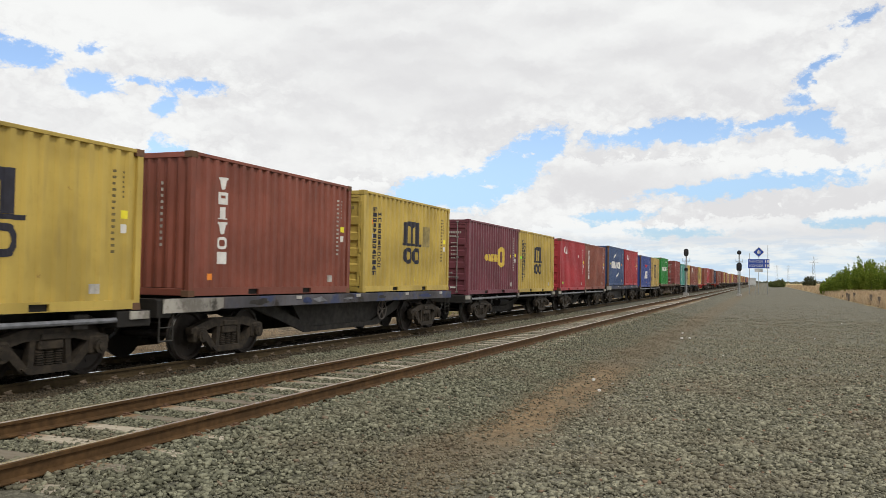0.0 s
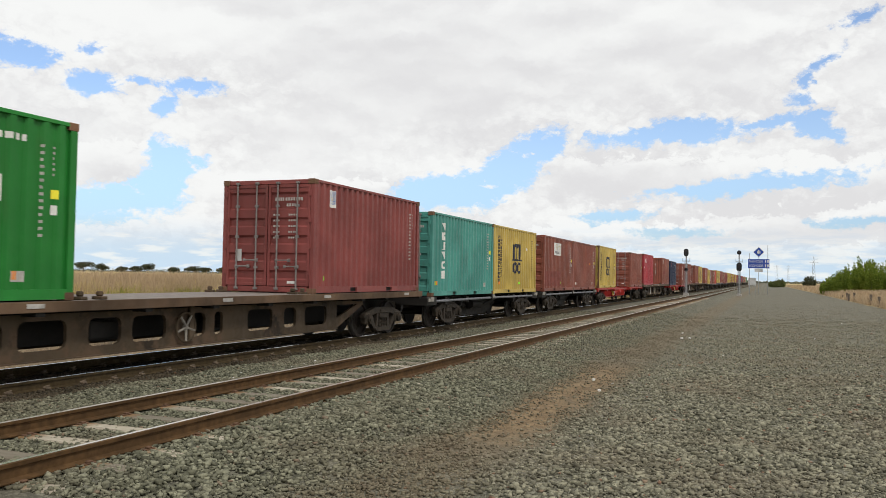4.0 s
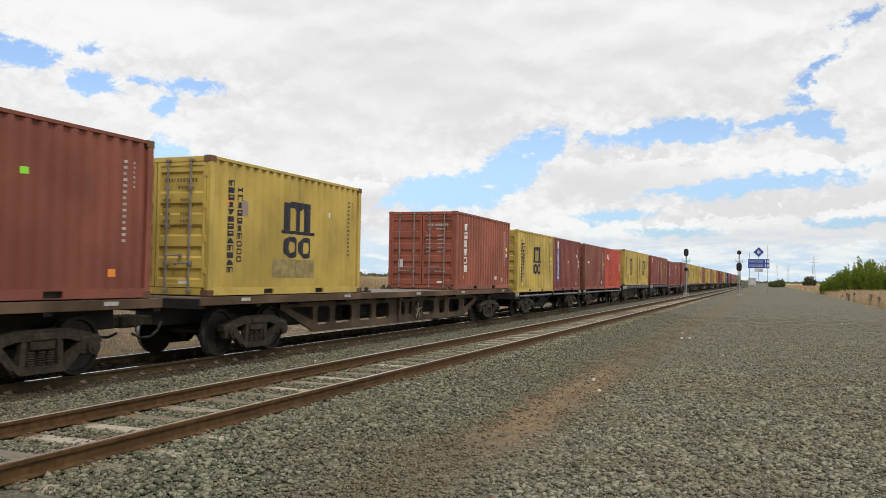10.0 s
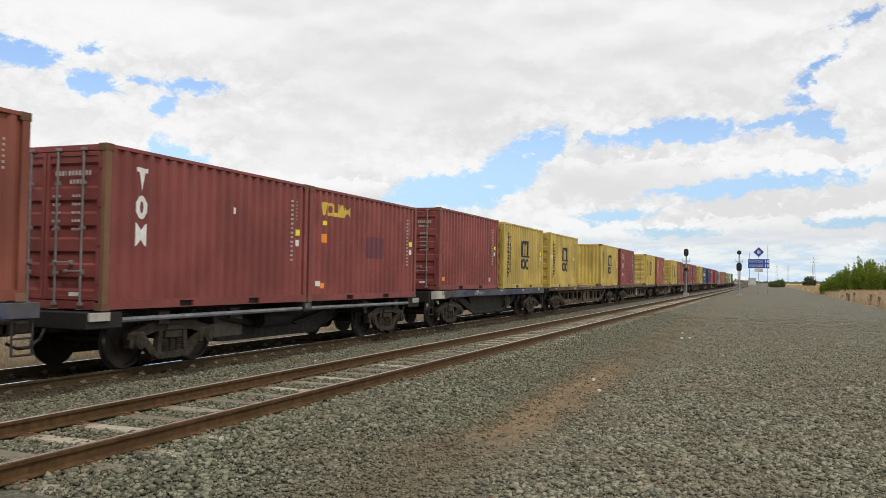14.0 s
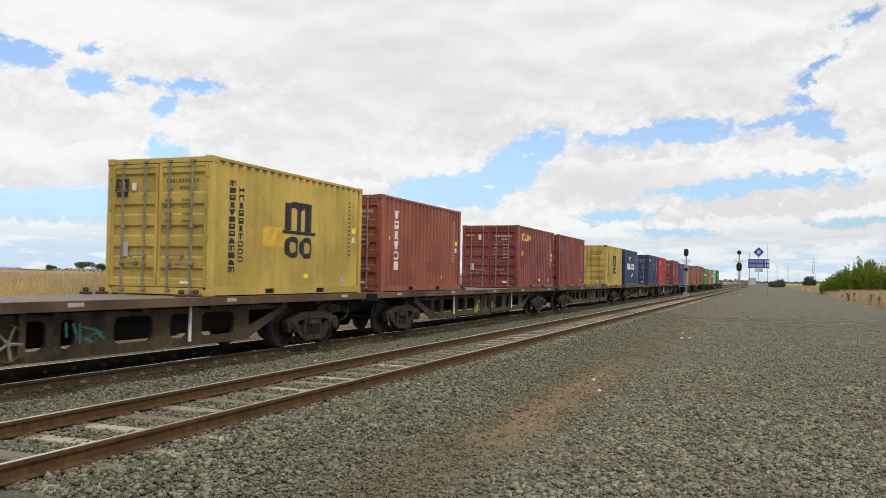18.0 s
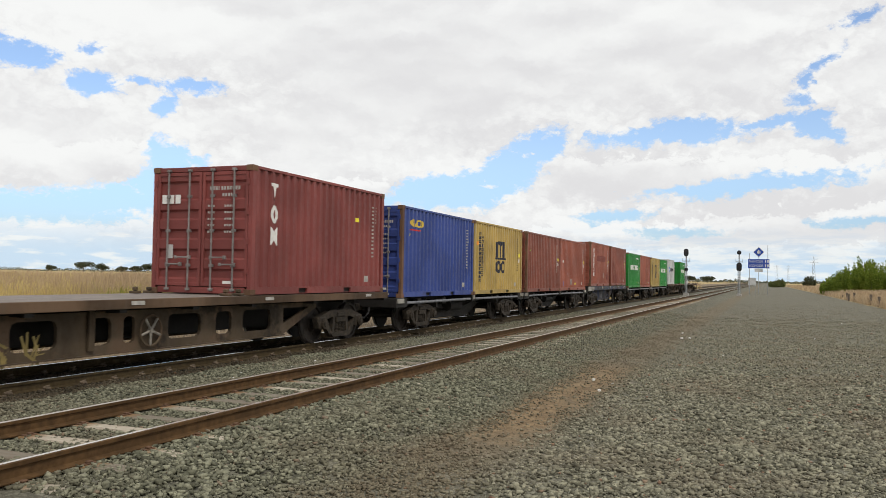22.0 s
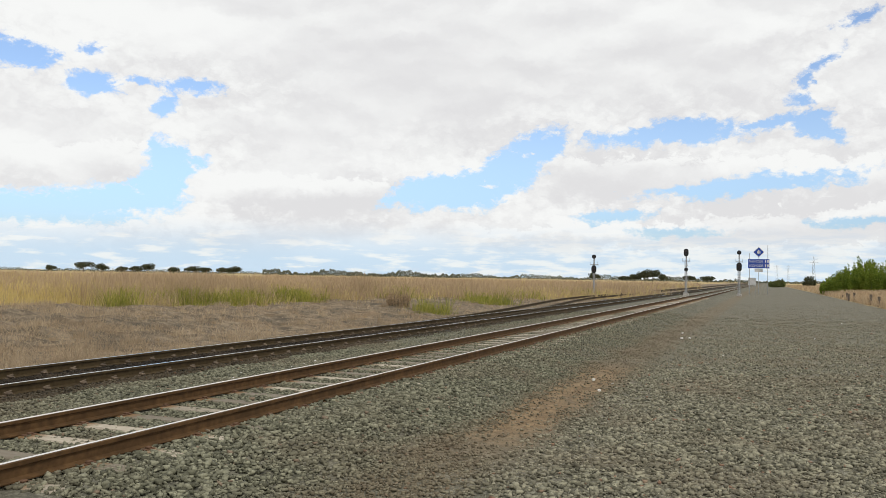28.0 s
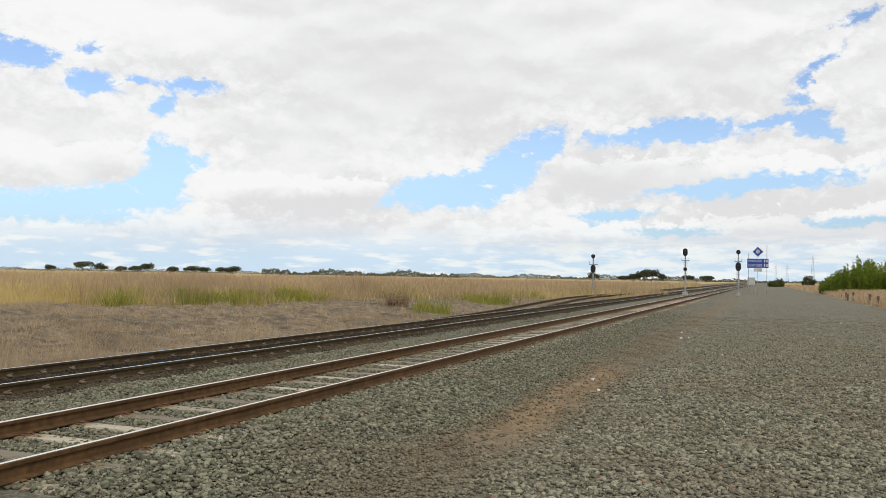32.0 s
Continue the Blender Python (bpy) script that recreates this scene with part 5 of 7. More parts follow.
def spray(root, y, mat, rng, z=0.62, x=0.925, tall=1.0):
    """A patch of sprayed scrawl: short crossing strokes on the girder."""
    g = Geo()
    for i in range(13):
        a = rng.random() * 3.1
        cy, cz, r = y + rng.uniform(-0.35, 0.35), z + rng.uniform(-0.12, 0.12) * tall, rng.uniform(0.08, 0.2) * tall
        dy, dz, t = r * math.cos(a), r * 0.8 * math.sin(a), 0.022 * (0.4 + 0.6 * tall)
        g.add([(x, cy - dy - t, cz - dz), (x, cy - dy + t, cz - dz + t), (x, cy + dy + t, cz + dz + t), (x, cy + dy - t, cz + dz)], [(0, 1, 2, 3)])
    tagged(part("paint_scrawl", g, mat, root, "sprayed scrawl"), "sprayed scrawl", kind="stuff")


def small_ring(y, z, r, x=0.703, n=20):
    """A flat sprayed ring on the belly plate."""
    g = Geo()
    for i in range(n):
        a = 2 * math.pi * i / n
        for q in (r, r - 0.035):
            g.v.append((x, y + q * 1.25 * math.cos(a), z + q * 0.8 * math.sin(a)))
    g.f = [(2 * i, 2 * ((i + 1) % n), 2 * ((i + 1) % n) + 1, 2 * i + 1) for i in range(n)]
    return g


def worn_patch(root, y, z, mat, rng, x=1.2225):
    """A ragged patch of worn paint on the side channel, no taller than it."""
    half, tall = rng.uniform(0.10, 0.48), rng.uniform(0.03, 0.09)
    n = 14
    ring = []
    for i in range(n):
        a = 2 * math.pi * i / n
        k = rng.uniform(0.5, 1.0)
        ring.append((x, y + half * k * math.cos(a), z + max(-0.1, min(0.1, tall * k * 1.2 * math.sin(a)))))
    g = Geo().add(ring, [tuple(range(n))])
    tagged(part("worn_paint", g, mat, root, "ragged patch of worn paint"), kind="stuff")


def wagon(kind, label, seed):
    """A container wagon; its origin lies at rail level under the first container's near end."""
    t = TYPES[kind]
    rng = random.Random(seed)
    root = tagged(new("container_wagon"), label, "wagon", "wagons of the train")
    for n, me, mat, lab in FRAMES[kind]:
        if n == "belly_plate" and seed in (17, 29):
            mat, lab = WAGON_BLUE, "worn blue-grey belly plate"
        part(n, me, mat, root, lab)
    for c in t["bogies"]:
        for s in ("", "_l"):
            part("side_frame", BM["side_frame" + s], BOGIE, root, at=pose(0, c, 0))
            for y in (-0.17, 0.0, 0.17):
                part("spring", BM["spring" + s], BOGIE, root, at=pose(0, c + y, 0))
        part("bolster", BM["bolster"], BOGIE, root, at=pose(0, c, 0))
        for d in (-0.89, 0.89):
            axle = part("wheelset", BM["wheelset"], WHEEL, root, at=pose(0, c + d, WHEEL_R))
            for s in ("", "_l"):
                part("wheel", BM["wheel" + s], WHEEL, axle)
                part("tread", BM["tread" + s], TREAD, axle, "bright worn tread")
            SPINNERS.append((axle, c + d, root))
    a, b, z = t["y0"], t["y1"], t["deck"]
    part("coupler", BM["coupler"], BOGIE, root, at=pose(0, a, 0))
    part("coupler", BM["coupler"], BOGIE, root, at=pose(0, b, 0, 0, 0, 180))
    part("air_hose", BM["air_hose"], RUBBER, root, at=pose(0, a, 0))
    part("air_hose", BM["air_hose"], RUBBER, root, at=pose(0, b, 0, 0, 0, 180))
    for s in (1, -1) if kind in ("fishbelly", "tail") else ():
        part("step", BM["step"], WAGON_GREY if kind == "fishbelly" else WAGON_BROWN, root, at=pose(s * 1.17, a + 0.08, 0))
        part("step", BM["step"], WAGON_GREY if kind == "fishbelly" else WAGON_BROWN, root, at=pose(s * 1.17, b - 0.42, 0))
    own = FITTINGS.get(seed, {})
    wheel_at = {"skeletal": None, "fishbelly": (0.74, 8.9, 0.66), "flat": (0.98, 8.9, 0.62), "tail": (0.98, 8.9, 0.62), "red": (1.0, 6.2, 0.78)}[kind]
    if "wheel" in own:
        wheel_at = own["wheel"]
    if wheel_at:
        rim, spokes = {"flat": (WAGON_BROWN, CONCRETE_GREY), "tail": (WAGON_BROWN, CONCRETE_GREY), "red": (GOLD, GOLD)}.get(kind, (DECK, DECK))
        if seed in (10, 31):
            rim, spokes = PALE_TAN, PALE_TAN
        ring = part("hand_wheel", BM["hand_wheel"], rim, root, "hand brake wheel", at=pose(*wheel_at, rng.uniform(0, 70)))
        part("spokes", BM["spokes"], spokes, ring, "pale painted spokes")
    for y in own.get("rods", ()):
        part("rod", Geo().tube((0.985, y, 0.36), (0.985, y, z - 0.17), 0.03, 8), WHITE, root, "white upright rod")
    for y, h, mat in own.get("scrawls", ()):
        spray(root, y, mat, rng, h)
    if seed == 31:
        part("data_plate", Geo().cbox(0.95, 0.99, 6.75, 7.85, 0.58, 0.78, 0.006), FADED, root, "pale data plate")
    if kind == "fishbelly":
        for q in range(9):
            worn_patch(root, rng.uniform(2.0, 12.2), z - 0.125, (CHANNEL_BLUE, RAIL_GREY, WAGON_GREY)[q % 3], rng, 1.2225 + 0.0015 * q)
        if seed == 29:
            for y, mat in ((4.2, DULL_SPRAY), (4.9, DARK_TEAL), (5.7, RAIL_GREY), (7.6, FADED), (8.6, DARK_TEAL), (9.2, DULL_SPRAY), (6.6, DARK_TEAL)):
                spray(root, y, mat, rng, z - 0.125, 1.238, 0.42)
            ring = small_ring(6.1, 0.52, 0.17)
            part("paint_ring", ring, FADED, root, "sprayed pale ring")
    if kind in ("flat", "tail"):
        for y in (0.5, 6.3, 6.7, 12.3, 12.7, 17.6):
            for s in (-1, 1):
                part("twist_lock", BM["twist_lock"], WAGON_BROWN, root, at=pose(s * 1.08, y, z))
    return root


# the train, front to rear: wagon type, plan place of its first container, (paint, marks, doors towards the camera, words) for each seat
R = "weathered red-brown"
MSC = "weathered mustard-yellow steel container with dark emblem"
TRAIN = [
    ("skeletal", -1.40, [(YELLOW, "yellow_m", True, MSC), (YELLOW, "yellow_m", True, MSC)]),
    ("fishbelly", 11.96, [(RED_BROWN, "triton", False, R + " container with white vertical emblem"), (YELLOW, "yellow_m", True, MSC)]),
    ("skeletal", 26.65, [(DARK_MAROON, "caru", True, "plum-coloured container with yellow globe emblem"), (YELLOW, "yellow_m", True, MSC)]),
    ("skeletal", 40.14, [(CRIMSON, "cai", True, "crimson container with white emblem near its end"), (RED_BROWN, "triton", True, R + " container with white vertical emblem")]),
    ("fishbelly", 53.6, [(BLUE, "cma", False, "blue container with white emblem and swashes"), (CRIMSON, "cai", True, "crimson container with white emblem near its end")]),
    ("skeletal", 68.36, [(BRIGHT_BLUE, "apl", False, "royal-blue container with red winged emblem"), (TAN_YELLOW, "yellow_m", True, MSC)]),
    ("flat", 82.0, [(GREEN, "evergreen", True, "bright green container with white emblem row"), (MAROON, "florens", True, "dark red container with small square emblem")]),
    ("skeletal", 102.0, [(TEAL, "teal", True, "teal container with white vertical emblem"), (YELLOW, "yellow_m", True, MSC)]),
    ("skeletal", 115.65, [(RED_BROWN, "beacon", True, R + " container with a white panel emblem"), (RED_BROWN, "", True, "plain " + R + " container")]),
    ("red", 128.95, [(YELLOW, "yellow_m", True, MSC), (RED_BROWN, "tal", True, R + " container with red square on its doors")]),
    ("flat", 148.73, [(CRIMSON, "cai", False, "crimson container with white emblem near its end"), (RED_BROWN, "florens", False, R + " container with small square emblem")]),
    ("red", 169.1, [(NAVY, "tal_side", True, "navy container with small red square emblem"), (RED_BROWN, "triton", True, R + " container with white vertical emblem")]),
    ("flat", 188.95, [(RED_BROWN, "triton", True, R + " container with white vertical emblem"), (RED_BROWN, "tal", True, R + " container with red square on its doors")]),
    ("flat", 209.4, [(YELLOW, "yellow_m", True, MSC), (RUST_RED, "triton", True, "rust-red container with white vertical emblem")]),
    ("skeletal", 229.53, [(YELLOW, "yellow_m", True, MSC), (MAROON, "cronos", True, "maroon container with blue and white panel")]),
    ("skeletal", 242.97, [(RED_BROWN, "", True, "scuffed " + R + " container with repaired patches"), (SCARLET, "cai", True, "scarlet container with white emblem near its end")]),
    ("fishbelly", 256.9, [(YELLOW, "yellow_m", True, MSC), (YELLOW, "yellow_m", True, MSC)]),
    ("fishbelly", 271.6, [(MAROON, "florens", True, "dark red container with small square emblem"), (RED_BROWN, "gold", False, R + " container with yellow vertical emblem")]),
    ("skeletal", 285.8, [(MAROON, "tex", True, "maroon container with white vertical emblem"), (MAROON, "touax", True, "maroon container with yellow emblem row")]),
    ("fishbelly", 299.78, [(MAROON, "", True, "plain maroon container with white door markings"), (YELLOW, "yellow_m", True, MSC)]),
    ("flat", 313.95, [(YELLOW, "yellow_m", True, MSC), (YELLOW, "yellow_m", False, MSC)]),
    ("flat", 334.22, [(MAROON, "ues", False, "maroon container with white vertical emblem"), (YELLOW, "yellow_m", True, MSC)]),
    ("flat", 354.6, [(RUST_RED, "triton", True, "rust-red container with white vertical emblem"), (YELLOW, "yellow_m", True, MSC)]),
    ("flat", 374.72, [(RUST_RED, "triton", True, "rust-red container with white vertical emblem"), (MAROON, "touax", True, "maroon container with yellow emblem row")]),
    ("flat", 394.8, [(MAROON, "dot", True, "maroon container with small blue round emblem"), (YELLOW, "yellow_m", True, MSC)]),
    ("flat", 415.05, [(DARK_BLUE, "cma", True, "blue container with white emblem and swashes"), (DARK_BLUE, "seaco", True, "dark blue container with yellow emblem row")]),
    ("flat", 435.1, [(CRIMSON, "cai", True, "crimson container with white emblem near its end"), (MAROON, "tex", True, "maroon container with white emblems on door and side")]),
    ("skeletal", 455.25, [(BRIGHT_BLUE, "seaco", True, "royal-blue container with yellow emblem row"), (TAN_YELLOW, "yellow_m", True, MSC)]),
    ("skeletal", 468.2, [(RED_BROWN, "", True, "plain " + R + " container"), (RUST_RED, "", True, "plain rust-red steel container")]),
    ("fishbelly", 481.9, [(RUST_RED, "triton", True, "rust-red container with white vertical emblem"), (RED_BROWN, "", False, "plain " + R + " container")]),
    ("skeletal", 495.95, [(GREEN, "evergreen", True, "bright green container with white emblem row"), (RUST_RED, "", True, "plain rust-red container with bright stickers")]),
    ("skeletal", 509.0, [(TAN_YELLOW, "yellow_m", True, MSC), (GREEN, "evergreen", True, "bright green container with white emblem row")]),
    ("flat", 522.5, [(PALE_GREY, "maersk", True, "pale grey container with dark emblem row"), (GREEN, "evergreen", False, "bright green container with white emblem row")]),
    ("tail", 542.6, []),
]
WORDS = {"skeletal": "low black skeletal container wagon on two bogies", "fishbelly": "grey-blue fish-belly container wagon with worn paint",
         "flat": "rusty brown flat container wagon with pierced girder", "red": "red skeletal container wagon with open middle",
         "tail": "empty rusty brown flat wagon, the train's last"}
MOVERS = []
# containers whose leading corner posts are bare and rusty
RUSTY_POSTS = {(4, 0), (5, 0), (5, 1), (15, 0), (15, 1), (9, 0), (12, 0), (18, 0), (27, 0), (28, 0), (29, 0)}
for i, (kind, s, loads) in enumerate(TRAIN):
    w = wagon(kind, WORDS[kind], i)
    MOVERS.append((w, s, 0.0))
    for j, (mat, mk, doors, words) in enumerate(loads):
        c = container(mat, mk, doors, words, 100 + 7 * i + j, EXTRAS.get((i, j), ()), (i, j) in RUSTY_POSTS)
        MOVERS.append((c, s + TYPES[kind]["seats"][j], TYPES[kind]["deck"]))
# end-of-train marker on the last deck
eot = tagged(new("end_of_train_marker"), "white round-topped marker on the last wagon's deck", "marker")
g = Geo().lathe_x([(0.0, 0.10), (0.04, 0.10), (0.05, 0.135), (0.25, 0.135), (0.33, 0.10), (0.36, 0.03)], 0, 0, 16)
g.v = [(y, zz, x) for x, y, zz in g.v]
part("lamp_body", g, WHITE, eot, "white round-topped body")
part("base", Geo().cbox(-0.07, 0.07, -0.07, 0.07, -0.001, 0.03, 0.005), MARK_RED, eot, "red base")
MOVERS.append((eot, 542.6 + 16.6, TYPES["tail"]["deck"]))

# ---------------------------------------------------------------- ballast stones (gravel), grass, weeds
rs = np.random.RandomState(7)


def scatter(n, x0, x1, y0, y1, keep=None):
    x, y = rs.uniform(x0, x1, n), rs.uniform(y0, y1, n)
    if keep is not None:
        k = keep(x, y)
        x, y = x[k], y[k]
    return x, y


CUBE = np.array([(x, y, z) for x in (-1, 1) for y in (-1, 1) for z in (-1, 1)], float)
CUBE_F = np.array([(0, 1, 3, 2), (4, 6, 7, 5), (0, 4, 5, 1), (2, 3, 7, 6), (0, 2, 6, 4), (1, 5, 7, 3)])
CHIP = np.array([(1, 0, 0), (0, 1, 0), (-1, 0, 0), (0, -1, 0), (0, 0, 1), (0, 0, -1)], float)
CHIP_F = np.array([(0, 1, 4), (1, 2, 4), (2, 3, 4), (3, 0, 4), (1, 0, 5), (2, 1, 5), (3, 2, 5), (0, 3, 5)])


def stones(name, x, y, z, size, material, label, blocky=False):
    """Crushed stones: broken blocks of six uneven faces where they lie near, chips of eight farther off."""
    n = len(x)
    shape, faces = (CUBE, CUBE_F) if blocky else (CHIP, CHIP_F)
    k = len(shape)
    if blocky:
        v = shape[None] * rs.uniform(0.5, 1.0, (n, k, 1)) + rs.uniform(-0.38, 0.38, (n, k, 3))
        v = v * np.stack([rs.uniform(0.75, 1.45, n), rs.uniform(0.5, 0.95, n), rs.uniform(0.35, 0.75, n)], 1)[:, None, :] * (size * 0.54)[:, None, None]
    else:
        v = shape[None] * rs.uniform(0.7, 1.25, (n, k, 1)) + rs.uniform(-0.42, 0.42, (n, k, 3))
        v = v * rs.uniform(0.5, 1.15, (n, 1, 3)) * (size * 0.62)[:, None, None]
    a, b = rs.uniform(0, 6.28, n), rs.uniform(-1.1, 1.1, n) if blocky else rs.uniform(-1.2, 1.2, n)
    ca, sa_, cb, sb = np.cos(a), np.sin(a), np.cos(b), np.sin(b)
    y1 = v[..., 1] * cb[:, None] - v[..., 2] * sb[:, None]
    z1 = v[..., 1] * sb[:, None] + v[..., 2] * cb[:, None]
    x2 = v[..., 0] * ca[:, None] - y1 * sa_[:, None]
    y2 = v[..., 0] * sa_[:, None] + y1 * ca[:, None]
    P = np.stack([x2 + x[:, None], y2 + y[:, None], z1 + z[:, None]], -1).reshape(-1, 3)
    F = (faces[None] + (np.arange(n) * k)[:, None, None]).reshape(-1)
    ob = big_mesh(name, P, F, faces.shape[1], material)
    return tagged(ob, label, "gravel", kind="stuff")


def bed(name, x, y, lift, size, material, label, near=19.0):
    """A bed of stones, in broken blocks up to the length near and in chips beyond it."""
    for k, blocky in ((y < near, True), (y >= near, False)):
        if k.any():
            stones(name, x[k], y[k], height(x[k], y[k]) + size[k] * lift + size[k] * rs.uniform(-0.3, 0.35, k.sum()), size[k], material, label, blocky)


def yard_density(x, y):
    """Few stones on the worn strip, and thinning out far off."""
    mid, half = -2.88 - 0.02 * (y - 9), 0.58 - 0.02 * (y - 9) + 0.12 * np.sin(y * 0.9 + 1) + 0.06 * np.sin(y * 2.3)
    bare = np.exp(-((x - mid) / half) ** 2 * 0.8) * ease(y, 7.6, 9.5) * (1 - 0.7 * ease(y, 17.0, 20.5))
    d = (1 - 0.88 * bare) * (1 - 0.9 * ease(y, 20, 70))
    return rs.uniform(0, 1, len(x)) < d


def wedge(x, y):
    return (x < 0.6 + 0.135 * y) & (x > -1.25 * y + 0.5)


gx_, gy_ = [], []
for n, y0, y1 in ((42000, 4.8, 8.0), (56000, 8.0, 12.0), (54000, 12.0, 18.0), (44000, 18.0, 28.0), (36000, 28.0, 45.0), (26000, 45.0, 75.0)):
    x, y = scatter(n, -5.45, 8.0, y0, y1, lambda x, y: wedge(x, y) & yard_density(x, y))
    gx_.append(x), gy_.append(y)
x, y = np.concatenate(gx_), np.concatenate(gy_)
size = 0.016 + 0.050 * rs.uniform(0, 1, len(x)) ** 1.8
size *= 1 - 0.45 * np.exp(-((x + 2.95) / 0.8) ** 2)
k = x + 0.35 * np.sin(y * 0.8) + rs.normal(0, 0.25, len(x)) < -2.9
bed("ballast", x[k], y[k], 0.20, size[k] * 0.66 + 0.018, BALLAST, "loose angular grey stones on the ballast shoulder")
k = ~k
bed("gravel", x[k], y[k], 0.06, size[k] * 0.85 + 0.007, YARD_STONE, "grey-brown gravel trodden into the yard")
gx_, gy_ = [], []
for n, y0, y1 in ((42000, 2.5, 10.0), (50000, 10.0, 20.0), (26000, 20.0, 45.0)):
    x, y = scatter(n, -12.9, -5.6, y0, y1)
    near_rail = np.zeros(len(x), bool)
    for r in (LOOP_X - RAIL_HALF, LOOP_X + RAIL_HALF, MAIN_X - RAIL_HALF, MAIN_X + RAIL_HALF):
        near_rail |= np.abs(x - r) < 0.10
    gx_.append(x[~near_rail]), gy_.append(y[~near_rail])
x, y = np.concatenate(gx_), np.concatenate(gy_)
size = rs.uniform(0.026, 0.050, len(x))
SLEEPER_STEP = 0.70
between = (np.abs(x - LOOP_X) < 0.72) & (np.abs((y - 7.05 + 0.35) % SLEEPER_STEP - 0.35) < 0.13) & (rs.uniform(0, 1, len(x)) < 0.85)
x, y, size = x[~between], y[~between], size[~between]
# stones between the main rails: oil-stained, under-train shade in their colour
oily_shaded = np.abs(x - MAIN_X) < 0.80 + 0.05 * np.sin(y * 1.7)
rusty = ~oily_shaded & (np.abs(x - MAIN_X) < 1.32 + 0.1 * np.sin(y * 2.3))
k = ~oily_shaded & ~rusty
bed("ballast", x[k], y[k], 0.14, size[k], BALLAST, "angular grey ballast between and beside the rails")
bed("ballast", x[rusty], y[rusty], 0.12, size[rusty], RUSTY_BALLAST, "rust-stained ballast beside the main line's rails")
bed("ballast", x[oily_shaded], y[oily_shaded], 0.10, size[oily_shaded], SHADED_OILY_BALLAST, "dark oil-stained ballast with painted shade between the main line's rails")


def blades(name, x, y, z, h, lean, width, material, label, tip=0.25, category="grass"):
    """Upright blades, each a thin tapering quad with its own turn and lean."""
    n = len(x)
    a = rs.uniform(0, 6.28, n)
    l, b = rs.uniform(-1, 1, n) * lean, rs.uniform(0, 6.28, n)
    wx, wy = np.cos(a) * width, np.sin(a) * width
    tx, ty = np.cos(b) * l * h, np.sin(b) * l * h
    P = np.stack([np.stack([x - wx, y - wy, z - 0.05], -1), np.stack([x + wx, y + wy, z - 0.05], -1),
                  np.stack([x + tx + wx * tip, y + ty + wy * tip, z + h], -1), np.stack([x + tx - wx * tip, y + ty - wy * tip, z + h], -1)], 1).reshape(-1, 3)
    ob = big_mesh(name, P, np.arange(4 * n), 4, material)
    return tagged(ob, label, category, kind="stuff")


def field(n, near, far, az0, az1):
    """Places spread evenly over the picture's depth: distance falls off as its inverse."""
    u = rs.uniform(0, 1, n)
    d = 1.0 / (1.0 / near + u * (1.0 / far - 1.0 / near))
    a = np.radians(rs.uniform(az0, az1, n))
    return d * np.sin(a), d * np.cos(a)


def verge(y):
    """Where the tall grass begins, across the tracks."""
    return -24.5 - 2.5 * np.sin(y * 0.11) - 2.0 * np.sin(y * 0.043 + 1.0) + 0.8 * np.sin(y * 0.9) + 9.5 * ease(y, 40, 80)


# tall dry grass on the field behind the bank: yellow straw below, rosy seed heads above
x, y = field(300000, 26, 300, -62, -4)
inside = verge(y) - x
k = (inside > 0) & (rs.uniform(0, 1, len(x)) < 0.25 + inside / 3.0)
x, y, inside = x[k], y[k], inside[k]
d = np.hypot(x, y)
az = np.degrees(np.arctan2(x, y))
patchy = lumps(x, y, 0.11, 5.0) + 0.5 * lumps(x, y, 0.37, 2.0)
low = 0.55 + 0.45 * ease(inside, 0.0, 4.0)
rosy = 0.45 * patchy + rs.uniform(-0.9, 0.9, len(x)) + 0.75 * ease(az, -46, -37) > 0.55
h = np.where(rosy, rs.uniform(0.75, 1.42, len(x)), rs.uniform(0.40, 1.05, len(x))) * (0.90 + 0.14 * patchy + 0.10 * lumps(x, y, 0.8, 7.0)) * low
for name, k, mt, lab in (("dry_grass", ~rosy, DRY_GRASS, "tall dry straw-yellow grass on the field"), ("seeding_grass", rosy, ROSY_GRASS, "tall rosy-brown seeding grass on the field")):
    blades(name, x[k], y[k], height(x[k], y[k]), h[k], 0.9, 0.0016 + 0.00022 * d[k], mt, lab, 0.6)
# matted straw and dead weeds on the bank
x, y = field(180000, 12.5, 110, -62, -8)
k = (x < -13.2 - 2.5 * ease(y, 35, 70)) & (x > verge(y) - 2.0)
x, y = x[k], y[k]
clump = lumps(x, y, 0.7, 4.0) + 0.6 * lumps(x, y, 2.1, 1.0)
k = clump + rs.uniform(-1, 1, len(x)) * 0.9 - 1.1 * ease(lumps(x, y, 0.23, 6.0), 0.5, 1.3) > -0.75
x, y, clump = x[k], y[k], clump[k]
d = np.hypot(x, y)
blades("dead_weeds", x, y, height(x, y), rs.uniform(0.03, 0.13, len(x)) * (1 + 0.6 * np.clip(clump, 0, 1.5)), 2.2, 0.0016 + 0.00024 * d, DEAD_WEED, "low matted straw and dead brown weeds on the bank", category="weeds")
# tussocks of dry grass on the bank
gx_, gy_ = field(900, 13.5, 90, -60, -12)
k = (gx_ < -13.6 - 2.5 * ease(gy_, 35, 70)) & (gx_ > verge(gy_))
gx_, gy_ = gx_[k], gy_[k]
wide = 0.08 + 0.26 * rs.uniform(0, 1, len(gx_)) ** 1.6
x = (gx_[:, None] + wide[:, None] * rs.normal(0, 0.6, (len(gx_), 70))).ravel()
y = (gy_[:, None] + wide[:, None] * rs.normal(0, 0.6, (len(gx_), 70))).ravel()
d = np.hypot(x, y)
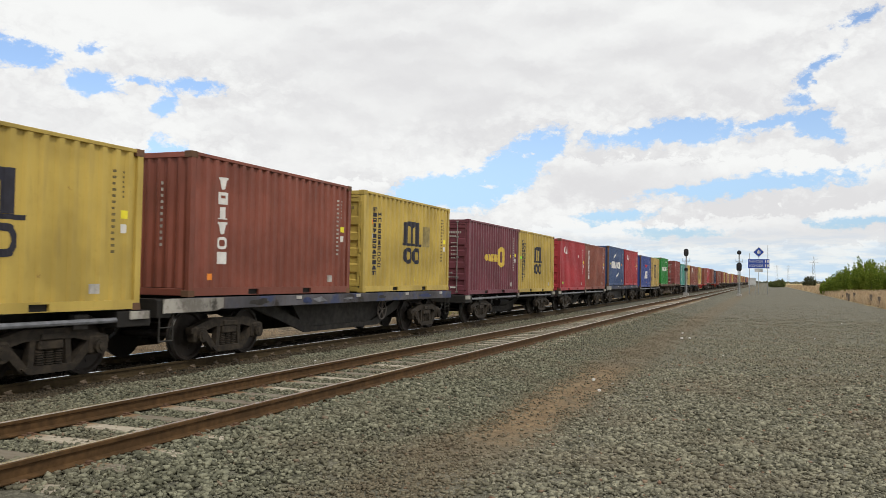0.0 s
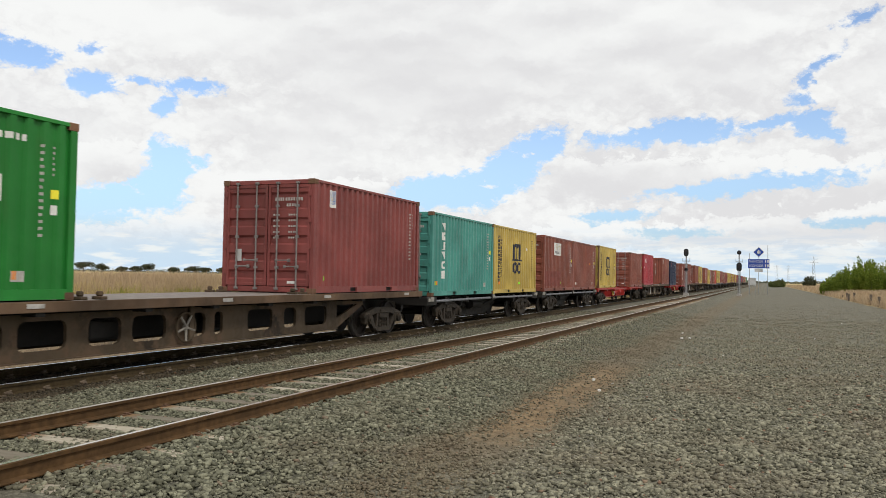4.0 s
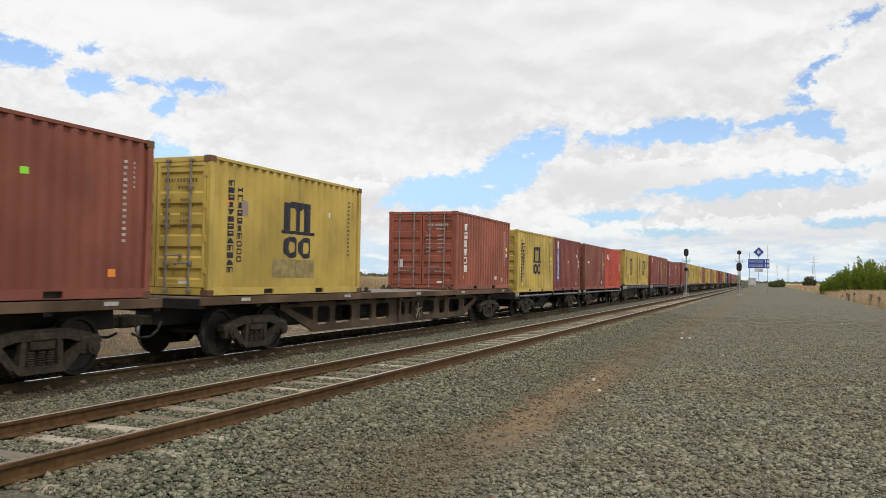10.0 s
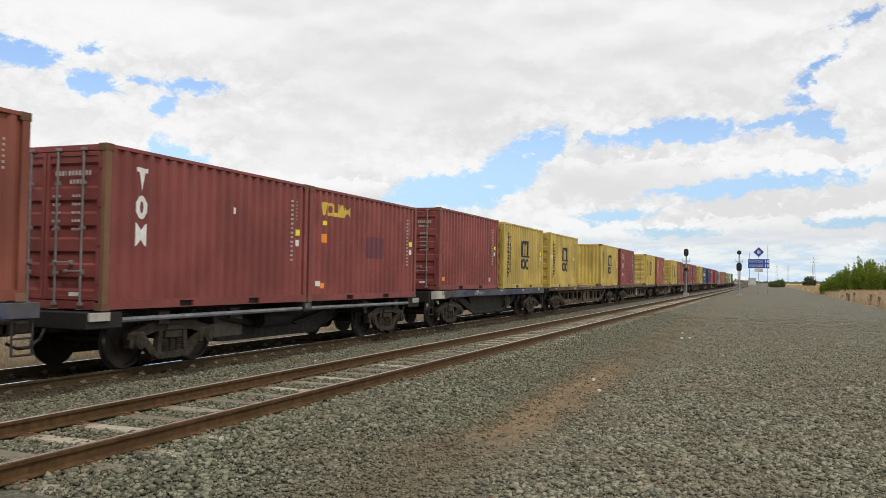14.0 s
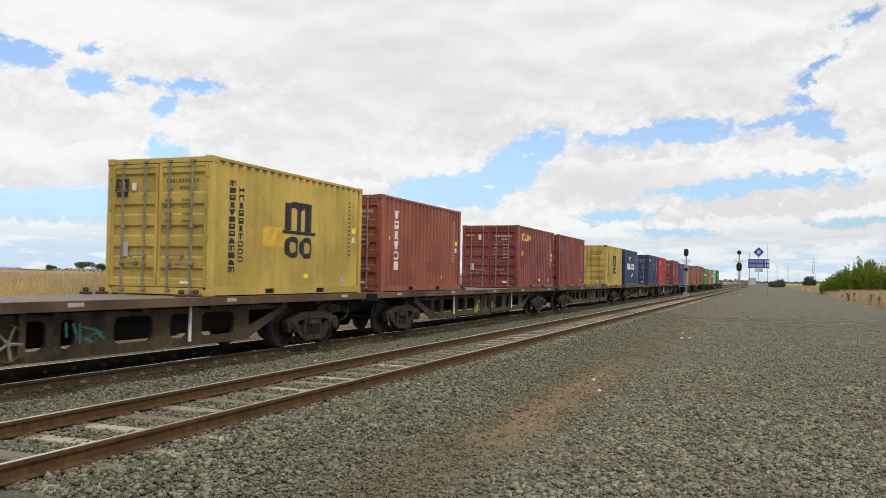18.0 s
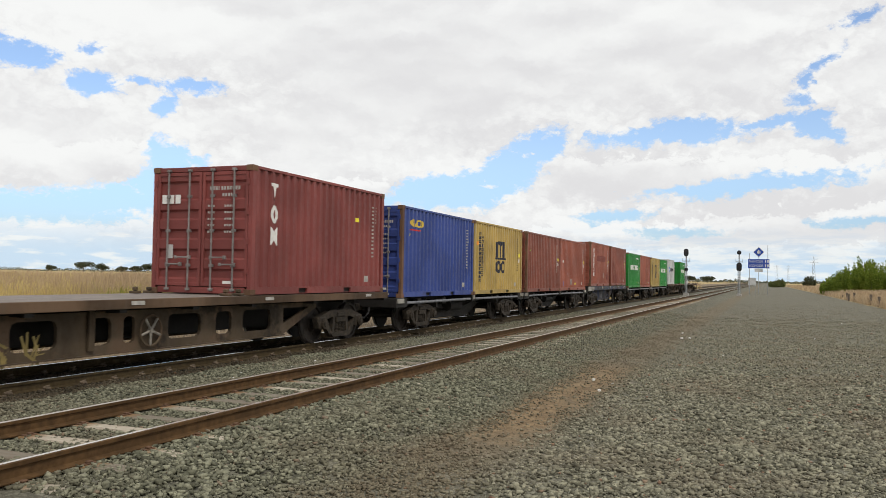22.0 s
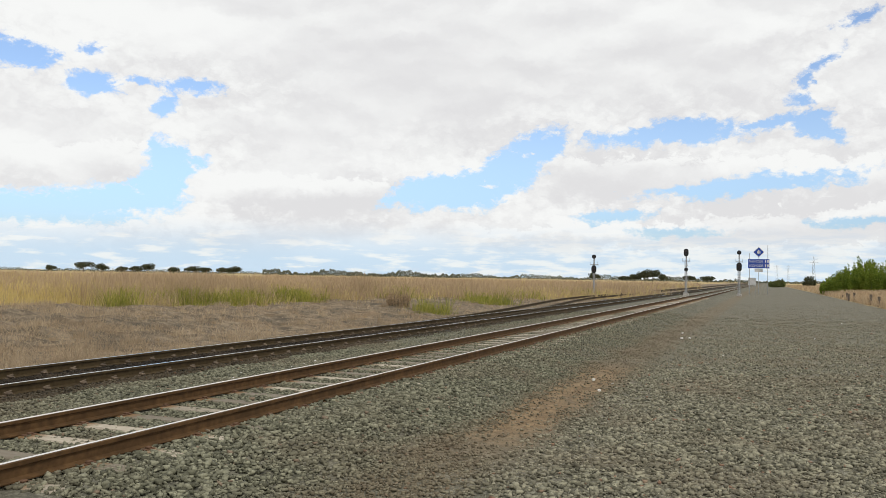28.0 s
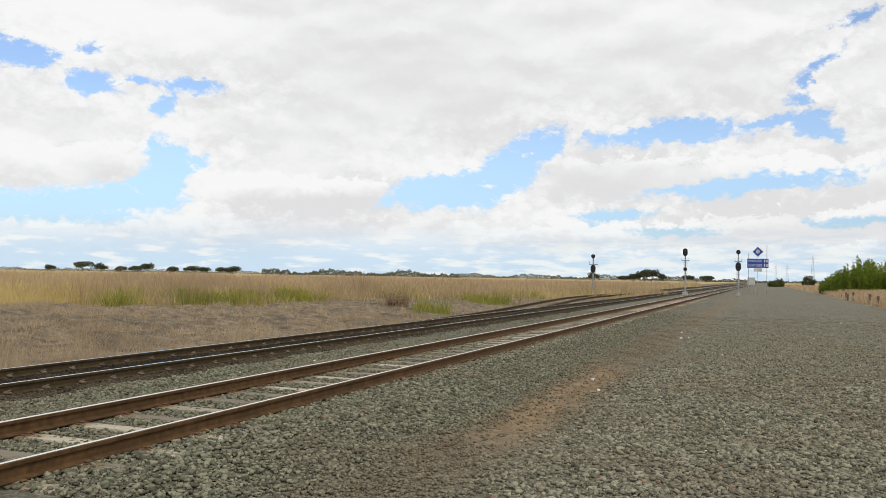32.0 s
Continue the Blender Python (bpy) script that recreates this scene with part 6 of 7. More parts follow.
blades("grass_tussocks", x, y, height(x, y), np.repeat(wide, 70) * rs.uniform(0.3, 1.0, len(x)), 1.3, 0.0014 + 0.0002 * d, DEAD_WEED, "small tussocks of golden dry grass on the bank")
# yellow-green weeds in patches along the foot of the tall grass
gx_, gy_ = [], []
for px, py, rr, n in ((-28.6, 29.5, 0.9, 500), (-25.3, 26.6, 0.5, 160), (-28.2, 33.0, 1.6, 1500), (-27.2, 35.6, 1.6, 2000), (-26.4, 37.8, 1.4, 1700), (-25.7, 40.2, 1.3, 1200), (-17.3, 40.5, 0.8, 300), (-19.0, 54.9, 1.4, 620), (-21.7, 70.5, 2.0, 620), (-24.7, 50.8, 1.6, 500), (-20.5, 88.0, 2.6, 400)):
    gx_.append(px + 1.0 + rr * rs.normal(0, 0.6, 2 * n)), gy_.append(py + rr * rs.normal(0, 0.75, 2 * n))
x, y = np.concatenate(gx_), np.concatenate(gy_)
d = np.hypot(x, y)
blades("green_weeds", x, y, height(x, y), rs.uniform(0.15, 0.85, len(x)) * (0.75 + 0.3 * lumps(x, y, 1.1, 3.0)).clip(0.3, 1.3), 1.0, 0.003 + 0.00022 * d, GREEN_WEED, "yellow-green weeds at the foot of the tall grass", 0.6, "weeds")
# straw verge along the yard's far right side
x, y = field(80000, 48, 420, 0.5, 12)
k = x > 8.4 - 0.004 * y
x, y = x[k], y[k]
d = np.hypot(x, y)
rosy = rs.uniform(0, 1, len(x)) < 0.5
for name, k, mt, lab in (("dry_grass", ~rosy, DEAD_WEED, "dry straw grass beside the gravel yard"), ("seeding_grass", rosy, ROSY_GRASS, "rosy seeding grass beside the gravel yard")):
    blades(name, x[k], y[k], height(x[k], y[k]), rs.uniform(0.15, 0.75, k.sum()), 1.0, 0.0025 + 0.00025 * d[k], mt, lab, 0.5)


# ---------------------------------------------------------------- trees
def crown(centre, radii, n, leaf, seed, clumps=9):
    """Many small leaves in uneven clumps."""
    r = np.random.RandomState(seed)
    cs = r.normal(0, 1, (clumps, 3))
    cs = cs / np.linalg.norm(cs, axis=1)[:, None] * r.uniform(0.25, 0.8, (clumps, 1))
    cs[:, 2] = np.abs(cs[:, 2]) * 0.9 - 0.25
    pick = r.randint(0, clumps, n)
    q = r.normal(0, 1, (n, 3))
    q = q / np.linalg.norm(q, axis=1)[:, None] * (r.uniform(0.35, 1.0, (n, 1)) ** 0.5) * r.uniform(0.28, 0.5, (clumps, 1))[pick]
    p = (cs[pick] + q) * np.array(radii) + np.array(centre)
    u = r.normal(0, 1, (n, 3))
    u /= np.linalg.norm(u, axis=1)[:, None]
    w = np.cross(u, r.normal(0, 1, (n, 3)))
    w /= np.linalg.norm(w, axis=1)[:, None]
    s = leaf * r.uniform(0.6, 1.3, (n, 1))
    P = np.stack([p - u * s, p + w * s * 0.6, p + u * s, p - w * s * 0.6], 1).reshape(-1, 3)
    return P, np.arange(4 * n)


def tree(x, y, tall, wide, label, seed, leaf_mat=GUM_LEAF, leaves=900, leaf=0.35, bare=0.35, name="gum_tree"):
    root = tagged(new(name), label, "tree" if "tree" in name else "bush", "far trees" if "tree" in name else "green bushes")
    z = float(height(np.array(x), np.array(y)))
    root.matrix_basis = pose(x, y, z)
    r = random.Random(seed)
    g = Geo()
    top = tall * (bare + 0.25)
    pts = [Vector((0, 0, -0.1)), Vector((r.uniform(-0.2, 0.2), 0, tall * bare * 0.6)), Vector((r.uniform(-0.3, 0.3), r.uniform(-0.3, 0.3), top))]
    rad = tall * 0.03
    g.tube(pts[0], pts[1], rad, 7, rad * 0.8).tube(pts[1], pts[2], rad * 0.8, 7, rad * 0.45)
    for i in range(5):
        a = r.uniform(0, 6.28)
        e = Vector((math.cos(a) * wide * 0.33, math.sin(a) * wide * 0.33, tall * r.uniform(bare + 0.25, 0.85)))
        g.tube(pts[1].lerp(pts[2], r.random()), e, rad * 0.4, 5, rad * 0.12)
    part("trunk", g, BARK, root, "bare grey trunk with limbs")
    P, F = crown((0, 0, tall * (0.5 + 0.35 * bare)), (wide * 0.52, wide * 0.52, tall * (1 - bare) * 0.62), leaves, leaf, seed, 15)
    ob = big_mesh("crown", P, F, 4, leaf_mat)
    ob.parent = root
    return root


def at_angle(azimuth, distance):
    a = radians(azimuth)
    return distance * math.sin(a), distance * math.cos(a)


FAR = 620.0
TREES = [(-46.5, 4.5, 7), (-44.65, 7.5, 15), (-43.6, 5.8, 11), (-42.4, 4.6, 9), (-41.6, 5.0, 9), (-40.8, 7.0, 12), (-39.2, 5.0, 9), (-37.9, 5.4, 13), (-37.2, 5.2, 12),
         (-36.1, 5.2, 11), (-35.4, 5.8, 12), (-10.9, 6.0, 10), (-9.0, 4.0, 9), (-8.3, 5.2, 11), (-7.6, 8.0, 13), (-7.1, 9.0, 13), (-6.4, 5.8, 9), (-4.7, 5.0, 10), (-3.6, 5.4, 10)]
for i, (az, tall, wide) in enumerate(TREES):
    x, y = at_angle(az, FAR)
    tree(x, y, tall * 1.15, wide * 1.05, "olive-grey gum tree with a broad domed crown, far across the field", 40 + i, DARK_LEAF, 1700, 0.42, 0.22)


def tree_line(name, az0, az1, dist, tall, n, leaf, seed, label):
    r = np.random.RandomState(seed)
    a = np.radians(r.uniform(az0, az1, n))
    deg = np.degrees(a)
    env = 0.30 + 0.25 * np.sin(deg * 1.3 + seed) + 0.40 * np.abs(np.sin(deg * 4.1 + 2 * seed + 1.9 * np.sin(deg * 0.83))) * (0.6 + 0.4 * np.sin(deg * 2.3)) + 0.22 * np.abs(np.sin(deg * 11.0 + seed + 2.3 * np.sin(deg * 1.7)))
    d = dist + r.uniform(-15, 15, n)
    h = r.uniform(0, 1, n) ** 0.8 * tall * np.clip(env, 0.12, 1.1)
    p = np.stack([d * np.sin(a), d * np.cos(a), h], -1)
    u = r.normal(0, 1, (n, 3))
    w = r.normal(0, 1, (n, 3))
    u, w = u / np.linalg.norm(u, axis=1)[:, None], w / np.linalg.norm(w, axis=1)[:, None]
    s = leaf * r.uniform(0.5, 1.2, (n, 1))
    P = np.stack([p - u * s, p + w * s * 0.6, p + u * s, p - w * s * 0.6], 1).reshape(-1, 3)
    ob = big_mesh(name, P, np.arange(4 * n), 4, HAZY_LEAF)
    return tagged(ob, label, "far woods", kind="stuff")


tree_line("far_woods", -33.5, -20.0, 800, 6.5, 16000, 0.62, 1, "low dark belt of trees on the horizon")
tree_line("far_woods", -20.0, -2.0, 950, 6.0, 16000, 0.62, 2, "low dark belt of trees on the horizon")
tree_line("far_woods", -60.0, -33.5, 900, 3.6, 9000, 0.62, 3, "low dark belt of trees on the horizon")
tree_line("far_woods", -2.0, 12.0, 900, 3.6, 9000, 0.6, 4, "low dark belt of trees on the horizon")

def shoots(tall, wide, n, leaf, seed, count=70):
    """A bush of many upright shoots, each thick with small leaves."""
    r = np.random.RandomState(seed)
    rad = np.sqrt(r.uniform(0, 1, count))
    ang = r.uniform(0, 6.28, count)
    bx, by = rad * np.cos(ang) * wide * 0.42, rad * np.sin(ang) * wide * 0.42
    top = tall * (1.0 - 0.55 * rad ** 2) * r.uniform(0.7, 1.0, count)
    out = wide * 0.16
    k = r.randint(0, count, n)
    s = r.uniform(0.05, 1.0, n) ** 0.7
    a = r.uniform(0, 6.28, n)
    q = (0.16 + 0.36 * (1 - s)) * np.sqrt(r.uniform(0, 1, n)) * min(1.0, wide / 3)
    p = np.stack([bx[k] + np.cos(ang[k]) * out * s + np.cos(a) * q, by[k] + np.sin(ang[k]) * out * s + np.sin(a) * q, top[k] * s], -1)
    u = r.normal(0, 1, (n, 3)) + np.array([0, 0, 0.9])
    u /= np.linalg.norm(u, axis=1)[:, None]
    w = np.cross(u, r.normal(0, 1, (n, 3)))
    w /= np.linalg.norm(w, axis=1)[:, None]
    ls = leaf * r.uniform(0.6, 1.3, (n, 1))
    P = np.stack([p - u * ls, p + w * ls * 0.45, p + u * ls, p - w * ls * 0.45], 1).reshape(-1, 3)
    g = Geo()
    for i in range(0, count, 3):
        g.tube((bx[i], by[i], -0.1), (bx[i] + math.cos(ang[i]) * out * 0.8, by[i] + math.sin(ang[i]) * out * 0.8, top[i] * 0.85), 0.03, 5, 0.008)
    return P, np.arange(4 * n), g


LOW_LEAF = leafy("dull_green_foliage", (0.10, 0.12, 0.04), (0.22, 0.24, 0.09))


def shrub(az, dist, tall, wide, seed, leaf_mat, leaves, leaf, label):
    x, y = at_angle(az, dist)
    root = tagged(new("green_shrub"), label, "bush", "green bushes")
    root.matrix_basis = pose(x, y, float(height(np.array(x), np.array(y))) - 0.05)
    P, F, g = shoots(tall, wide, leaves, leaf, seed)
    part("stems", g, BARK, root, "thin grey stems")
    ob = big_mesh("foliage", P, F, 4, leaf_mat)
    ob.parent = root
    return root


for i, (az, tall, wide) in enumerate([(3.75, 2.8, 2.6), (4.15, 3.4, 3.0), (4.6, 4.0, 3.2), (5.05, 4.7, 3.4), (5.5, 6.1, 3.0), (5.85, 5.8, 3.4), (6.4, 5.2, 3.6), (7.0, 5.3, 3.6), (7.7, 5.2, 3.6)]):
    shrub(az, 140.0 + 4 * math.sin(i * 2.1), tall, wide, 200 + i, BUSH_LEAF, 8000, 0.13, "bright yellow-green bushy shrub beside the gravel yard")
shrub(-24.3, 46.0, 1.25, 1.2, 240, ROSY_GRASS, 2200, 0.05, "dead brown bush in the tall dry grass")
for i, (az, dist, tall, wide) in enumerate([(0.45, 300, 2.6, 3.0), (0.80, 305, 3.2, 3.2), (2.54, 330, 4.6, 4.2)]):
    shrub(az, dist, tall, wide, 220 + i, LOW_LEAF if i < 2 else DARK_LEAF, 1800, 0.26, "dull green shrub in the verge")


# ---------------------------------------------------------------- signals, boards, fence, pylons
LENS = plain("dark_lens_glass", (0.03, 0.02, 0.02), 0.15)
SIGN_BLUE = plain("blue_sign_sheet", (0.015, 0.06, 0.34), 0.45, var=0.08)
SIGNAL_BLACK = plain("black_signal_enamel", (0.015, 0.015, 0.017), 0.5)
CONCRETE = plain("pale_concrete", (0.42, 0.40, 0.37), 0.9)
OLD_TIMBER = plain("grey_weathered_timber", (0.13, 0.105, 0.085), 0.9)


def signal(x, y, z, tall, heads, label):
    """A colour-light signal mast: base, post, ladder, platform, and heads (height, half width, half height)."""
    root = tagged(new("railway_signal"), label, "signal", "signals beside the tracks")
    root.matrix_basis = pose(x, y, z)
    part("base", Geo().cbox(-0.3, 0.3, -0.3, 0.3, -0.15, 0.28, 0.03), CONCRETE, root, "pale concrete base")
    part("post", Geo().tube((0, 0, 0.28), (0, 0, tall - 0.3), 0.075, 10), GALV, root, "galvanised post")
    g = Geo()
    for s in (-0.17, 0.17):
        g.tube((s, 0.42, 0.2), (s, 0.2, tall * 0.72), 0.02, 5)
    for i in range(12):
        k = i / 11
        g.tube((-0.17, 0.42 - 0.22 * k, 0.3 + (tall * 0.7 - 0.3) * k), (0.17, 0.42 - 0.22 * k, 0.3 + (tall * 0.7 - 0.3) * k), 0.015, 5)
    part("ladder", g, GALV, root)
    g = Geo().cbox(-0.42, 0.42, -0.1, 0.5, tall * 0.735, tall * 0.75, 0.004)
    for s in (-0.4, 0.4):
        g.tube((s, -0.08, tall * 0.75), (s, -0.08, tall * 0.81), 0.015, 5)
    part("platform", g, GALV, root)
    for hz, hw, hh in heads:
        g = Geo()
        n = 20
        poly = []
        for i in range(n):
            a = 2 * math.pi * i / n
            poly.append((hw * math.cos(a), hz + (hh - hw) * (1 if math.sin(a) > 0.01 else -1 if math.sin(a) < -0.01 else 0) + hw * math.sin(a)))
        g.prism(poly, 1, -0.14, -0.10)
        head = part("signal_head", g, SIGNAL_BLACK, root, "black target board")
        lamps = [0.0] if hh <= hw * 1.05 else [-(hh - hw) * 0.8, (hh - hw) * 0.8]
        for lz in lamps:
            g = Geo().tube((0, -0.14, hz + lz), (0, -0.40, hz + lz + 0.02), 0.13, 12)
            part("hood", g, SIGNAL_BLACK, head)
            part("lens", Geo().tube((0, -0.402, hz + lz + 0.02), (0, -0.41, hz + lz + 0.02), 0.10, 12), LENS, head)
    return root


signal(-17.3, 89.3, -0.42, 4.75, [(4.40, 0.22, 0.22), (3.05, 0.27, 0.42)], "tall two-headed signal beside the branch track")
signal(-8.72, 100.5, -0.12, 5.35, [(4.95, 0.27, 0.45), (2.98, 0.22, 0.22)], "tall two-headed signal between main and loop track")
signal(-3.22, 111.5, -0.29, 5.85, [(5.52, 0.27, 0.27), (3.70, 0.33, 0.55)], "tall two-headed signal beside the loop track")

board = tagged(new("code_board"), "blue board with white writing under a blue diamond on posts", "sign")
board.matrix_basis = pose(-1.05, 129.0, -0.72)
for x in (-1.25, 0.0, 1.22):
    part("post", Geo().tube((x, 0.06, 0.3), (x, 0.06, 7.6 if x > 1 else 6.4 if x < 0 else 6.0), 0.035, 8), GALV, board)
part("panel", Geo().cbox(-1.45, 1.45, -0.02, 0.02, 4.25, 5.58, 0.008), SIGN_BLUE, board, "blue panel")
part("diamond", Geo().prism([(-0.68, 6.6), (0, 5.92), (0.68, 6.6), (0, 7.28)], 1, -0.02, 0.02), SIGN_BLUE, board, "blue diamond")
part("edging", Geo().prism([(-0.78, 6.6), (0, 5.82), (0.78, 6.6), (0, 7.38)], 1, 0.0, 0.01), WHITE, board, "thin white edge")
part("symbol", Geo().box(-0.22, -0.10, -0.028, -0.022, 6.4, 6.8).box(0.10, 0.22, -0.028, -0.022, 6.4, 6.8).box(-0.06, 0.06, -0.028, -0.022, 6.3, 6.95), WHITE, board)
part("small_plate", Geo().cbox(-0.55, 0.55, -0.02, 0.02, 3.72, 4.2, 0.006), PALE_GREY, board, "pale plate")


def writing(text, size, parent, at, material):
    cu = bpy.data.curves.new("writing", "FONT")
    cu.body, cu.size, cu.align_x, cu.align_y, cu.extrude = text, size, "CENTER", "CENTER", 0.003
    tmp = bpy.data.objects.new("writing", cu)
    scene.collection.objects.link(tmp)
    bpy.context.view_layer.update()
    me = bpy.data.meshes.new_from_object(tmp.evaluated_get(bpy.context.evaluated_depsgraph_get()))
    bpy.data.objects.remove(tmp)
    for v in me.vertices:
        v.co.x *= 0.66
    me.materials.clear()
    return part("writing", me, material, parent, at=at)


writing("MAIN CODE", 0.50, board, pose(-0.36, -0.026, 5.24, 90, 0, 0), WHITE)
writing("LOOP CODE", 0.50, board, pose(-0.36, -0.026, 4.60, 90, 0, 0), WHITE)
for z in (5.06, 4.42):
    part("marking", Geo().box(0.86, 0.98, -0.028, -0.022, z, z + 0.4).box(1.16, 1.26, -0.028, -0.022, z, z + 0.4).box(1.3, 1.4, -0.028, -0.022, z, z + 0.4), WHITE, board, "white bars")
cab = tagged(new("relay_cabinet"), "pale metal relay cabinet on legs beside the loop track", "cabinet")
cab.matrix_basis = pose(-1.95, 130.0, -0.27)
part("body", Geo().cbox(-0.52, 0.52, -0.35, 0.35, 1.30, 2.40, 0.02), PALE_GREY, cab)
for x in (-0.42, 0.42):
    for y in (-0.28, 0.28):
        part("leg", Geo().cbox(x - 0.03, x + 0.03, y - 0.03, y + 0.03, -0.1, 1.30, 0.004), GALV, cab)
part("door", Geo().cbox(-0.46, 0.46, -0.37, -0.352, 1.36, 2.34, 0.008), PALE_GREY, cab)

fence = tagged(new("old_fence"), "short grey timber posts along the yard's grassy edge", "fence")
r = random.Random(5)
for y in (74.0, 79.5, 93.0, 97.0, 101.0, 106.0):
    x = 8.75 - 0.006 * y + r.uniform(-0.1, 0.1)
    z = float(height(np.array(x), np.array(y)))
    h = r.uniform(0.55, 0.95)
    part("post", Geo().prism([(x - 0.1, y - 0.1), (x + 0.1, y - 0.1), (x + 0.09, y + 0.1), (x - 0.1, y + 0.09)], 2, z - 0.1, z + h), OLD_TIMBER, fence)


def pylon(az, dist, tall, label):
    x, y = at_angle(az, dist)
    root = tagged(new("power_pylon"), label, "pylon", "far power pylons")
    root.matrix_basis = pose(x, y, 0)
    g = Geo()
    b, t, r0 = tall * 0.07, tall * 0.015, tall * 0.0035
    legs = [(sx, sy) for sx in (-1, 1) for sy in (-1, 1)]
    for sx, sy in legs:
        g.tube((sx * b, sy * b, -1), (sx * t, sy * t, tall), r0, 4)
    for i in range(7):
        k0, k1 = i / 7, (i + 1) / 7
        w0, w1 = b + (t - b) * k0, b + (t - b) * k1
        for sy in (-1, 1):
            g.tube((-w0, sy * w0, tall * k0), (w1, sy * w1, tall * k1), r0 * 0.6, 4)
            g.tube((w0, sy * w0, tall * k0), (-w1, sy * w1, tall * k1), r0 * 0.6, 4)
    part("tower", g, GALV, root)
    for k in (0.78, 0.9):
        part("cross_arm", Geo().tube((-tall * 0.16, 0, tall * k), (tall * 0.16, 0, tall * k), r0, 4), GALV, root)
    return root


pylon(2.77, 1100, 33, "lattice power pylon far on the plain")
pylon(0.62, 1500, 30, "lattice power pylon far on the plain")
pylon(1.29, 1600, 32, "lattice power pylon far on the plain")


# pale bits of stone and litter lying on the gravel
for i, (x, y, q) in enumerate([(-2.62, 14.1, 0.07), (-2.95, 15.3, 0.09), (-2.55, 15.0, 0.05), (-2.5, 27.5, 0.12), (-2.3, 28.0, 0.1), (-2.75, 30.5, 0.1), (-8.3, 13.6, 0.06), (-8.4, 14.2, 0.07), (-8.35, 14.5, 0.05), (-8.5, 14.8, 0.06),
                               (-8.2, 11.6, 0.06), (-8.6, 12.4, 0.07), (-1.0, 22.0, 0.06), (1.5, 30.0, 0.08), (-0.6, 9.6, 0.04), (3.2, 42.0, 0.1)]):
    r = random.Random(i)
    g = Geo().add([tuple(c * q * r.uniform(0.14, 0.36) for c in p) for p in CUBE.tolist()], CUBE_F.tolist())
    ob = part("pale_stone", g, WHITE)
    ob.matrix_basis = pose(x, y, float(height(np.array(x), np.array(y))) + q * 0.2, 0, 0, r.uniform(0, 180))
    tagged(ob, "pale broken bit of stone lying on gravel", "stone", "pale stones on the gravel")

# ---------------------------------------------------------------- sleepers and fastenings
def sleeper_material():
    m = Mat("pale_weathered_sleeper", 0.9, 0.0, 0.2)
    r = m.node("ShaderNodeObjectInfo").outputs["Random"]
    v = m.coords("Object", (1.2, 9.0, 4.0))
    n = m.noise(v, 2.2, 6.0, 0.65)
    c = m.mix(m.ramp(r, 0.15, 0.85), (0.20, 0.175, 0.135), (0.43, 0.38, 0.30))
    c = m.mix(m.ramp(n, 0.4, 0.75, 0.0, 0.7), c, (0.13, 0.10, 0.075))
    x = m.node("ShaderNodeSeparateXYZ", {0: m.node("ShaderNodeTexCoord").outputs["Object"]}).outputs[0]
    off = m.math("ABSOLUTE", m.math("SUBTRACT", m.math("ABSOLUTE", x), RAIL_HALF))
    c = m.mix(m.math("MULTIPLY", m.ramp(off, 0.34, 0.10, 0.0, 0.9), m.ramp(n, 0.3, 0.55, 0.5, 1.0)), c, (0.21, 0.115, 0.045))
    m.colour(c)
    m.bump(n, 0.4, 0.01)
    return m.m


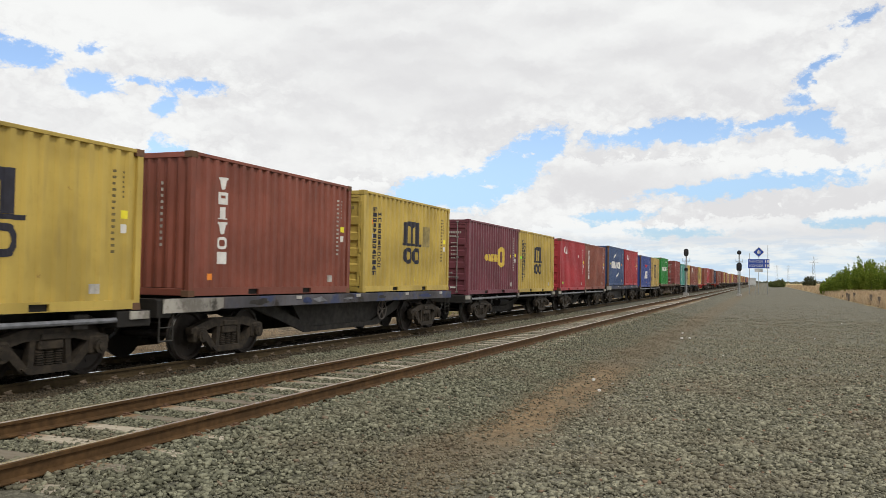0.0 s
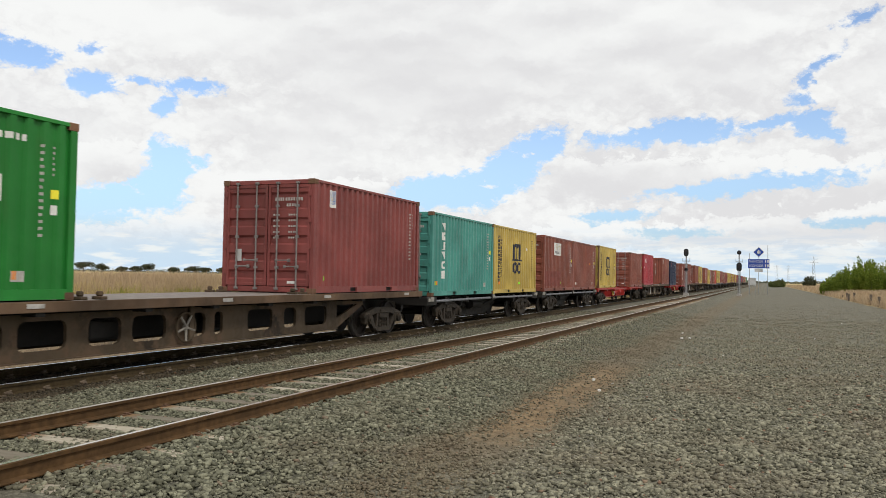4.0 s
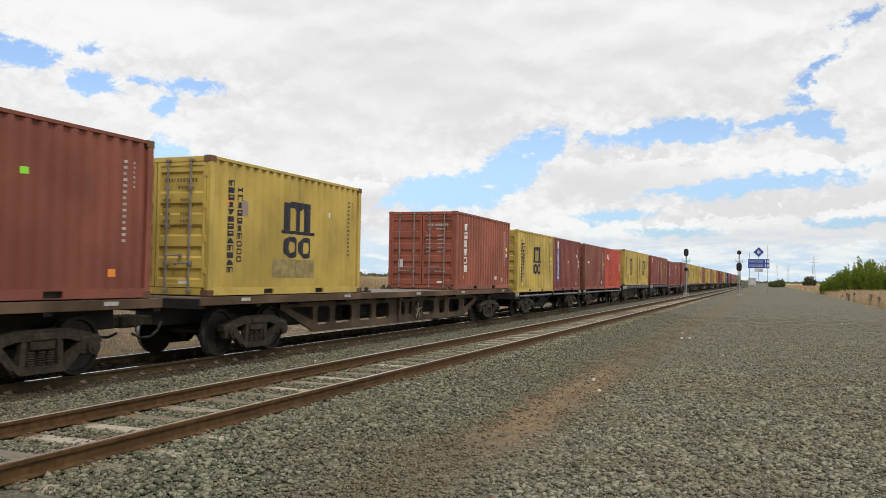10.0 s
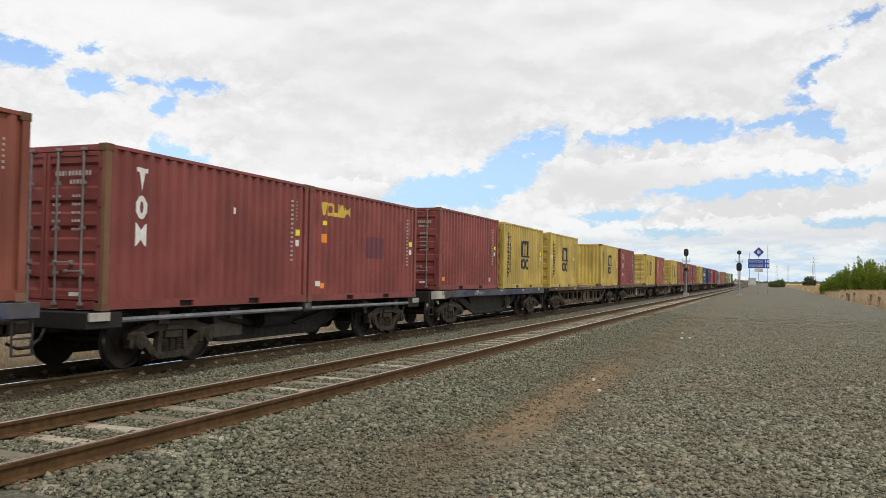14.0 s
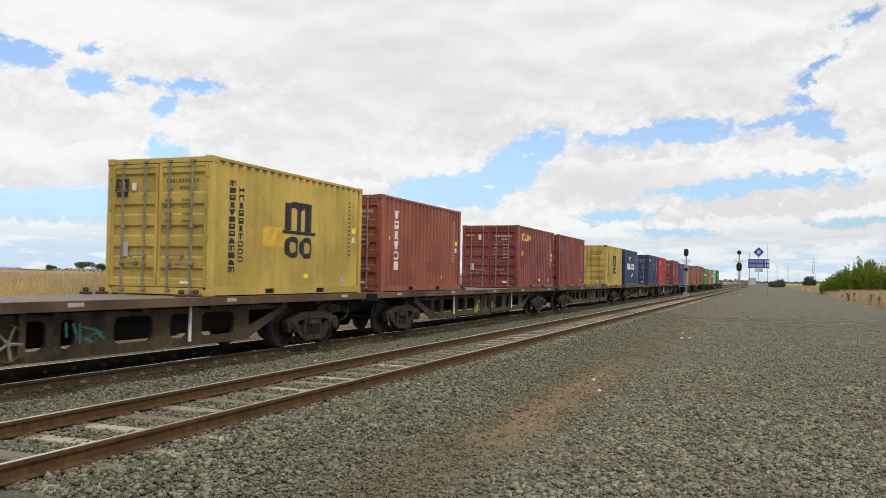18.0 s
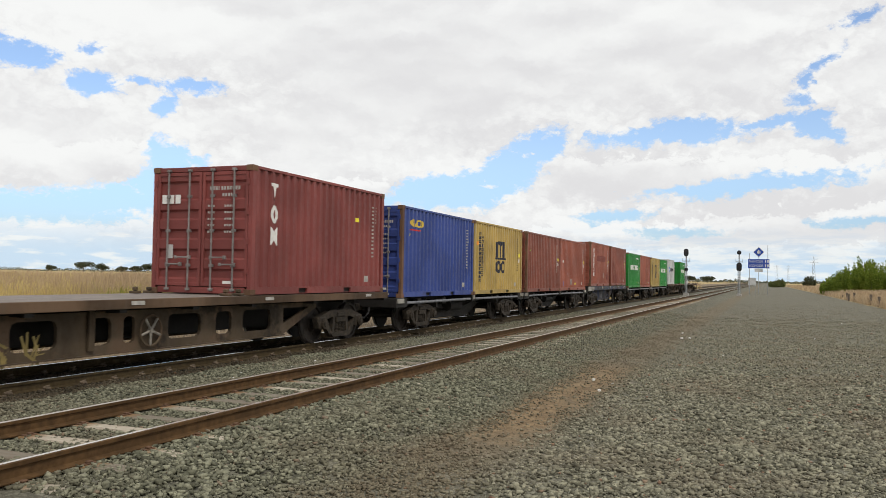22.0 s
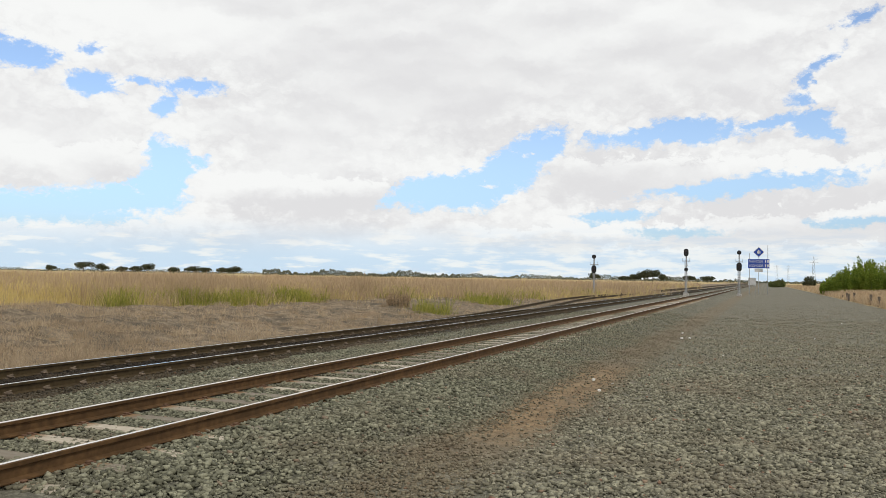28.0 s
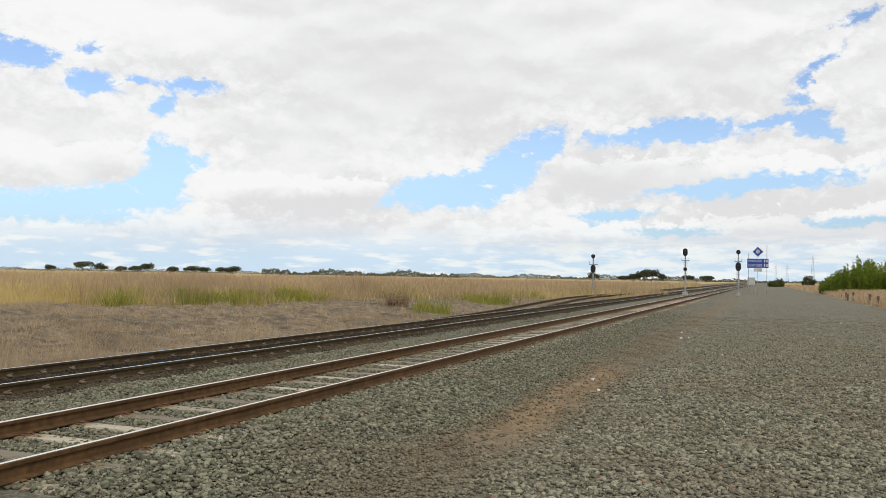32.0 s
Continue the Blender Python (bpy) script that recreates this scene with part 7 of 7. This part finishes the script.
SLEEPER = sleeper_material()
DARK_SLEEPER = plain("dark_oily_sleeper", (0.045, 0.034, 0.022), 0.9)
sl = Geo().cbox(-1.25, 1.25, -0.11, 0.11, -0.14, 0.0, 0.012).mesh("sleeper")
pad = Geo().cbox(-0.12, 0.12, -0.07, 0.07, 0.0, 0.012, 0.004).cbox(-0.115, -0.07, -0.03, 0.03, 0.012, 0.03, 0.006).cbox(0.07, 0.115, -0.03, 0.03, 0.012, 0.03, 0.006).mesh("fastening")
clip = Geo().cbox(-0.13, 0.13, -0.08, 0.08, 0.0, 0.02, 0.005)
for q in (-1, 1):
    clip.cbox(min(q * 0.075, q * 0.16), max(q * 0.075, q * 0.16), -0.045, 0.045, 0.02, 0.055, 0.012)
    clip.tube((q * 0.10, -0.06, 0.05), (q * 0.10, 0.06, 0.07), 0.013, 6)
clip = clip.mesh("fastening")
RUSTY = plain("rusty_fastening", (0.12, 0.065, 0.036), 0.85)
DUSTY = plain("dusty_rusted_fastening", (0.135, 0.100, 0.068), 0.85, 0.0, 0.5)
r = random.Random(3)
for i in range(-4, 110):
    y = 7.05 + i * SLEEPER_STEP
    s = part("sleeper", sl, SLEEPER, loop, at=pose(LOOP_X + r.uniform(-0.03, 0.03), y + r.uniform(-0.03, 0.03), LOOP_Z - 0.157 + r.uniform(-0.01, 0.0), 0, 0, r.uniform(-1.2, 1.2)))
    if i < 40:
        for k in (-1, 1):
            part("fastening", pad, RUSTY, s, at=pose(k * RAIL_HALF, 0, 0))
for i in range(-4, 70):
    y = 6.0 + i * 0.66
    s = part("sleeper", sl, DARK_SLEEPER, main, at=pose(MAIN_X, y + r.uniform(-0.03, 0.03), -0.158, 0, 0, r.uniform(-1, 1)))
    if i < 40:
        for k in (-1, 1):
            part("fastening", clip, DUSTY, s, at=pose(k * RAIL_HALF, 0, 0))


# ---------------------------------------------------------------- the train runs
def motions():
    times = [float(t) for t in range(0, 33, 2)]
    for ob, s, z in MOVERS:
        walk(ob, [(t, pose(MAIN_X, s - gone(t), z)) for t in times])
    start = {ob: s for ob, s, z in MOVERS}
    for axle, c, root in SPINNERS:
        s = start[root] + c
        t0 = max(0.0, round(((s - 48.0) / SPEED) * FPS) / FPS)
        t1 = min(32.0, round(((s - 2.0) / SPEED) * FPS) / FPS)
        steps = [k / FPS for k in range(round(t0 * FPS), round(t1 * FPS) + 1)]
        if not steps:
            steps = [0.0]
        turn = [pose(0, c, WHEEL_R, math.degrees((gone(t) - gone(steps[0])) / WHEEL_R)) for t in steps]
        rows = list(zip(steps, turn))
        if steps[0] > 0.0:
            rows.insert(0, (0.0, turn[0]))
        if steps[-1] < 32.0:
            rows.append((32.0, turn[-1]))
        walk(axle, rows)


motions()
